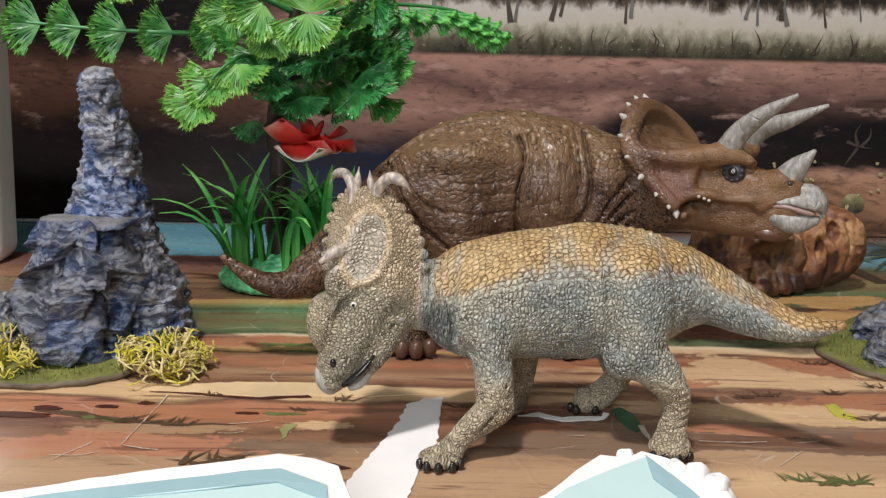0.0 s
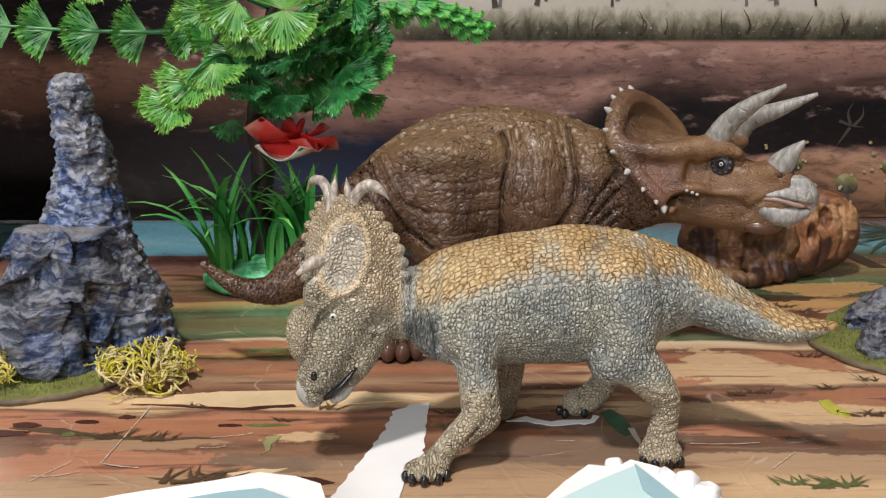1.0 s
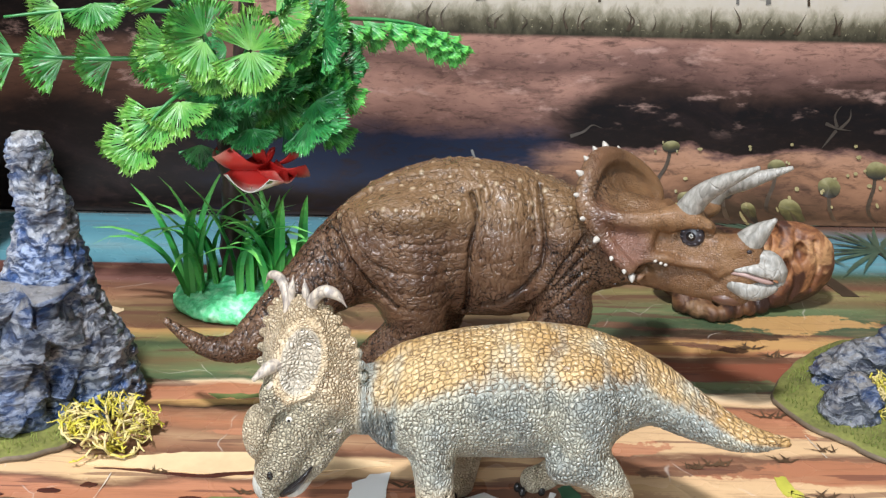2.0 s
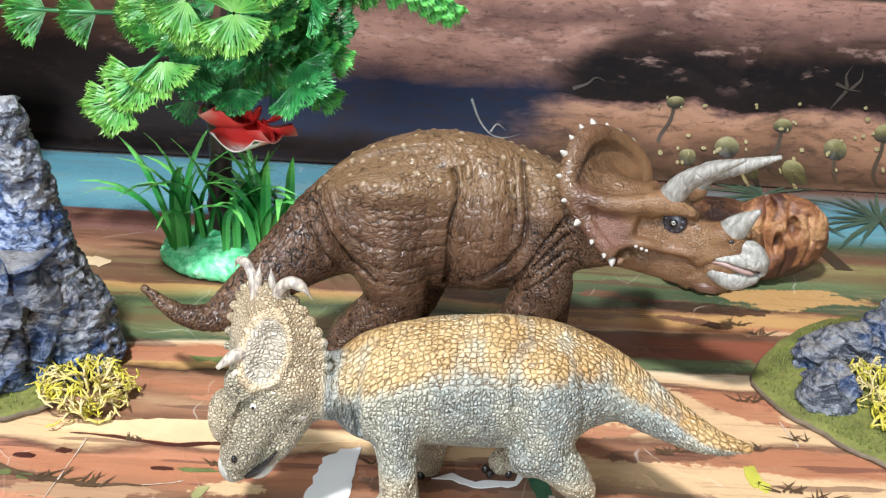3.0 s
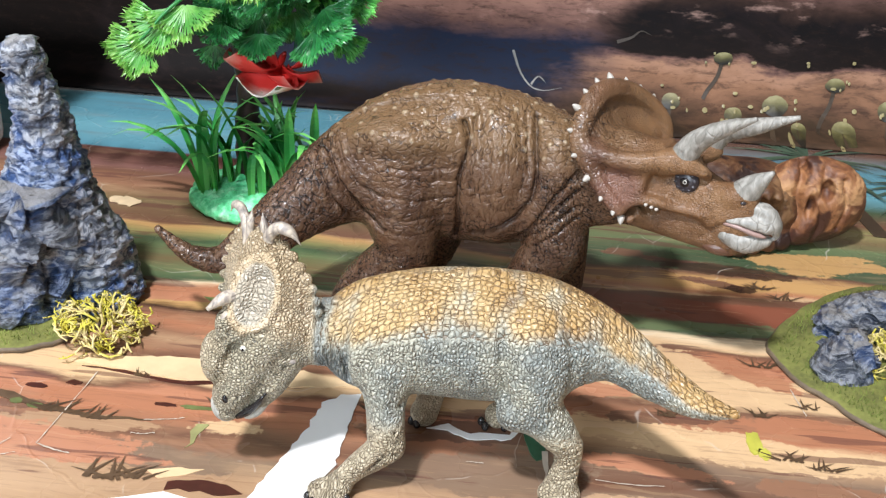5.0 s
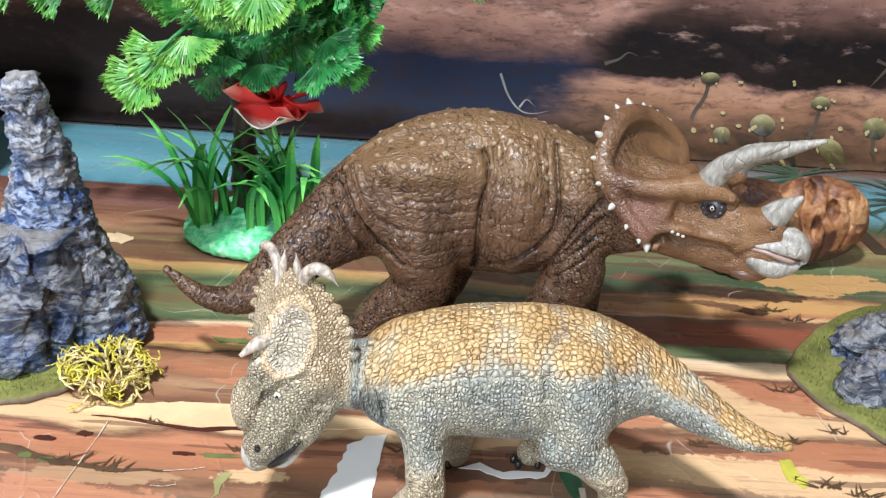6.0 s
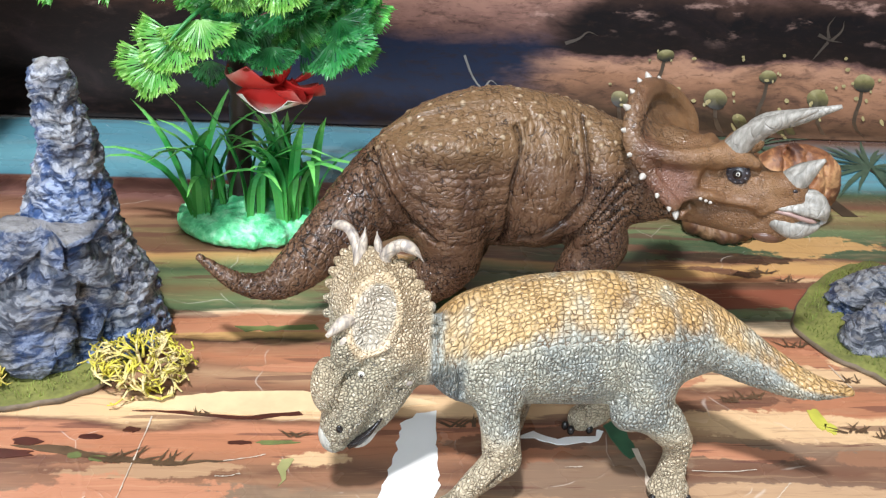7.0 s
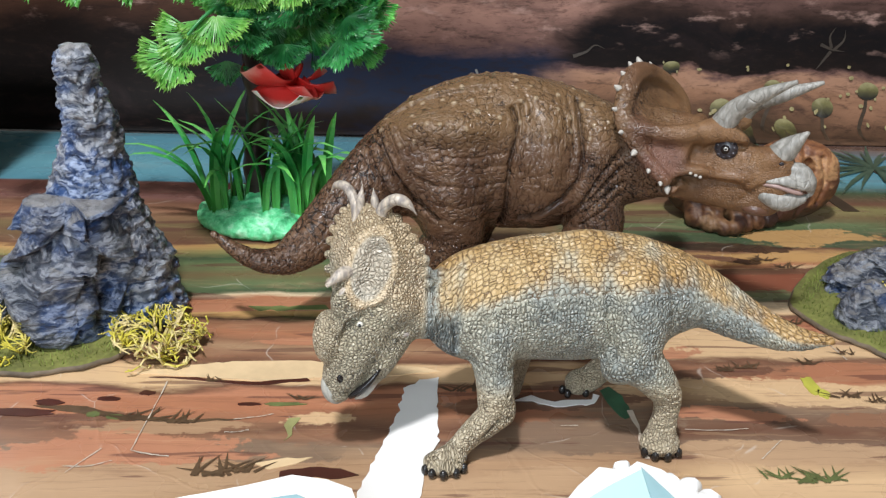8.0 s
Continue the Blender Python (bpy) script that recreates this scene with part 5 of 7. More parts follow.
    for line, r, dp in [([(0.0305, y, 0.0832), (0.0328, y, 0.0785), (0.0318, y, 0.0715), (0.0302, y, 0.0640), (0.0302, y, 0.0545), (0.0304, y, 0.0430), (0.0290, y, 0.0350)], 0.0011, 0.0028),
                        ([(0.0340, y, 0.0845), (0.0350, y, 0.0770), (0.0330, y, 0.0715)], 0.0008, 0.0012), ([(0.0300, y, 0.0905), (0.0350, y, 0.0890), (0.0375, y, 0.0850), (0.0378, y, 0.0780)], 0.0007, 0.0008),
                        ([(-0.012, y, 0.0800), (0.000, y, 0.0855), (0.0120, y, 0.0880), (0.0215, y, 0.0885)], 0.0035, 0.0014),
                        ([(0.0556, y, 0.0870), (0.0566, y, 0.0778), (0.0580, y, 0.0686), (0.0570, y, 0.0597), (0.0516, y, 0.0504), (0.0424, y, 0.0432), (0.036, y, 0.040)], 0.0010, 0.0020), ([(0.0518, y, 0.0930), (0.0535, y, 0.0776), (0.0545, y, 0.0690)], 0.0007, 0.0012), ([(0.0490, y, 0.0930), (0.0500, y, 0.0840), (0.0505, y, 0.0770)], 0.0006, 0.0006),
                        ([(0.0723, y, 0.0704), (0.0639, y, 0.0594), (0.0599, y, 0.0517), (0.0534, y, 0.0403)], 0.0009, 0.0018), ([(0.0735, y, 0.0640), (0.0650, y, 0.0550), (0.0590, y, 0.0475), (0.0545, y, 0.0395)], 0.0009, 0.0018), ([(0.0745, y, 0.0575), (0.0640, y, 0.0500), (0.0575, y, 0.0430)], 0.0009, 0.0016), ([(0.0755, y, 0.0530), (0.0660, y, 0.0465), (0.0590, y, 0.0405)], 0.0008, 0.0012),
                        ([(-0.0190, y, 0.0720), (-0.0170, y, 0.0685), (-0.0128, y, 0.0604), (-0.0053, y, 0.0496), (0.004, y, 0.0430)], 0.0010, 0.0022), ([(-0.0157, y, 0.0747), (-0.0110, y, 0.0660), (-0.0060, y, 0.0595), (0.0028, y, 0.0560)], 0.0008, 0.0014), ([(-0.0130, y, 0.0770), (-0.0090, y, 0.0700), (-0.0030, y, 0.0640)], 0.0007, 0.0009), ([(-0.0225, y, 0.0690), (-0.0205, y, 0.0630), (-0.0150, y, 0.0530), (-0.0090, y, 0.0460)], 0.0009, 0.0016),
                        ([(0.0045, y, 0.0674), (0.0170, y, 0.0670), (0.0290, y, 0.0685)], 0.0006, 0.0010), ([(0.0100, y, 0.0640), (0.0200, y, 0.0632), (0.0295, y, 0.0640)], 0.0006, 0.0009), ([(0.0040, y, 0.0570), (0.0160, y, 0.0556), (0.0290, y, 0.0570)], 0.0007, 0.0011), ([(0.000, y, 0.0500), (0.0120, y, 0.0480), (0.0280, y, 0.0490)], 0.0006, 0.0008), ([(0.0060, y, 0.0430), (0.0160, y, 0.0420), (0.0270, y, 0.0430)], 0.0006, 0.0008),
                        ([(0.0130, y, 0.0730), (0.0138, y, 0.0640), (0.0130, y, 0.0520)], 0.0005, 0.0006), ([(0.0215, y, 0.0740), (0.0222, y, 0.0620), (0.0215, y, 0.0500)], 0.0005, 0.0006), ([(0.0370, y, 0.0600), (0.0450, y, 0.0540), (0.0520, y, 0.0540)], 0.0005, 0.0005), ([(0.0400, y, 0.0760), (0.0405, y, 0.0680), (0.0395, y, 0.0600)], 0.0005, 0.0006), ([(0.0455, y, 0.0770), (0.0465, y, 0.0690), (0.0460, y, 0.0620)], 0.0005, 0.0006)]:
        k = 0.5 if r <= 0.0007 else 0.8
        c.groove(line, 1.15 * r, 0.75 * k * dp, 0.366)
        c.groove(line, 0.55 * r, 0.40 * k * dp, 0.366)
    for i in range(15):
        x = -0.006 + 0.0050 * i
        c.groove([(x - 0.002, 0.3600, 0.0830), (x - 0.001, 0.3680, 0.0900), (x, 0.3740, 0.0925), (x, 0.3800, 0.0910)], 0.0005, 0.0005)
    run = glide([(-0.062, 0.3320, 0.031), (-0.052, 0.3320, 0.031), (-0.042, 0.3360, 0.036), (-0.031, 0.3430, 0.046), (-0.020, 0.3480, 0.057)], 17)
    for i, p in enumerate(run):
        s = i / 16
        c.groove([p + (-0.005 - 0.004 * s, 0.010, 0.007 + 0.008 * s), p + (-0.001, 0.0005, 0.002), p + (0.004, 0.002, -0.005 - 0.004 * s), p + (0.006, 0.008, -0.008 - 0.006 * s)], 0.0006, 0.0009)
    for i in range(8):
        x, z = -0.001 - 0.0014 * i, 0.034 - 0.0030 * i
        c.groove([(x - 0.008, 0.350, z - 0.003), (x + 0.002, 0.3450, z - 0.001), (x + 0.012, 0.347, z + 0.005)], 0.0006, 0.0008)
    for i in range(5):
        z = 0.030 - 0.0034 * i
        c.groove([(0.050, 0.350, z - 0.004), (0.058, 0.3465, z), (0.070, 0.350, z + 0.005)], 0.0007, 0.0006)
    for i in range(7):
        x = 0.081 + 0.0022 * i
        c.groove([(x - 0.003, 0.349, 0.060), (x, 0.3485, 0.054), (x + 0.004, 0.351, 0.047)], 0.0006, 0.0005)
    c.groove([(0.1160, 0.3385, 0.0570), (0.1195, 0.3365, 0.0620), (0.1255, 0.3345, 0.0660), (0.1310, 0.3325, 0.0690)], 0.0010, 0.0013)
    c.groove([(0.0890, 0.343, 0.060), (0.0960, 0.3420, 0.0645), (0.1040, 0.3415, 0.0630), (0.1130, 0.339, 0.0625), (0.1180, 0.3375, 0.0595)], 0.0010, 0.0011)
    c.groove([(0.0880, 0.344, 0.0580), (0.0935, 0.344, 0.0628), (0.0990, 0.344, 0.0622)], 0.0016, 0.0030, 0.352)
    c.lump((0.1268, 0.3342, 0.0728), (0.0011, 0.0016, 0.0008), 0.0008, cut=True)
    v, f = c.skin()
    n = normals(v, f)
    # hide: plates on the haunch, upright wrinkles on the flank, rings on the tail, pebbles elsewhere
    q = ripple(v, 300, 0.0007)
    plates, tone = scales(q, (0.0034, 0.0034, 0.0028), 0.95, 1, 0.16)
    flank, _ = scales(ripple(v, 160, 0.0012), (0.0024, 0.0040, 0.0075), 0.95, 2, 0.16)
    pebbles = scales(q, 0.00165, 0.9, 3, 0.28)[0]
    tiny, _ = scales(q, 0.00115, 0.9, 4)
    tail = np.stack([v[:, 0] * 0.75 + v[:, 2] * 0.55, v[:, 1], v[:, 2] * 0.75 - v[:, 0] * 0.55], 1)
    rings, _ = scales(ripple(tail, 300, 0.0006), (0.0019, 0.0042, 0.0042), 0.9, 5)
    w_tail = step_up(-v[:, 0], 0.006, 0.020) * step_up(v[:, 2], 0.012, 0.026)
    w_leg = step_up(0.042 - v[:, 2], 0, 0.010)
    w_fore = step_up(v[:, 0], 0.055, 0.060) * step_up(0.075 - v[:, 2], 0, 0.008)
    w_flank = step_up(v[:, 0], 0.026, 0.031) * step_up(0.057 - v[:, 0], 0, 0.004)
    head = step_up(v[:, 0] + 0.25 * (v[:, 2] - 0.07), 0.088, 0.098) * (0.35 + 0.65 * step_up(v[:, 2] + 0.12 * (v[:, 0] - 0.10), 0.0625, 0.0655)) * step_up(v[:, 2], 0.044, 0.052)
    shield = step_up(v[:, 0], 0.064, 0.070) * step_up(v[:, 2] + 0.9 * (v[:, 0] - 0.080), 0.062, 0.070)
    head = np.maximum(head, 0.65 * shield * step_up(v[:, 0] + 0.3 * (v[:, 1] - 0.36), 0.072, 0.084))
    h = 0.35 + 0.65 * plates
    for w, other in ((w_flank, 0.4 + 0.3 * plates + 0.3 * flank), (w_tail, rings), (np.maximum(w_leg, w_fore), pebbles), (shield, 0.5 * pebbles + 0.5), (head, 0.7 * tiny + 0.3)):
        h = h * (1 - w) + other * w
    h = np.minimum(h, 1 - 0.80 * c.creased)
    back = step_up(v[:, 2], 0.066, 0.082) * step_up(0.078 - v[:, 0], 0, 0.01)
    # tear-shaped scutes strewn over the back and sides
    rng = random.Random(12)
    scute = np.zeros(len(v))
    spots = []
    while len(spots) < 150:
        p = v[rng.randrange(len(v))]
        if -0.025 < p[0] < 0.068 and p[2] > 0.044 + 0.022 * rng.random() and all(np.linalg.norm(p - o) > 0.0042 for o in spots):
            spots.append(p)
            size = rng.uniform(0.75, 1.25)
            d = v - p
            near = np.abs(d).max(1) < 0.004
            d = d[near] / (0.0012 * size, 0.0012 * size, 0.0017 * size)
            scute[near] = np.maximum(scute[near], np.exp(-(d ** 2).sum(1)) * rng.uniform(0.6, 1.0))
    scute *= 1 - head
    grit = np.array([noise.noise(Vector(p) * 260) for p in v])
    amount = 0.00010 + 0.00014 * np.maximum(w_tail, w_leg) - 0.00006 * head
    v = v + n * (amount * (h - 0.7) + 0.00012 * grit * (1 - head) + 0.00075 * scute)[:, None]
    heap = Heap()
    heap.put((list(v), [tuple(q) for q in f]), 0)
    # horns, beak, studs, eye, claws
    for pts in ([(0.1055, 0.3475, 0.0805), (0.1092, 0.3440, 0.0895), (0.1150, 0.3375, 0.0972), (0.1241, 0.3296, 0.1052)], [(0.1150, 0.3585, 0.0805), (0.1205, 0.3575, 0.0885), (0.1300, 0.3530, 0.0935), (0.1421, 0.3478, 0.0999)]):
        rad = glide([(0.0050, 0), (0.0040, 0), (0.0029, 0), (0.0007, 0)], 30)[:, 0]
        rad = rad + 0.00012 * np.sin(np.arange(30) * 1.9) * np.linspace(1, 0, 30)
        heap.put(tube(glide(pts, 30), rad, 18), 1)
    heap.put(tube(glide([(0.1265, 0.3405, 0.0730), (0.1298, 0.3382, 0.0785), (0.1342, 0.3346, 0.0853)], 16), glide([(0.0052, 0), (0.0040, 0), (0.0006, 0)], 16)[:, 0], 16), 1)
    # the beak: a hooked upper half and a scooped lower one, parted by a pale mouth
    k = Clay((0.116, 0.324, 0.049), (0.147, 0.352, 0.081), 0.0005)
    k.limb([(0.1320, 0.3375, 0.0700, 0.0030), (0.1356, 0.3360, 0.0690, 0.0032), (0.1380, 0.3350, 0.0660, 0.0030), (0.1388, 0.3345, 0.0620, 0.0018)], 0.0015)
    k.limb([(0.1235, 0.3370, 0.0650, 0.0022), (0.1290, 0.3350, 0.0660, 0.0027), (0.1352, 0.3346, 0.0655, 0.0032)], 0.0015)
    k.limb([(0.1238, 0.3380, 0.0600, 0.0034), (0.1300, 0.3358, 0.0582, 0.0040), (0.1362, 0.3352, 0.0600, 0.0026)], 0.0010)
    k.groove([(0.1195, 0.3320, 0.0640), (0.1260, 0.3315, 0.0646), (0.1320, 0.3305, 0.0632), (0.1385, 0.3310, 0.0618)], 0.0009, 0.0016, 0.337)
    k.groove([(0.1260, 0.3315, 0.0700), (0.1310, 0.3310, 0.0690), (0.1350, 0.3310, 0.0690)], 0.0007, 0.0005)
    kv, kf = k.skin()
    kv = kv + np.array([np.array(noise.noise_vector(Vector(p) * 330)) * 0.00035 for p in kv])
    heap.put((list(kv), [tuple(q) for q in kf]), 1)
    heap.put(tube(glide([(0.1215, 0.3372, 0.0642), (0.1262, 0.3340, 0.0645), (0.1315, 0.3328, 0.0632), (0.1360, 0.3328, 0.0622)], 12), [0.0008] * 6 + [0.0010] * 4 + [0.0008, 0.0004], 8), 7)
    heap.put(ball((0.1240, 0.3410, 0.0535), (0.0075, 0.0052, 0.0034), nu=24, nv=14), 3)
    rim = glide(outer, 200)
    mid = np.array((0.0900, 0.3650, 0.0780))
    for i in range(15):
        p = rim[10 + int(i * 12.4)]
        d = unit(p - mid)
        r = 0.0011 if i % 3 else 0.0014
        heap.put(spike(p + d * 0.0014, p + d * (0.0038 if i % 3 else 0.0046), r, 7), 2)
    for x, z in ((0.0958, 0.0662), (0.0978, 0.0655), (0.0996, 0.0648)):
        heap.put(ball((x, near_side(v, x, z), z), (0.0007, 0.0006, 0.0006)), 2)
    # the eye in its dark wrinkled socket, on the slanting cheek
    axes = np.array((unit((0.88, -0.47, 0.0)), unit((-0.47, -0.87, 0.12)), unit((0.05, 0.10, 1.0))))
    eye = np.array((0.1086, near_side(v, 0.1086, 0.0752, 0.0006) - 0.0004, 0.0752))
    heap.put(ball(eye, (0.0043, 0.0024, 0.0042), axes, nu=24, nv=16), 5)
    for a in np.linspace(0.3, 6.5, 11):
        heap.put(ball(eye + axes[0] * 0.0031 * math.cos(a) + axes[2] * 0.0030 * math.sin(a) + axes[1] * 0.0013, (0.0010, 0.0006, 0.0007), axes), 5)
    heap.put(ball(eye + axes[1] * 0.0014, (0.0020, 0.0015, 0.0020), axes, nu=22, nv=16), 4)
    # a pale ring stands in for the glint of light on the eye
    heap.put(tube([eye + axes[0] * (0.0003 + 0.0006 * math.cos(a)) + axes[2] * (0.0003 + 0.0006 * math.sin(a)) + axes[1] * 0.0028 for a in np.linspace(0, 2 * math.pi, 14)], [0.00011] * 14, 6), 6)
    heap.put(ball((0.1268, near_side(v, 0.1268, 0.0728) + 0.0003, 0.0728), (0.0011, 0.0006, 0.0007)), 5)
    for x, y, z in [(-0.0165, 0.3455, 0.004), (-0.0125, 0.3420, 0.004), (-0.0070, 0.3415, 0.004), (-0.0020, 0.3440, 0.004), (0.0470, 0.3465, 0.004), (0.0515, 0.3445, 0.004), (0.0560, 0.3460, 0.004), (0.010, 0.384, 0.004), (0.069, 0.380, 0.004)]:
        heap.put(ball((x, y, z), (0.0030, 0.0030, 0.0038)), 3)
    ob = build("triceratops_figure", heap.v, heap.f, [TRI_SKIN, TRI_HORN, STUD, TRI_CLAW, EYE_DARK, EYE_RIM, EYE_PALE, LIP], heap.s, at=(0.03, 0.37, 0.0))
    band = np.full(len(v), 1.0)
    where = v[:, 0] > 0.060
    band[where] = np.array([np.linalg.norm(v[where] - p, axis=1) for p in rim[10:120:3]]).min(0)
    cheek = np.maximum(around(v, (0.0850, 0.3450, 0.0700), (0.013, 0.012, 0.012)), 0.5 * around(v, (0.076, 0.349, 0.080), (0.008, 0.008, 0.010)))
    cheek = np.maximum(cheek * 0.9, 0.25 * step_up(0.0055 - band, 0, 0.003))
    dish = around(v, (0.086, 0.362, 0.084), (0.014, 0.016, 0.014))
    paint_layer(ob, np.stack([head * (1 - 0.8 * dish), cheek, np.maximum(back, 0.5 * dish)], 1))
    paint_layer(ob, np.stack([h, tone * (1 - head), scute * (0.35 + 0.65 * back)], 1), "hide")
    paint_layer(ob, np.stack([w_tail, np.maximum(w_leg, w_fore) * (1 - head), w_flank], 1), "zones")
    return tagged(ob, "glossy brown toy triceratops figure with pale grey horns", "toy dinosaur")


def pachyrhinosaurus():
    c = Clay((-0.046, 0.238, -0.002), (0.126, 0.310, 0.094), 0.00043)
    c.sect([(-0.012, 0.2735, 0.0475, 0.0085, 0.0105), (-0.003, 0.2760, 0.0462, 0.0098, 0.0108), (0.0040, 0.2780, 0.0456, 0.0106, 0.0114), (0.0090, 0.2800, 0.0442, 0.0142, 0.0168), (0.0150, 0.2815, 0.0438, 0.0158, 0.0192), (0.030, 0.2830, 0.0455, 0.0184, 0.0204), (0.046, 0.2830, 0.0462, 0.0190, 0.0210), (0.060, 0.2825, 0.0474, 0.0175, 0.0200),
            (0.072, 0.2805, 0.0494, 0.0135, 0.0150), (0.084, 0.2785, 0.0486, 0.0092, 0.0100), (0.097, 0.2725, 0.0440, 0.0063, 0.0073), (0.109, 0.2640, 0.0425, 0.0041, 0.0045), (0.1185, 0.2560, 0.0462, 0.0013, 0.0013)], 0.002)
    # shoulder and haunch
    c.lump((0.0165, 0.2730, 0.0430), (0.0095, 0.0080, 0.0140), 0.004)
    c.lump((0.0625, 0.2730, 0.0460), (0.0105, 0.0095, 0.0170), 0.004)
    # legs: front and hind, near and far
    c.limb([(0.0170, 0.2710, 0.0380, 0.0085), (0.0178, 0.2665, 0.0280, 0.0062), (0.0185, 0.2630, 0.0205, 0.0058), (0.0178, 0.2612, 0.0152, 0.0053), (0.0110, 0.2585, 0.0098, 0.0040), (0.0068, 0.2565, 0.0060, 0.0035), (0.0045, 0.2550, 0.0040, 0.0038)], 0.0025)
    c.lump((0.0205, 0.2615, 0.0165), (0.0042, 0.0042, 0.0050), 0.002)
    c.lump((0.0024, 0.2535, 0.0028), (0.0066, 0.0054, 0.0029), 0.002)
    c.limb([(0.0615, 0.2720, 0.0440, 0.0110), (0.0630, 0.2680, 0.0335, 0.0080), (0.0695, 0.2662, 0.0258, 0.0062), (0.0742, 0.2662, 0.0190, 0.0046), (0.0744, 0.2655, 0.0120, 0.0041), (0.0735, 0.2642, 0.0060, 0.0048)], 0.0025)
    c.lump((0.0575, 0.2665, 0.0300), (0.0060, 0.0050, 0.0060), 0.003)
    c.lump((0.0730, 0.2625, 0.0034), (0.0066, 0.0058, 0.0036), 0.002)
    c.limb([(0.027, 0.2910, 0.0370, 0.0085), (0.0295, 0.2945, 0.0190, 0.0052), (0.0285, 0.2950, 0.0090, 0.0043), (0.0270, 0.2940, 0.0042, 0.0048)], 0.003)
    c.limb([(0.058, 0.2930, 0.0440, 0.0105), (0.0610, 0.2965, 0.0240, 0.0072), (0.0625, 0.2985, 0.0130, 0.0046), (0.0570, 0.2975, 0.0058, 0.0046), (0.0520, 0.2965, 0.0042, 0.0045)], 0.003)
    # skull that hangs down, with a round boss on the nose
    c.limb([(-0.0145, 0.2705, 0.0515, 0.0088), (-0.0195, 0.2695, 0.0465, 0.0088), (-0.0252, 0.2670, 0.0370, 0.0080), (-0.0288, 0.2650, 0.0290, 0.0066), (-0.0308, 0.2638, 0.0235, 0.0046)], 0.002)
    c.limb([(-0.0135, 0.2700, 0.0410, 0.0066), (-0.0185, 0.2675, 0.0315, 0.0054), (-0.0228, 0.2655, 0.0255, 0.0038)], 0.002)
    c.lump((-0.0335, 0.2655, 0.0408), (0.0050, 0.0066, 0.0088), 0.0012)
    c.lump((-0.0295, 0.2645, 0.0535), (0.0034, 0.0040, 0.0052), 0.002)
    # the frill: two leaves that meet on a ridge, the near one dished
    ridge_line = [(-0.0290, 0.2630, 0.0520), (-0.0280, 0.2660, 0.0600), (-0.0260, 0.2710, 0.0690), (-0.0225, 0.2755, 0.0775)]
    near_rim = [(-0.0125, 0.2680, 0.0470), (-0.0056, 0.2700, 0.0540), (-0.0062, 0.2700, 0.0625), (-0.0094, 0.2708, 0.0695), (-0.0145, 0.2730, 0.0755), (-0.0210, 0.2765, 0.0782)]
    far_rim = [(-0.0310, 0.2700, 0.0520), (-0.0325, 0.2760, 0.0590), (-0.0318, 0.2800, 0.0675), (-0.0285, 0.2805, 0.0745), (-0.0228, 0.2770, 0.0785)]
    for rim, sag in ((near_rim, (-0.0004, -0.0016, -0.0022, -0.0022, -0.0012)), (far_rim, (0.001, 0.0012))):
        pts, far = frill_points(ridge_line, rim, 30, 80, sag, (0.2, 0.9, -0.3), 1.0)
        c.spray(pts, 0.0020 - 0.0010 * step_up(far, 0.70, 1.0), 0.0006)
    # a smooth crest round the dish
    lean, cross = np.array((0.26, 0.966)), np.array((0.966, -0.26))
    ring = [np.array((-0.0208, 0.0645)) + 0.0072 * math.cos(a) * cross + 0.0106 * math.sin(a) * lean for a in np.linspace(-2.3, 1.9, 30)]
    c.groove([(p[0], 0.265, p[1]) for p in ring], 0.0012, -0.0009, 0.276)
    c.groove([(-0.0169, 0.265, 0.0566), (-0.0225, 0.262, 0.0540), (-0.0285, 0.260, 0.0492), (-0.0300, 0.260, 0.0455)], 0.0012, -0.0010, 0.272)
    hollows = [(x, c.front(x, z) - 0.0034, z, r) for x, z, r in ((-0.0192, 0.0695, 0.0050), (-0.0203, 0.0655, 0.0058), (-0.0218, 0.0610, 0.0046))]
    for x, y, z, r in hollows:
        c.lump((x, y, z), (r, 0.0046, r), 0.0008, cut=True)
    edge = glide(near_rim, 120)
    mid = np.array((-0.0190, 0.2715, 0.0620))
    for i in range(10):
        p = edge[14 + 10 * i]
        d = unit(p - mid)
        c.lump(p + d * 0.0016, (0.0019, 0.0015, 0.0019), 0.0005)
    edge2 = glide(far_rim, 100)
    for i in range(8):
        p = edge2[14 + 10 * i]
        c.lump(p + unit(p - mid) * 0.0016, (0.0014, 0.0013, 0.0014), 0.0007)
    c.limb([(-0.0110, 0.2690, 0.0500, 0.0030), (-0.0075, 0.2695, 0.0530, 0.0022), (-0.0052, 0.2702, 0.0545, 0.0012)], 0.0015)
    # scutes in rows along the back
    ridge = glide([(-0.002, 0.277, 0.0568), (0.006, 0.280, 0.0580), (0.016, 0.282, 0.0622), (0.030, 0.283, 0.0655), (0.048, 0.283, 0.0672), (0.062, 0.2825, 0.0670), (0.073, 0.2805, 0.0637), (0.084, 0.278, 0.0584), (0.097, 0.272, 0.0510), (0.109, 0.2635, 0.0468), (0.116, 0.258, 0.0470)], 44)
    for i, p in enumerate(ridge):
        r = 0.0023 - 0.0012 * max(0, i - 26) / 17
        c.lump(p - (0, 0, 0.0006), (r * 0.66, r * 1.05, r * 0.62), 0.0002)
    c.lump((0.047, 0.283, 0.0664), (0.008, 0.005, 0.0022), 0.002)
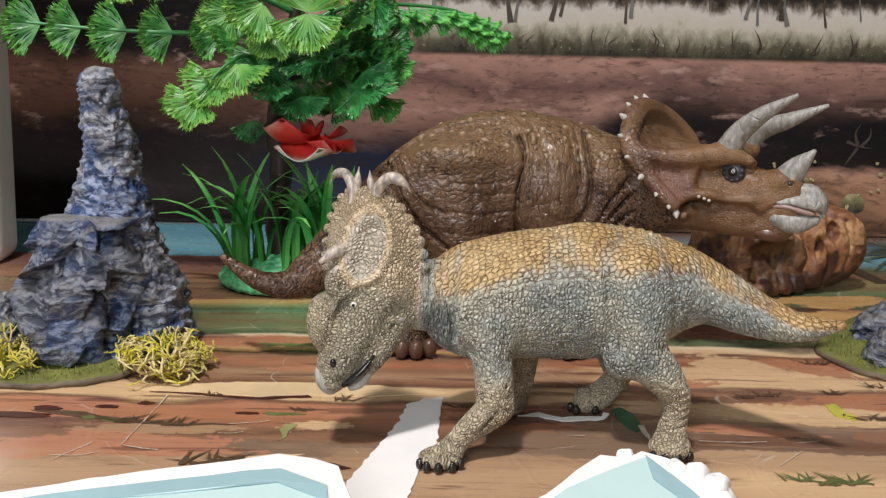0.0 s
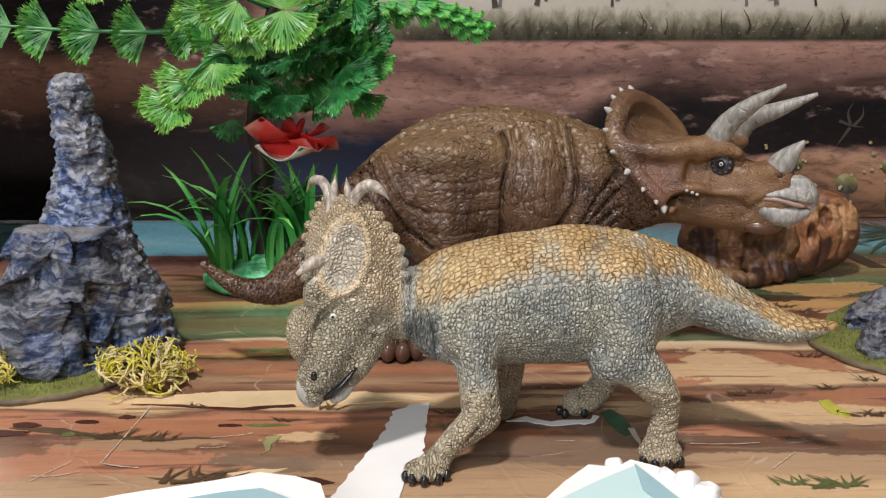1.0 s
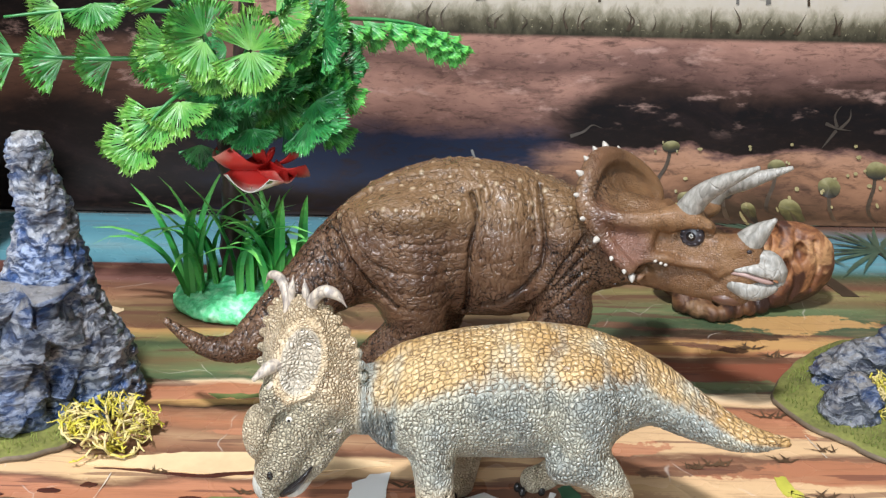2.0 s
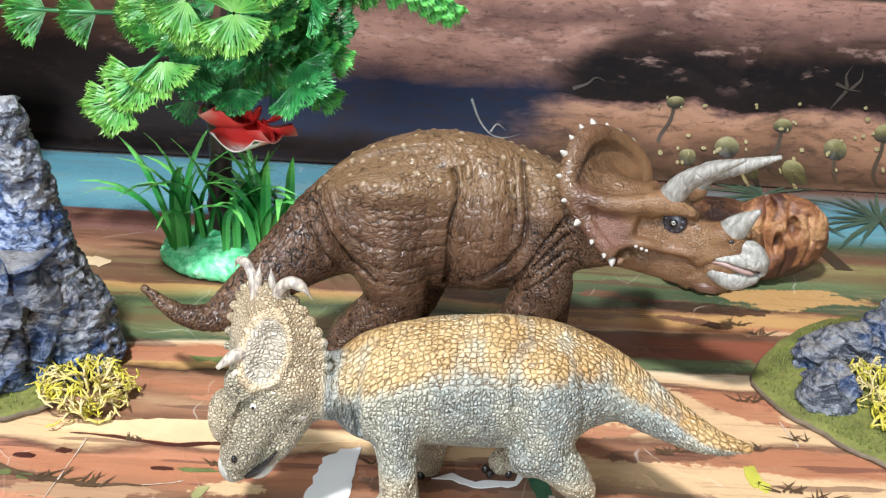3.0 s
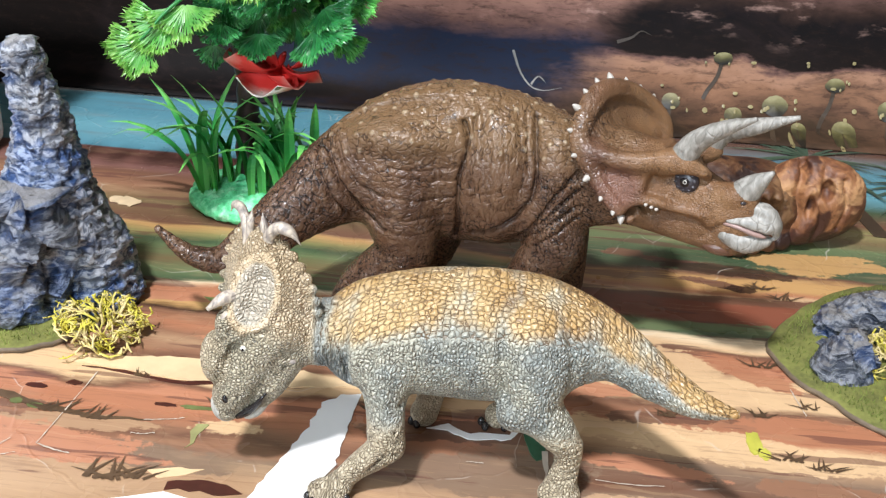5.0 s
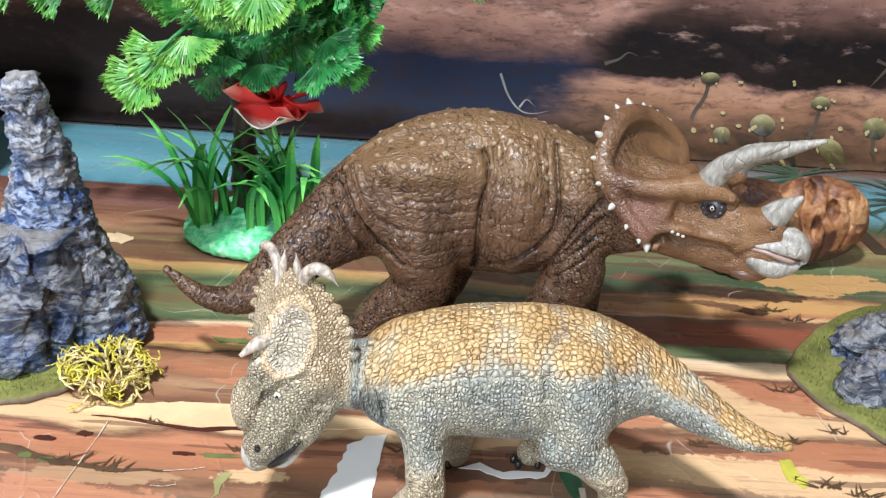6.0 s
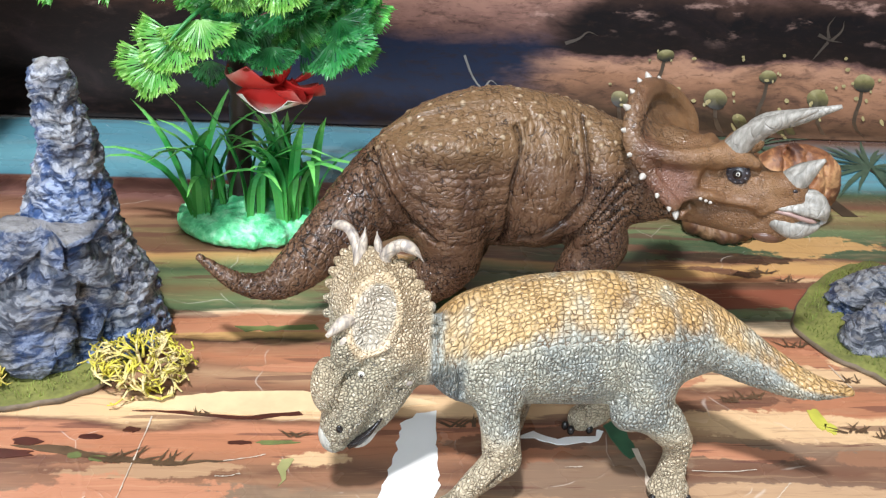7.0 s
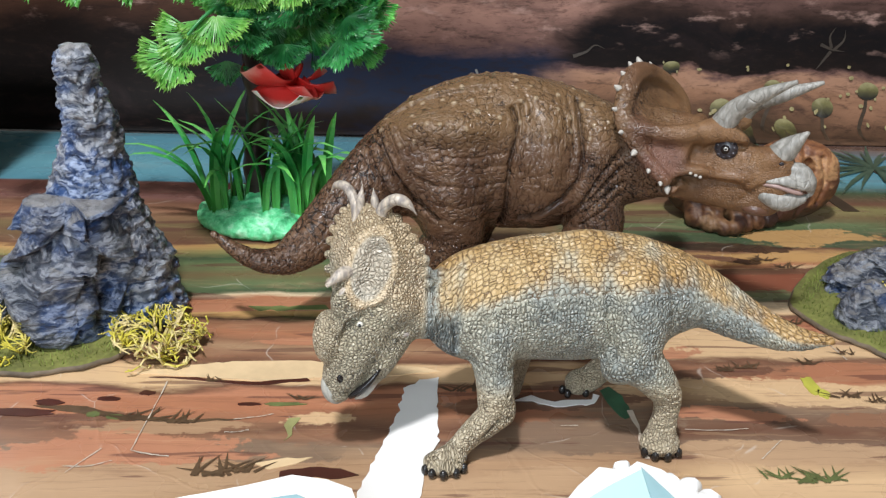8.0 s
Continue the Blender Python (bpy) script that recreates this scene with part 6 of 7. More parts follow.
    # folds at the knee, flank and neck, and the mouth
    for line, r, dp in [([(0.0050, 0.2690, 0.0560), (0.0052, 0.2670, 0.0460), (0.0060, 0.2690, 0.0350)], 0.0011, 0.0022), ([(0.0515, 0.2680, 0.0610), (0.0520, 0.2650, 0.0480), (0.0545, 0.2645, 0.0360), (0.0590, 0.2650, 0.0270)], 0.0013, 0.0015), ([(0.0710, 0.2680, 0.0580), (0.0735, 0.2670, 0.0440), (0.0725, 0.2660, 0.0330)], 0.0013, 0.0014),
                        ([(0.0100, 0.2660, 0.0330), (0.0170, 0.2635, 0.0310), (0.0270, 0.2650, 0.0300)], 0.0012, 0.0010), ([(0.0240, 0.2660, 0.0540), (0.0310, 0.2645, 0.0490), (0.0400, 0.2640, 0.0455)], 0.0007, 0.0006), ([(0.0270, 0.2665, 0.0560), (0.0275, 0.2650, 0.0450), (0.0280, 0.2650, 0.0340)], 0.0010, 0.0007), ([(0.0400, 0.2660, 0.0580), (0.0405, 0.2640, 0.0460), (0.0400, 0.2645, 0.0340)], 0.0010, 0.0006),
                        ([(0.0130, 0.2570, 0.0215), (0.0190, 0.2560, 0.0200), (0.0235, 0.2590, 0.0200)], 0.0007, 0.0008), ([(0.0125, 0.2565, 0.0185), (0.0180, 0.2555, 0.0165), (0.0230, 0.2575, 0.0165)], 0.0007, 0.0008), ([(0.0060, 0.2530, 0.0115), (0.0100, 0.2540, 0.0080)], 0.0007, 0.0007), ([(0.0085, 0.2545, 0.0130), (0.0125, 0.2550, 0.0095)], 0.0007, 0.0007),
                        ([(-0.0165, 0.2620, 0.0335), (-0.0200, 0.2608, 0.0285), (-0.0238, 0.2598, 0.0250), (-0.0285, 0.2590, 0.0238)], 0.0009, 0.0017), ([(-0.0125, 0.2640, 0.0405), (-0.0155, 0.2620, 0.0350), (-0.0172, 0.2615, 0.0295)], 0.0008, 0.0008), ([(-0.0105, 0.2640, 0.0405), (-0.0138, 0.2625, 0.0340), (-0.0160, 0.2625, 0.0285)], 0.0007, 0.0007),
                        ([(-0.0300, 0.2600, 0.0500), (-0.0285, 0.2590, 0.0410), (-0.0310, 0.2590, 0.0330)], 0.0008, 0.0010)]:
        c.groove(line, r, dp)
    for i in range(9):
        z = 0.0480 - 0.0018 * i
        c.groove([(-0.0365, 0.2590, z - 0.001), (-0.0387, 0.2650, z), (-0.0370, 0.2720, z - 0.001)], 0.00045, 0.0005)
    for i in range(9):
        z = 0.0245 - 0.0024 * i
        c.groove([(0.0675, 0.2610, z + 0.002), (0.0735, 0.2605, z), (0.0790, 0.2640, z + 0.001)], 0.0005, 0.0007)
    # skin that wraps the bent foreleg
    for i in range(10):
        s = i / 9
        p = np.array((0.0185 - 0.0135 * s, 0.2560 - 0.0055 * s, 0.0190 - 0.0135 * s))
        c.groove([p + (-0.0048, 0.0022, 0.0036 - 0.001 * s), p, p + (0.0042, 0.0025, -0.0034)], 0.0005, 0.0008)
    c.groove([(0.0225, 0.2590, 0.0125), (0.0165, 0.2560, 0.0100), (0.0110, 0.2540, 0.0062)], 0.0008, 0.0012)
    c.groove([(0.0215, 0.2600, 0.0230), (0.0180, 0.2570, 0.0150), (0.0125, 0.2545, 0.0085)], 0.0008, 0.0010)
    for i in range(5):
        x = -0.004 + 0.0022 * i
        c.groove([(x, 0.2690, 0.056), (x + 0.001, 0.2672, 0.046), (x + 0.003, 0.2690, 0.036)], 0.0006, 0.0008)
    c.lump((-0.0240, 0.2602, 0.0475), (0.0014, 0.0012, 0.0013), 0.0008, cut=True)
    c.lump((-0.0298, 0.2578, 0.0300), (0.0009, 0.0012, 0.0013), 0.0006, cut=True)
    v, f = c.skin()
    n = normals(v, f)
    q = ripple(v, 420, 0.0004)
    along = np.hypot(v[:, 1] - np.interp(v[:, 0], ridge[:, 0], ridge[:, 1]), v[:, 2] - np.interp(v[:, 0], ridge[:, 0], ridge[:, 2]))
    squares = scales(np.stack([v[:, 0] + 0.0002 * np.sin(along * 900), 0 * along, along], 1), (0.0027, 1.0, 0.0022), 0.4, 1, 0.2, True)[0]
    squares2, _ = scales(np.stack([v[:, 0] + 0.0002 * np.sin(along * 900), 0 * along, along], 1), (0.0019, 1.0, 0.0016), 0.5, 11, 0.22, True)
    squares = np.where(along < 0.0066, squares, squares2)
    cells_big, tone2 = scales(ripple(v, 300, 0.0008), (0.0014, 0.0015, 0.0015), 0.95, 2, 0.22)
    cells_small = scales(q, 0.00112, 0.9, 3, 0.3)[0]
    comb, _ = scales(q * (1, 0, 1), (0.0015, 1.0, 0.0012), 0.6, 4, 0.3, True)
    drape, _ = scales(ripple(v, 260, 0.0005), (0.0011, 0.0022, 0.0042), 0.9, 5)
    seam, _ = scales(ripple(v, 120, 0.0014), (0.0065, 0.0075, 0.0120), 0.95, 6)
    tail = np.stack([v[:, 0] * 0.85 - v[:, 2] * 0.5, v[:, 1], v[:, 2] * 0.85 + v[:, 0] * 0.5], 1)
    rings, _ = scales(tail, (0.0012, 0.0030, 0.0024), 0.8, 7)
    top = np.interp(v[:, 0], ridge[:, 0], ridge[:, 2])
    back = step_up(v[:, 2] - top, np.interp(v[:, 0], (0.055, 0.080, 0.100, 0.118), (-0.0170, -0.0120, -0.0080, -0.0040)), np.interp(v[:, 0], (0.055, 0.080, 0.118), (-0.004, -0.0025, -0.0010))) * step_up(v[:, 0], -0.008, 0.003)
    head = step_up(-v[:, 0], 0.003, 0.006)
    legs = step_up(0.029 - v[:, 2], 0, 0.008) * (1 - head)
    neck = step_up(v[:, 0], -0.006, -0.003) * step_up(0.008 - v[:, 0], 0, 0.003) * (1 - back)
    lower = step_up(v[:, 0], 0.076, 0.084) * (1 - back)
    h = (0.6 + 0.4 * cells_big) * (0.5 + 0.5 * step_up(seam, 0.0, 0.12))
    flat = v[:, [0, 2]] - (-0.0208, 0.0645)
    oval = np.hypot(flat @ cross / 0.0056, flat @ lean / 0.0094)
    dish = step_up(1.08 - oval, 0, 0.15) * (v[:, 1] < 0.276)
    crest = step_up(1.45 - oval, 0, 0.2) * (v[:, 1] < 0.276) * (1 - dish)
    for w, other in ((step_up(back, 0.3, 0.7), 0.6 + 0.4 * squares), (legs, 0.75 + 0.25 * cells_small), (neck, 0.5 + 0.5 * drape), (lower, 0.6 + 0.4 * rings), (head, 0.65 + 0.35 * cells_small), (head * dish, 0.65 + 0.35 * comb), (head * crest, 0.8 + 0.2 * cells_small)):
        h = h * (1 - w) + other * w
    h = np.minimum(h, np.clip(1 - (0.45 + 0.75 * np.maximum(legs, head)) * c.creased, 0, 1))
    v = v + n * ((0.00010 + 0.00008 * step_up(back, 0.3, 0.7) + 0.00022 * np.maximum(np.maximum(neck, lower), head * dish)) * (h - 0.7) - 0.00025 * (1 - step_up(seam, 0.0, 0.12)) * (1 - head) * (1 - legs))[:, None]
    heap = Heap()
    heap.put((list(v), [tuple(q) for q in f]), 0)
    for pts, r in (([(-0.0252, 0.2760, 0.0735), (-0.0260, 0.2785, 0.0795), (-0.0284, 0.2825, 0.0827), (-0.0318, 0.2865, 0.0818), (-0.0338, 0.2885, 0.0782)], 0.0016), ([(-0.0180, 0.2740, 0.0745), (-0.0178, 0.2735, 0.0798), (-0.0142, 0.2715, 0.0838), (-0.0104, 0.2705, 0.0828), (-0.0077, 0.2695, 0.0798)], 0.0019),
                   ([(-0.0246, 0.2760, 0.0735), (-0.0244, 0.2765, 0.0800), (-0.0238, 0.2780, 0.0858)], 0.0014), ([(-0.0192, 0.2752, 0.0740), (-0.0200, 0.2760, 0.0800), (-0.0206, 0.2772, 0.0850)], 0.0013)):
        k = 24
        rad = r * np.array([1.0 - 0.12 * s - 0.80 * step_up(np.array(s), 0.62, 1.0) for s in np.linspace(0, 1, k)])
        heap.put(tube(glide(pts, k), rad, 12), 1)
    heap.put(tube(glide([(-0.0262, 0.2675, 0.0625), (-0.0298, 0.2640, 0.0628), (-0.0340, 0.2615, 0.0602)], 14), glide([(0.0021, 0), (0.0019, 0), (0.0006, 0)], 14)[:, 0], 12), 1)
    heap.put(tube(glide([(-0.0265, 0.2660, 0.0575), (-0.0285, 0.2635, 0.0578), (-0.0308, 0.2620, 0.0560)], 10), [0.0016, 0.0016, 0.0016, 0.0015, 0.0015, 0.0014, 0.0012, 0.001, 0.0008, 0.0004], 10), 1)
    heap.put(spike((-0.0130, 0.2660, 0.0422), (-0.0090, 0.2645, 0.0422), 0.0018), 1)
    # beak above and below, mouth, eye
    bv, bf = ball((-0.0318, 0.2638, 0.0238), (0.0042, 0.0044, 0.0056), nu=22, nv=16)
    heap.put(([np.array((p[0] - 0.10 * (p[2] - 0.0238), p[1], p[2])) for p in bv], bf), 2)
    heap.put(tube(glide([(-0.0195, 0.2660, 0.0285), (-0.0225, 0.2645, 0.0232), (-0.0256, 0.2632, 0.0200)], 10), [0.0030, 0.0030, 0.0029, 0.0028, 0.0027, 0.0026, 0.0024, 0.002, 0.0015, 0.0006], 12), 2)
    heap.put(tube(glide([(-0.0178, 0.2614, 0.0318), (-0.0222, 0.2606, 0.0262), (-0.0272, 0.2604, 0.0222)], 8), [0.0003, 0.0006, 0.0009, 0.0011, 0.0013, 0.0013, 0.0011, 0.0007], 8), 4)
    y = near_side(v, -0.0240, 0.0475)
    heap.put(ball((-0.0240, y + 0.0003, 0.0475), (0.0010, 0.0008, 0.0009), nu=16, nv=10), 5)
    heap.put(ball((-0.0241, y - 0.0003, 0.0475), (0.0005, 0.0005, 0.0005), nu=12, nv=8), 4)
    heap.put(ball((-0.0298, near_side(v, -0.0298, 0.0300) + 0.0003, 0.0300), (0.0011, 0.0007, 0.0016)), 4)
    for x, y in [(-0.0035, 0.2510), (-0.0015, 0.2490), (0.0020, 0.2482), (0.0060, 0.2492), (0.0085, 0.2515), (0.0675, 0.2595), (0.0705, 0.2575), (0.0745, 0.2572), (0.0785, 0.2592), (0.0465, 0.2950), (0.0480, 0.2925), (0.0545, 0.2930), (0.0230, 0.2915), (0.0250, 0.2900)]:
        heap.put(ball((x, y, 0.0020), (0.0013, 0.0013, 0.0018)), 3)
    ob = build("pachyrhinosaurus_figure", heap.v, heap.f, [PACHY_SKIN, PACHY_HORN, BEAK, BLACK_CLAW, EYE_DARK, EYE_PALE], heap.s, at=(0.04, 0.28, 0.0))
    cream = head * step_up(v[:, 2] + 0.6 * (v[:, 0] + 0.015), 0.048, 0.058)
    cream = np.maximum(cream, 0.5 * around(v, (-0.0345, 0.2655, 0.041), (0.009, 0.012, 0.013)))
    ochre_rim = head * crest
    cream = np.maximum(np.maximum(cream, crest) * (1 - 0.35 * dish), 0.35 * legs)
    paint_layer(ob, np.stack([np.maximum(back, 0.36 * ochre_rim), cream, np.maximum(head, legs)], 1))
    paint_layer(ob, np.stack([h, tone2, np.maximum(np.maximum(neck * 0.8, 0.06 * dish), 0.15 * head * step_up(0.056 - v[:, 2] - 0.6 * (v[:, 0] + 0.015), 0, 0.012) * step_up(v[:, 0], -0.030, -0.022))], 1), "hide")
    paint_layer(ob, np.stack([v[:, 0], along, 0 * along], 1), "rows")
    paint_layer(ob, np.stack([neck, lower, head * dish], 1), "zones")
    return tagged(ob, "grey-blue toy pachyrhinosaurus figure with ochre back and curled frill horns", "toy dinosaur")


triceratops()
pachyrhinosaurus()


# ---- scenery pieces ----
def lofted(cx, cy, levels, sides, rough, scale, seed, strata=0.0, square=0.0, facet=0.0, grid=75.0):
    """A rocky column: levels are (z, dx, dy, rx, ry); ridges, layers and split facets are pressed into its side."""
    lv = np.array(levels, float)
    zs = np.linspace(lv[0, 0], lv[-1, 0], 120)
    verts, faces = [], []
    off = Vector((seed * 3.1, seed * 1.7, 0))
    for z in zs:
        dx, dy, rx, ry = (float(np.interp(z, lv[:, 0], lv[:, k])) for k in (1, 2, 3, 4))
        for i in range(sides):
            a = 2 * math.pi * i / sides
            ca, sa = math.cos(a), math.sin(a)
            q = (abs(ca) ** (2 + square) + abs(sa) ** (2 + square)) ** (-1 / (2 + square))
            p = Vector((cx + dx + rx * q * ca, cy + dy + ry * q * sa, z))
            big = noise.noise(p * scale + off)
            mid = 1 - 2 * abs(noise.noise(p * scale * 2.6 + off))
            lay = 0.7 * noise.noise(Vector((p.x * 60, p.y * 60, z * 420 + seed + 120 * p.x))) + 0.6 * noise.noise(Vector((p.x * 110, p.y * 110, z * 800)))
            chunk = 1 - 2 * abs(noise.noise(Vector((p.x * 130, p.y * 130, z * 210 + 60 * p.x)) + off))
            k = rough * (0.7 * big + 0.40 * mid + 0.25 * chunk) + strata * lay
            if facet:
                at = Vector((p.x * grid, p.y * grid, z * grid * 1.2)) + off
                _, cores = noise.voronoi(at, distance_metric="DISTANCE")
                tilt = noise.cell_vector(cores[0] * 7.3) - Vector((0.5, 0.5, 0.5))
                k += facet * ((at - cores[0]).dot(tilt) * 1.6 + 0.9 * (noise.cell(cores[0] * 5.1) - 0.5))
            verts.append((p.x + k * ca, p.y + k * sa, z + 0.3 * rough * mid * (0.02 < z)))
    n = len(zs)
    for j in range(n - 1):
        for i in range(sides):
            k = (i + 1) % sides
            faces.append((j * sides + i, j * sides + k, (j + 1) * sides + k, (j + 1) * sides + i))
    c = np.mean(verts[(n - 1) * sides:], axis=0)
    for s, drop in ((0.6, 0.0006), (0.25, 0.0010)):
        for i in range(sides):
            p = np.array(verts[(n - 1) * sides + i])
            q = c + (p - c) * s
            verts.append((q[0], q[1], q[2] + drop + 0.0006 * noise.noise(Vector(q) * 300)))
    for r in range(2):
        b0 = (n - 1 + r) * sides
        for i in range(sides):
            k = (i + 1) % sides
            faces.append((b0 + i, b0 + k, b0 + sides + k, b0 + sides + i))
    faces.append(tuple(range((n + 1) * sides, (n + 2) * sides)))
    faces.append(tuple(range(sides - 1, -1, -1)))
    return verts, faces


def card_base(parent, cx, cy, rx, ry, seed, label, power=2.0):
    """A thin card with a wavy torn edge, covered in green scatter."""
    n, verts = 80, []
    for ring, z in ((1.0, 0.0003), (1.004, 0.0014), (0.990, 0.0024), (0.6, 0.0034), (0.2, 0.0036)):
        for i in range(n):
            a = 2 * math.pi * i / n
            w = 1 + 0.035 * noise.noise(Vector((6 * math.cos(a) + seed, 6 * math.sin(a), 0)))
            lift = 0.0007 * noise.noise(Vector((14 * math.cos(a), 14 * math.sin(a), seed))) if ring > 0.9 else 0
            w *= (abs(math.cos(a)) ** power + abs(math.sin(a)) ** power) ** (-1 / power)
            verts.append((cx + rx * ring * w * math.cos(a), cy + ry * ring * w * math.sin(a), max(0.0002, z + lift)))
    faces = [(r * n + i, r * n + (i + 1) % n, (r + 1) * n + (i + 1) % n, (r + 1) * n + i) for r in range(4) for i in range(n)]
    faces += [tuple(range(4 * n, 5 * n)), tuple(range(n - 1, -1, -1))]
    slots = [1] * (2 * n) + [0] * (2 * n) + [0, 1]
    return build("base", verts, faces, [TURF, CARD], slots, parent=parent, label=label)


def turf(parent, cx, cy, rx, ry, count, seed, power=2.0, name="turf"):
    """Short scattered grass fibres."""
    rng = random.Random(seed)
    verts, faces = [], []
    for _ in range(count):
        a, s = rng.uniform(0, 2 * math.pi), math.sqrt(rng.random()) * 0.97
        s *= (abs(math.cos(a)) ** power + abs(math.sin(a)) ** power) ** (-1 / power)
        x, y = cx + rx * s * math.cos(a), cy + ry * s * math.sin(a)
        h, b, w = rng.uniform(0.0008, 0.0024), rng.uniform(0, 6.28), 0.00022
        tx, ty = x + rng.uniform(-0.0014, 0.0014), y + rng.uniform(-0.0014, 0.0014)
        k = len(verts)
        verts += [(x - w * math.cos(b), y - w * math.sin(b), 0.0026), (x + w * math.cos(b), y + w * math.sin(b), 0.0026), (tx, ty, 0.0030 + h)]
        faces.append((k, k + 1, k + 2))
    ob = build(name, verts, faces, BLADE, smooth=False, parent=parent, label="short green scatter fibres")
    return tagged(ob, kind="stuff")


def lichen(parent, cx, cy, rx, ry, rz, count, seed):
    """A springy clump of dyed lichen: flat stalks that fork again and again towards short blunt tips."""
    rng = random.Random(seed)
    heap = Heap()

    def grow(p, d, ln, r, depth):
        pts = [np.array(p, float)]
        for i in range(3):
            d = unit(d + np.array([rng.uniform(-0.16, 0.16) for _ in range(3)]))
            q = pts[-1] + d * ln / 3
            q[2] = max(q[2], 0.0010)
            pts.append(q)
        heap.put(tube(pts, [r * (1.15, 0.85, 0.8, 0.95)[i] for i in range(4)], 5, True, 0.7), 0)
        end = pts[-1]
        out = ((end[0] - cx) / rx) ** 2 + ((end[1] - cy) / ry) ** 2 + (end[2] / rz) ** 2
        if depth:
            for _ in range(3 if rng.random() < 0.35 else 2):
                side = np.array([rng.uniform(-1, 1) for _ in range(3)])
                pull = unit(np.array((cx, cy, rz * 0.3)) - end) * (0.9 if out > 1.0 else 0.0)
                grow(end, d * 0.9 + side * 0.62 + pull, ln * rng.uniform(0.62, 0.88), r * 0.80, depth - 1)

    for _ in range(count):
        a, s = rng.uniform(0, 6.283), rng.random() ** 0.6 * 0.75
        p = (cx + rx * s * math.cos(a), cy + ry * s * math.sin(a), 0.001 + rz * rng.uniform(0, 0.35) * (1 - s))
        grow(p, np.array((math.cos(a) * 0.9, math.sin(a) * 0.9 - 0.2, rng.uniform(0.1, 1.3))), 0.0050 * rng.uniform(0.7, 1.25), 0.00068 * rng.uniform(0.75, 1.25), 3)
    return build("lichen", heap.v, heap.f, TWIG, parent=parent, label="yellow-green tangle of branching lichen")


def rock_outcrop():
    t = thing("rock_outcrop", (-0.135, 0.34, 0.0), "dark blue-grey model rock spire with yellow lichen on turfed base", "model rock", "scenery bases")
    card_base(t, -0.1430, 0.346, 0.0450, 0.0420, 2.0, "mossy card base with a torn wavy edge")
    turf(t, -0.1430, 0.346, 0.0435, 0.0405, 2600, 7)
    v, f = lofted(-0.1225, 0.3490, [(0.002, 0.001, 0.002, 0.0275, 0.023), (0.010, 0.001, 0.002, 0.0265, 0.022), (0.027, 0.0005, 0.001, 0.0245, 0.020), (0.036, 0, 0, 0.0200, 0.018), (0.052, -0.0005, -0.001, 0.0155, 0.0145), (0.065, 0.001, -0.002, 0.0120, 0.0115), (0.078, 0.0020, -0.003, 0.0088, 0.0088), (0.092, 0.0010, -0.004, 0.0074, 0.0074), (0.101, 0.0002, -0.005, 0.0066, 0.0062), (0.105, 0.0, -0.0055, 0.0052, 0.005), (0.1068, 0.0, -0.0055, 0.003, 0.003)], 150, 0.0020, 75, 4.0, 0.0011, 0.0, 0.0010, 260.0)
    build("rock_spire", v, f, ROCK, parent=t, label="tall layered stone spire")
    v, f = lofted(-0.1305, 0.3310, [(0.002, 0.001, 0.000, 0.0115, 0.0095), (0.006, 0.001, -0.001, 0.0135, 0.0115), (0.016, 0.000, -0.0015, 0.0165, 0.0130), (0.028, -0.0010, -0.0010, 0.0200, 0.0140), (0.0295, -0.0010, -0.0005, 0.0196, 0.0132), (0.040, 0.0005, 0.001, 0.0165, 0.0118), (0.050, 0.0010, 0.002, 0.0145, 0.0105), (0.0545, 0.0012, 0.003, 0.0140, 0.0098)], 170, 0.0007, 85, 9.0, 0.0003, 0.9, 0.0085, 62.0)
    build("rock_block", v, f, DARK_ROCK, parent=t, label="flat-topped angular stone block")
    v, f = lofted(-0.170, 0.343, [(0.002, 0, 0, 0.013, 0.012), (0.012, 0, 0, 0.012, 0.011), (0.020, 0.001, 0, 0.007, 0.006), (0.0225, 0.001, 0, 0.003, 0.003)], 60, 0.002, 110, 12.0, 0.0003, 1.0)
    build("small_rock", v, f, ROCK, parent=t)
    lichen(t, -0.0985, 0.3245, 0.0150, 0.0130, 0.0165, 46, 5)
    lichen(t, -0.1530, 0.3200, 0.0100, 0.0120, 0.0170, 26, 6)
    return t


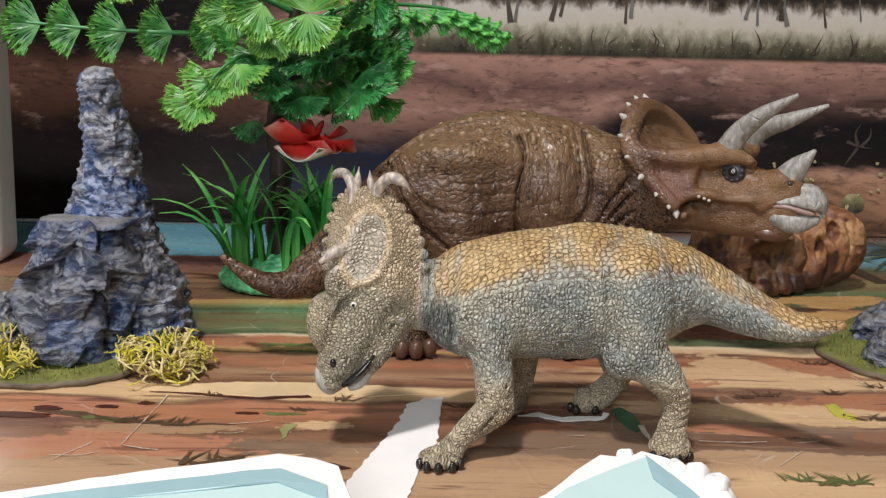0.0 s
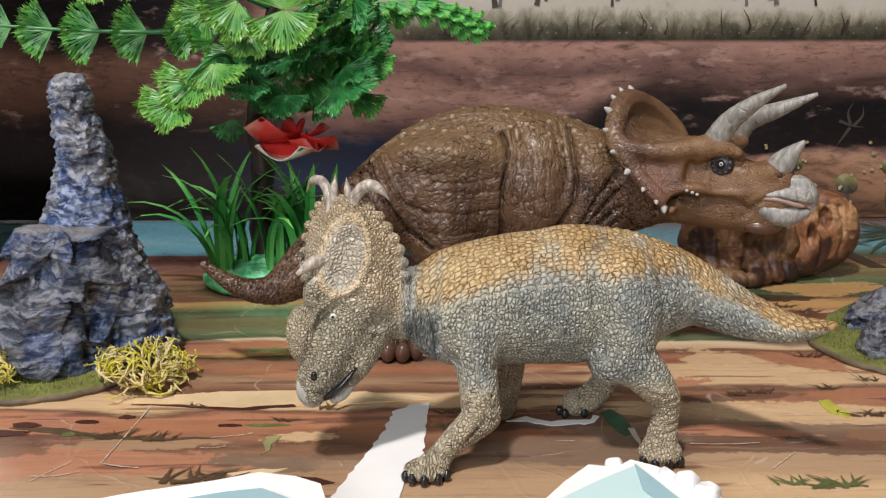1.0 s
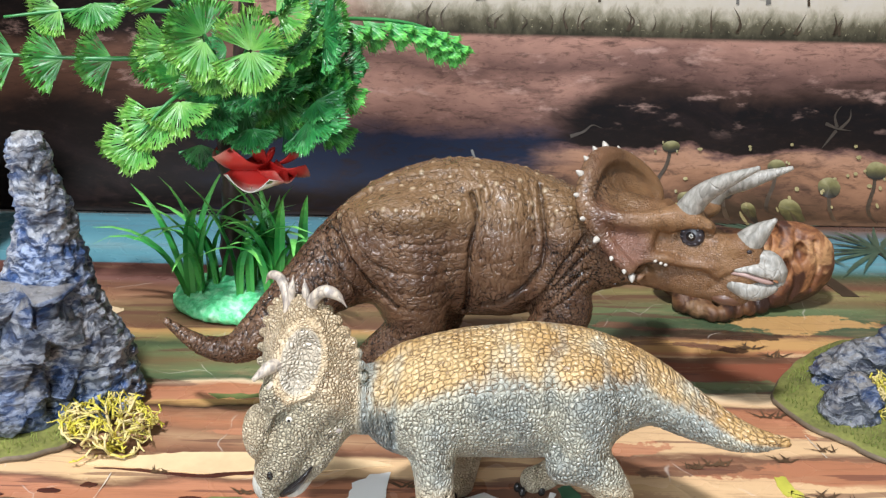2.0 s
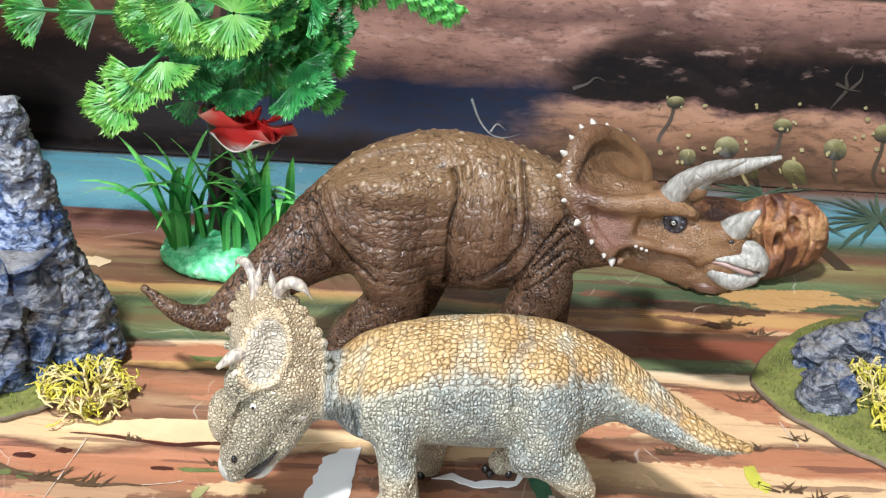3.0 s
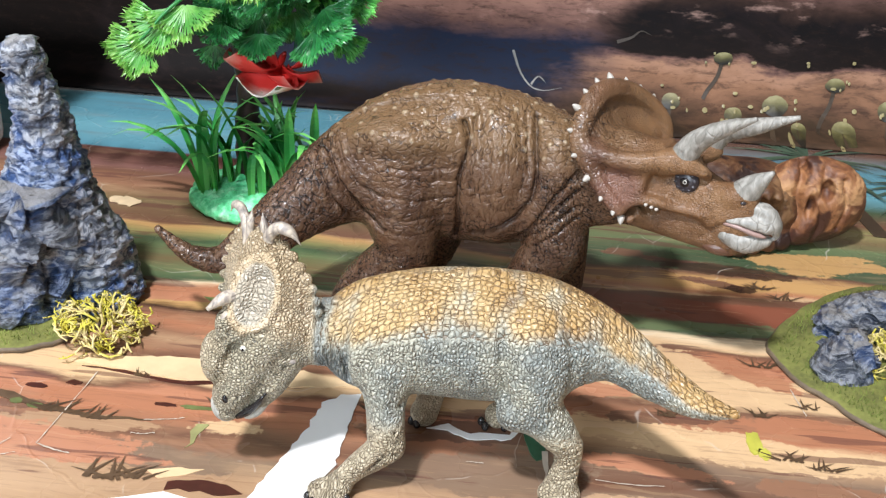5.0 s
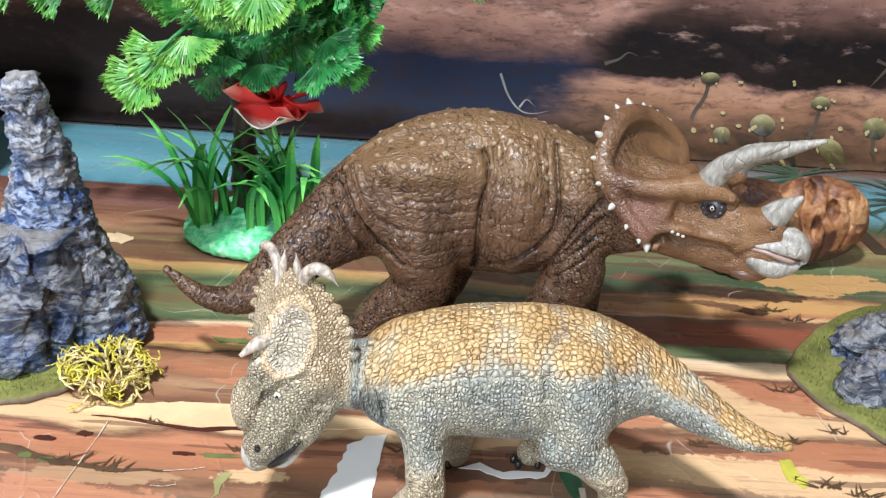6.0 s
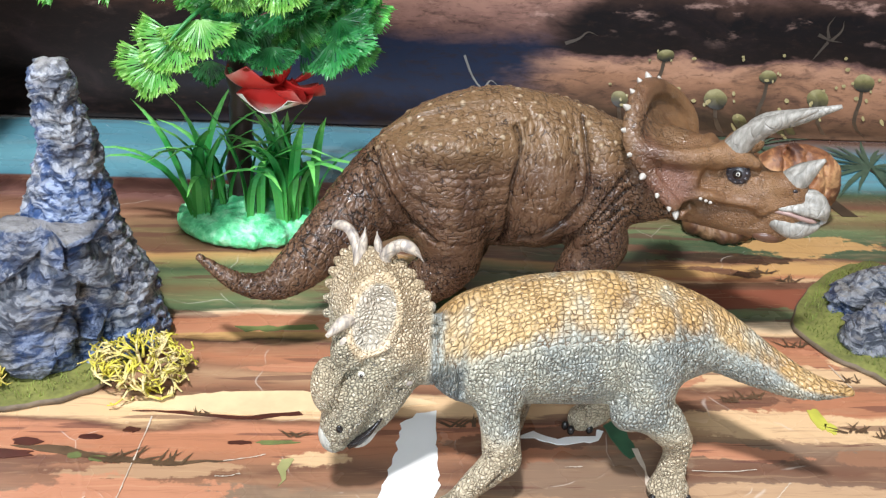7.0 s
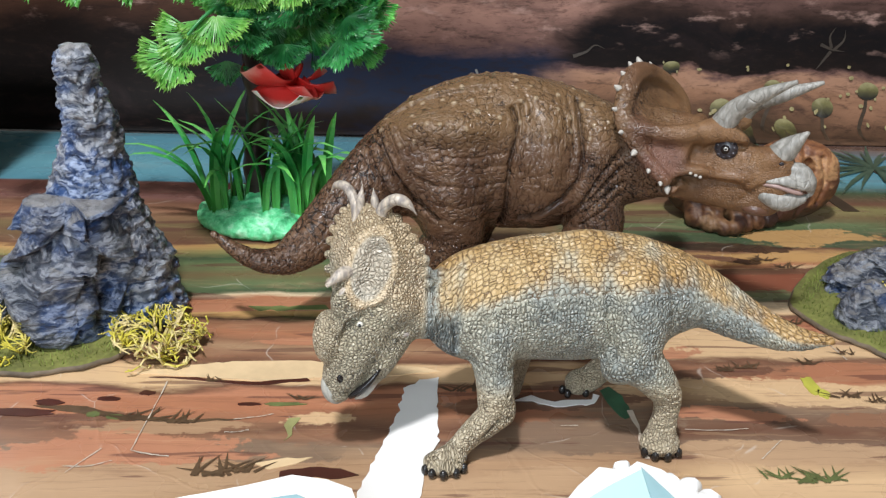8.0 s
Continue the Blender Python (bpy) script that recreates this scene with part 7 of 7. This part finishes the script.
def rock_islet():
    t = thing("rock_islet", (0.205, 0.36, 0.0), "low grey model rocks with yellow lichen on a grassy card base", "model rock", "scenery bases")
    card_base(t, 0.2070, 0.3560, 0.0550, 0.0560, 5.0, "grassy card base with a torn wavy edge", 1.4)
    turf(t, 0.2070, 0.3560, 0.0530, 0.0540, 4200, 8, 1.4)
    for cx, cy, lv, sd in [(0.1775, 0.3450, [(0.002, 0.001, 0, 0.0115, 0.0100), (0.008, 0.001, 0, 0.0110, 0.0095), (0.013, 0.002, 0.001, 0.0085, 0.0070), (0.0170, 0.002, 0.002, 0.0055, 0.0045), (0.0185, 0.002, 0.002, 0.003, 0.003)], 15.0),
                           (0.1880, 0.3720, [(0.002, 0, 0, 0.0160, 0.0110), (0.010, 0.001, 0, 0.0130, 0.0100), (0.016, 0.005, 0, 0.0090, 0.0080), (0.021, 0.007, 0, 0.0040, 0.0040)], 18.0),
                           (0.2130, 0.3740, [(0.002, 0, 0, 0.0190, 0.0150), (0.015, 0, 0, 0.0170, 0.0130), (0.030, 0.003, 0, 0.0120, 0.0100), (0.042, 0.005, 0, 0.0070, 0.0060), (0.046, 0.005, 0, 0.003, 0.003)], 22.0)]:
        v, f = lofted(cx, cy, lv, 100, 0.0014, 100, sd, 0.0004, 0.8, 0.0024, 110.0)
        # the shade on these rocks is put into the darker stone colour
        build("rock", v, f, DARK_ROCK, parent=t)
    lichen(t, 0.1985, 0.3490, 0.0135, 0.0130, 0.0200, 40, 15)
    lichen(t, 0.2000, 0.3300, 0.0100, 0.0080, 0.0080, 20, 16)
    return t


def fan_leaf(r, spread, ribs, seed, cup=0.16, open_share=0.95):
    """A moulded fan leaf in its own plane: x along the stem, z its face: a pleated plate with a torn,
    toothed rim and narrow slits between the ribs. Returns verts, faces and uv (how far out)."""
    rng = random.Random(seed)
    radii = (0.04, 0.18, 0.32, 0.46, 0.58, 0.70, 0.80, 0.92, 1.0)
    cols = 6 * ribs
    verts, faces, uv = [], [], []
    lobes = [rng.uniform(0.90, 1.04) for _ in range(ribs // 3 + 3)]
    for j in range(cols + 1):
        a = spread * (j / cols - 0.5)
        long = lobes[j // 18] * (rng.uniform(0.82, 0.94) if j % 2 else rng.uniform(0.96, 1.08))
        for i, rad in enumerate(radii):
            q = rad * r * (long if i == len(radii) - 1 else lobes[j // 18])
            jog = (rng.uniform(-0.60, 0.60) if i > 1 else 0.0) * spread / cols
            lift = 0.00016 * math.cos(2 * math.pi * j / 6) * rad + (0.0016 * math.sin(3.1 * a + seed) + 0.0013 * math.sin(9.3 * a + 2 * seed)) * rad * rad + (rng.uniform(-0.0007, 0.0007) if rad > 0.75 else 0.0)
            verts.append((q * math.cos(a + jog), q * math.sin(a + jog), cup * rad * rad * r + lift))
            uv.append((rad + rng.uniform(-0.06, 0.06), 0.5))
    n = len(radii)
    for j in range(cols):
        start = rng.choice((2, 3, 4, 5)) if j % 3 == 2 and rng.random() < open_share else 9
        stop = start + rng.choice((1, 2, 2))
        for i in range(n - 1):
            if start <= i < stop or (i == n - 2 and rng.random() < 0.25):
                continue
            k = j * n + i
            faces.append((k, k + 1, k + 1 + n, k + n))
    return verts, faces, uv


def grass_blade(ln, w, curl):
    """A tapering plastic blade that bends over: folded along its middle."""
    verts, faces, uv = [], [], []
    for i in range(9):
        s = i / 8
        a = curl * s * s
        y, z = ln * s * math.sin(a) * 0.8, ln * s * math.cos(a * 0.8)
        ww = w * (0.75 + 0.5 * s - 0.25 * s * s) * (1 - s ** 4) + 0.00008
        for x, o in ((-ww, 0.2 * ww), (0.0, -0.2 * ww), (ww, 0.2 * ww)):
            verts.append((x, y + o, z))
            uv.append((s, 0.5))
        if i:
            k = 3 * i
            faces += [(k - 3, k - 2, k + 1, k), (k - 2, k - 1, k + 2, k + 1)]
    return verts, faces, uv


def leaf_mesh(name, made, mat):
    v, f, uv = made
    me = bpy.data.meshes.new(name)
    me.from_pydata([tuple(p) for p in v], [], f)
    me.materials.append(mat)
    layer = me.uv_layers.new(name="UVMap")
    loops = np.zeros(len(me.loops), np.int32)
    me.loops.foreach_get("vertex_index", loops)
    layer.data.foreach_set("uv", np.asarray(uv, np.float32)[loops].ravel())
    me.update()
    return me


def set_leaf(name, me, parent, at, stem, face, size=1.0):
    """Puts a leaf at a place in the world, its stem direction and face given."""
    x = unit(stem)
    z = np.asarray(face, float)
    z = unit(z - (z @ x) * x)
    y = np.cross(z, x)
    m = Matrix(((x[0], y[0], z[0]), (x[1], y[1], z[1]), (x[2], y[2], z[2]))).to_4x4()
    ob = new(name, me)
    ob.parent = parent
    ob.matrix_basis = Matrix.Translation(Vector(at) - Vector(parent.location)) @ m @ Matrix.Scale(size, 4)
    return ob


def plastic_plant():
    at = Vector((-0.075, 0.443, 0.0))
    t = thing("plastic_plant", at, "green plastic aquarium plant with fan leaves, grass and red flower", "plastic plant")
    # lumpy resin foot
    c = Clay((-0.114, 0.402, -0.001), (-0.028, 0.482, 0.026), 0.0008)
    rng = random.Random(4)
    c.lump((-0.0710, 0.4410, 0.0035), (0.0320, 0.0270, 0.0080), 0.004)
    for _ in range(150):
        a, s = rng.uniform(0, 6.283), rng.uniform(0.1, 0.99)
        c.lump((-0.0710 + 0.0305 * s * math.cos(a), 0.4410 + 0.0255 * s * math.sin(a), 0.0040 + 0.0075 * (1 - s)), rng.uniform(0.0022, 0.0042), 0.0009)
    c.d = np.maximum(c.d, (0.0002 - c.ax[2])[None, None, :].astype(np.float32))
    v, f = c.skin()
    v = v + normals(v, f) * np.array([0.0007 * noise.noise(Vector(p) * 380) for p in v])[:, None]
    build("foot", v, f, RESIN, parent=t, label="lumpy bright green resin foot")
    pts = glide([(-0.0740, 0.4460, 0.008), (-0.0755, 0.4455, 0.030), (-0.0735, 0.4440, 0.055), (-0.0750, 0.4430, 0.078), (-0.0680, 0.4420, 0.105), (-0.0620, 0.4400, 0.145)], 26)
    v, f = tube(pts, [0.0066 - 0.0036 * i / 25 + 0.0006 * math.sin(2.1 * i) for i in range(26)], 14)
    build("trunk", v, f, TRUNK, parent=t, label="dark knobbly trunk")
    branches = [[(-0.0745, 0.443, 0.080), (-0.078, 0.430, 0.095), (-0.080, 0.410, 0.108), (-0.0870, 0.396, 0.106), (-0.098, 0.388, 0.094)], [(-0.0700, 0.442, 0.100), (-0.062, 0.420, 0.118), (-0.056, 0.402, 0.128)], [(-0.0680, 0.442, 0.108), (-0.085, 0.432, 0.116), (-0.12, 0.425, 0.1165), (-0.155, 0.421, 0.118), (-0.19, 0.418, 0.121)],
                [(-0.0640, 0.441, 0.118), (-0.045, 0.448, 0.128), (-0.022, 0.456, 0.130), (0.004, 0.461, 0.128), (0.020, 0.464, 0.122)], [(-0.0700, 0.442, 0.095), (-0.052, 0.448, 0.100), (-0.040, 0.452, 0.098)], [(-0.0640, 0.441, 0.125), (-0.09, 0.425, 0.136), (-0.125, 0.412, 0.138), (-0.15, 0.405, 0.136)], [(-0.0620, 0.440, 0.140), (-0.050, 0.420, 0.150), (-0.03, 0.405, 0.152)], [(-0.0640, 0.441, 0.112), (-0.050, 0.436, 0.112), (-0.036, 0.430, 0.109), (-0.026, 0.426, 0.106)], [(-0.0680, 0.442, 0.100), (-0.052, 0.436, 0.100), (-0.038, 0.430, 0.096), (-0.030, 0.426, 0.091)]]
    for b in branches:
        q = glide(b, 18)
        v, f = tube(q, [0.0014 - 0.0009 * i / 17 for i in range(18)], 8)
        build("branch", v, f, LEAF_DARK, parent=t)
    lights = [leaf_mesh("leaf_light", fan_leaf(0.0150, 2.7, 15, 60 + i), LEAF_LIGHT) for i in range(3)]
    darks = [leaf_mesh("leaf_dark", fan_leaf(0.0150, 2.6, 14, 70 + i), LEAF_DARK) for i in range(3)]
    mids = [leaf_mesh("leaf_mid", fan_leaf(0.0150, 2.7, 14, 75 + i), LEAF_MID) for i in range(2)]
    cones = [leaf_mesh("leaf_small", fan_leaf(0.0150, 1.0, 6, 80 + i, 0.5), GRASS_GREEN) for i in range(2)]
    # big pale fans that face the front
    fans = [((-0.0976, 0.3926, 0.0922), (-0.55, -0.40, -0.55), (-0.04, -0.69, 0.72), 1.27), ((-0.0900, 0.3960, 0.1000), (-0.55, -0.3, -0.5), (-0.1, -0.72, 0.68), 1.32), ((-0.0830, 0.3990, 0.1060), (0.1, -0.55, -0.65), (0.0, -0.75, 0.62), 1.25), ((-0.0830, 0.4040, 0.1150), (-0.5, 0.0, 0.3), (-0.1, -0.75, 0.62), 1.10),
            ((-0.0540, 0.3950, 0.1270), (0.1, -0.2, -1), (0.1, -0.85, 0.5), 1.30), ((-0.0540, 0.3950, 0.1270), (0.1, 0.1, 1), (0.1, -0.85, 0.5), 1.30), ((-0.0720, 0.3980, 0.1300), (-0.5, -0.2, -0.6), (-0.1, -0.9, 0.4), 1.30), ((-0.0720, 0.3980, 0.1320), (-0.4, 0, 0.8), (-0.1, -0.9, 0.4), 1.25), ((-0.0860, 0.4050, 0.1260), (-0.8, -0.1, -0.3), (-0.2, -0.9, 0.35), 1.15),
            ((-0.0450, 0.4030, 0.1400), (0.8, 0, 0.2), (0.2, -0.8, 0.55), 1.2), ((-0.1300, 0.4100, 0.1390), (-0.7, -0.1, -0.4), (0, -0.9, 0.4), 1.0), ((-0.1180, 0.4130, 0.1410), (0.2, -0.2, -0.8), (0, -0.9, 0.4), 1.0), ((-0.0700, 0.4080, 0.1180), (0.0, -0.4, -0.8), (0, -0.9, 0.25), 1.05), ((-0.0640, 0.3990, 0.1450), (0.2, 0, 1), (0, -0.8, 0.5), 1.3), ((-0.0860, 0.4030, 0.1450), (-0.6, 0, 0.7), (0, -0.8, 0.5), 1.25)]
    for i, (p, stem, face, s) in enumerate(fans):
        lean = np.array([rng.uniform(-0.35, 0.35) for _ in range(3)]) * (i > 2)
        set_leaf("leaf", lights[i % 3] if i % 4 != 3 else mids[0], t, p, stem, face + lean, 0.86 * s)
    # darker fans behind and below
    for i in range(44):
        a = rng.uniform(0, 6.283)
        p = (-0.0510 + 0.030 * math.cos(a) * rng.random() ** 0.5, 0.428 + 0.022 * rng.uniform(-1, 1), 0.1060 + 0.015 * math.sin(a) + (0.018 if i % 3 == 0 else 0))
        out = np.array(p) - (-0.062, 0.440, 0.112)
        set_leaf("leaf", darks[i % 3] if i % 4 else mids[i % 2], t, p, out + (0, -0.004, -0.012), (rng.uniform(-0.4, 0.4), -0.75, rng.uniform(0.2, 0.8)), rng.uniform(0.8, 1.15))
    # a chain of fans that open along the left branch, drooping sprays on the others
    wide = [leaf_mesh("leaf_wide", fan_leaf(0.0175, 2.3, 11, 90 + i, 0.15), LEAF_MID) for i in range(2)]
    q = glide(branches[2], 60)
    for i, j in enumerate((20, 28, 36, 44, 51, 58)):
        d = unit(q[min(j + 1, 59)] - q[j - 1])
        set_leaf("leaf", wide[i % 2], t, q[j], d + (0, 0, -0.10), (-0.15 + 0.3 * (i % 2), -0.9, 0.25), 0.86 + 0.05 * (i % 3) + 0.02 * i)
    for b, n in ((branches[3], 9), (branches[4], 4), (branches[7], 5), (branches[8], 5)):
        q = glide(b, 60)
        for i in range(n):
            j = int(59 - (i + 0.2) * 44 / n)
            d = unit(q[min(j + 1, 59)] - q[j - 1])
            for k, w in enumerate((-1, 1)):
                stem = np.array((0.55 * d[0] + rng.uniform(-0.2, 0.2), -0.25 * w, -0.8 if b is branches[3] else (-0.45 if w < 0 else 0.25)))
                set_leaf("leaf", cones[k], t, q[j], stem + 0.3 * d, (0.4 * w, -0.75, 0.45), 1.05 if w < 0 else 0.9)
    set_leaf("leaf", darks[0], t, (-0.0850, 0.4350, 0.0780), (0.1, -0.2, -1), (-0.4, -0.8, 0.2), 0.75)
    set_leaf("leaf", darks[1], t, (-0.0480, 0.4340, 0.0900), (1, -0.1, -0.25), (0.2, -0.7, 0.6), 1.2)
    set_leaf("leaf", darks[2], t, (-0.0420, 0.4360, 0.1050), (1, -0.1, 0.1), (0.2, -0.7, 0.6), 1.15)
    # grass: three tufts of blades
    blades = [leaf_mesh("blade", grass_blade(0.058, 0.0025, 0.35), GRASS_GREEN), leaf_mesh("blade", grass_blade(0.056, 0.0026, 0.70), GRASS_GREEN), leaf_mesh("blade", grass_blade(0.052, 0.0022, 1.05), GRASS_GREEN)]

    def plant_blade(me, x, y, turn, tilt, size=1.0):
        ob = new("blade", me)
        ob.parent = t
        ob.matrix_basis = Matrix.Translation(Vector((x, y, 0.008)) - at) @ Matrix.Rotation(turn, 4, "Z") @ Matrix.Rotation(tilt, 4, "X") @ Matrix.Scale(size, 4)

    for cx, cy, n, lean in ((-0.0900, 0.4330, 8, 0.0), (-0.0830, 0.4390, 8, 0.0), (-0.0680, 0.4300, 8, 0.0), (-0.0530, 0.4280, 15, -0.5), (-0.0590, 0.4430, 9, -0.3), (-0.0460, 0.4380, 9, -0.8)):
        for i in range(n):
            turn = math.pi + lean + rng.uniform(-1.7, 1.7) if i % 4 else rng.uniform(0, 6.28)
            plant_blade(blades[i % 3], cx + rng.uniform(-0.004, 0.004), cy + rng.uniform(-0.003, 0.003), turn, rng.uniform(-0.16, 0.08), rng.uniform(0.72, 1.08))
    plant_blade(blades[0], -0.0950, 0.4360, 1.15, -0.26, 0.95)
    plant_blade(blades[2], -0.0950, 0.4320, 1.45, -0.30, 0.95)
    plant_blade(blades[1], -0.0930, 0.4300, 1.75, -0.30, 0.95)
    # the flower
    hub = np.array((-0.0565, 0.4340, 0.0690))
    q = glide([(-0.0720, 0.442, 0.074), (-0.064, 0.438, 0.066), tuple(hub)], 8)
    v, f = tube(q, [0.0011] * 8, 8)
    build("flower_stem", v, f, LEAF_DARK, parent=t)
    for tip, w, sag in (((-0.0770, 0.4230, 0.0770), 0.0125, 0.0040), ((-0.0620, 0.4165, 0.0635), 0.0150, 0.0035), ((-0.0375, 0.4360, 0.0650), 0.0105, 0.0020), ((-0.0420, 0.4370, 0.0745), 0.0050, 0.0015), ((-0.0610, 0.4290, 0.0800), 0.0040, 0.0010), ((-0.0455, 0.4200, 0.0670), 0.0090, 0.0020)):
        tip = np.array(tip)
        d = tip - hub
        side = unit(np.cross(d, (0.1, 0.35, 1.0)))
        nrm = unit(np.cross(side, d))
        verts, faces, uv = [], [], []
        for layer in (0, 1):
            for i in range(9):
                s = i / 8
                width = w * math.sin(math.pi * (0.08 + 0.74 * s)) ** 0.7
                for j in range(9):
                    e = j / 4 - 1
                    p = hub + d * (s * (1 - 0.16 * e * e * s)) + side * width * e + nrm * (-sag * math.sin(math.pi * s) + 0.30 * w * e * e + 0.0006 * math.sin(3 * e + 5 * s) - 0.0005 * layer)
                    verts.append(tuple(p))
                    uv.append(((1.0 if w > 0.014 else 0.60) * s * (1 - 0.22 * abs(e) ** 3), 0.5))
        for layer in (0, 1):
            o = 81 * layer
            for i in range(8):
                for j in range(8):
                    k = o + 9 * i + j
                    quad = (k, k + 1, k + 10, k + 9)
                    faces.append(quad if layer == 0 else quad[::-1])
        rimline = [9 * i for i in range(9)] + [72 + j for j in range(1, 9)] + [9 * i + 8 for i in range(7, -1, -1)] + list(range(7, 0, -1))
        for a, b in zip(rimline, rimline[1:] + rimline[:1]):
            faces.append((a, b, b + 81, a + 81))
        build("petal", verts, faces, PETAL, parent=t, uv=uv, label="red petal with a white edge" if w > 0.014 else "")
    v, f = tube(glide([tuple(hub), (-0.0545, 0.4310, 0.0745), (-0.0520, 0.4290, 0.0790)], 8), [0.0012, 0.0013, 0.0015, 0.0016, 0.0016, 0.0015, 0.0012, 0.0006], 8)
    build("pistil", v, f, PETAL, parent=t, uv=[(0.2, 0.5)] * len(v))
    return t


def driftwood():
    """A gnarled root with a hollow, a ruffled foot and a round ear."""
    t = thing("driftwood", (0.168, 0.448, 0.0), "gnarled orange-brown piece of driftwood with dark cracks", "driftwood")
    c = Clay((0.112, 0.404, -0.001), (0.224, 0.488, 0.054), 0.0008)
    c.lump((0.1540, 0.4540, 0.0165), (0.0320, 0.0200, 0.0200), 0.006)
    c.lump((0.1380, 0.4500, 0.0280), (0.0140, 0.0120, 0.0100), 0.005)
    c.lump((0.1570, 0.4360, 0.0250), (0.0120, 0.0090, 0.0085), 0.004)
    c.lump((0.1600, 0.4290, 0.0200), (0.0160, 0.0085, 0.0080), 0.003, cut=True)
    c.limb([(0.1340, 0.4400, 0.0050, 0.0048), (0.1420, 0.4330, 0.0045, 0.0045), (0.1500, 0.4300, 0.0038, 0.0042), (0.1600, 0.4350, 0.0045, 0.0044), (0.1720, 0.4400, 0.0040, 0.0042)], 0.006)
    for i in range(9):
        x = 0.130 + 0.0065 * i
        c.groove([(x, 0.4300, 0.0010), (x + 0.003 * math.sin(2.0 * i), 0.4310, 0.0120), (x - 0.002 * math.cos(i), 0.4350, 0.0300)], 0.0014, 0.0010, 0.452)
    finish_wood(c, "root", SHADED_WOOD, t, "reddish root with a ruffled foot, shade in its dark colour")
    # the round ear, hollowed on its face
    c = Clay((0.148, 0.424, -0.001), (0.216, 0.478, 0.052), 0.0008)
    c.lump((0.1830, 0.4500, 0.0215), (0.0245, 0.0125, 0.0210), 0.003)
    c.lump((0.1770, 0.4460, 0.0120), (0.0110, 0.0100, 0.0110), 0.004)
    c.groove([(0.1760, 0.4400, 0.0380), (0.1735, 0.4350, 0.0290), (0.1760, 0.4350, 0.0180), (0.1720, 0.4330, 0.0080)], 0.0022, 0.0030, 0.452)
    c.groove([(0.1845, 0.4380, 0.0390), (0.1830, 0.4370, 0.0280), (0.1860, 0.4380, 0.0150), (0.1840, 0.4380, 0.0050)], 0.0012, 0.0010, 0.452)
    c.groove([(0.1930, 0.4380, 0.0350), (0.1960, 0.4370, 0.0240), (0.1940, 0.4380, 0.0130)], 0.0011, 0.0013, 0.452)
    c.lump((0.1865, 0.4390, 0.0310), (0.0030, 0.0060, 0.0050), 0.0012, cut=True)
    c.lump((0.1800, 0.4370, 0.0230), (0.0022, 0.0050, 0.0060), 0.0012, cut=True)
    finish_wood(c, "ear", WOOD, t, "paler round lobe with dark hollows")
    return t


def finish_wood(c, name, mat, parent, label):
    v, f = c.skin()
    k = np.array([noise.noise(Vector(p) * 70) + 0.6 * noise.noise(Vector(p) * 170) + 0.25 * noise.noise(Vector(p) * 420) for p in v])
    v += np.stack([0.0005 * k, -0.0010 * k, 0.0006 * k], 1)
    v[:, 2] = np.maximum(v[:, 2], 0.0003)
    return build(name, v, f, mat, parent=parent, label=label)


def white_box():
    """A standing white plastic box with rounded corners."""
    bm = bmesh.new()
    bmesh.ops.create_cube(bm, size=1.0)
    bmesh.ops.scale(bm, vec=(0.11, 0.030, 0.22), verts=bm.verts)
    bmesh.ops.bevel(bm, geom=list(bm.edges), offset=0.009, segments=5, profile=0.5, affect="EDGES")
    me = bpy.data.meshes.new("white_box")
    bm.to_mesh(me)
    bm.free()
    me.materials.append(PLASTIC)
    me.polygons.foreach_set("use_smooth", np.full(len(me.polygons), True))
    ob = new("white_box", me)
    ob.matrix_world = pose(-0.2655, 0.470, 0.1102, 0, 2.0, 0)
    return tagged(ob, "white plastic box with rounded corners standing on the mat", "plastic box")


rock_outcrop()
rock_islet()
plastic_plant()
driftwood()
white_box()
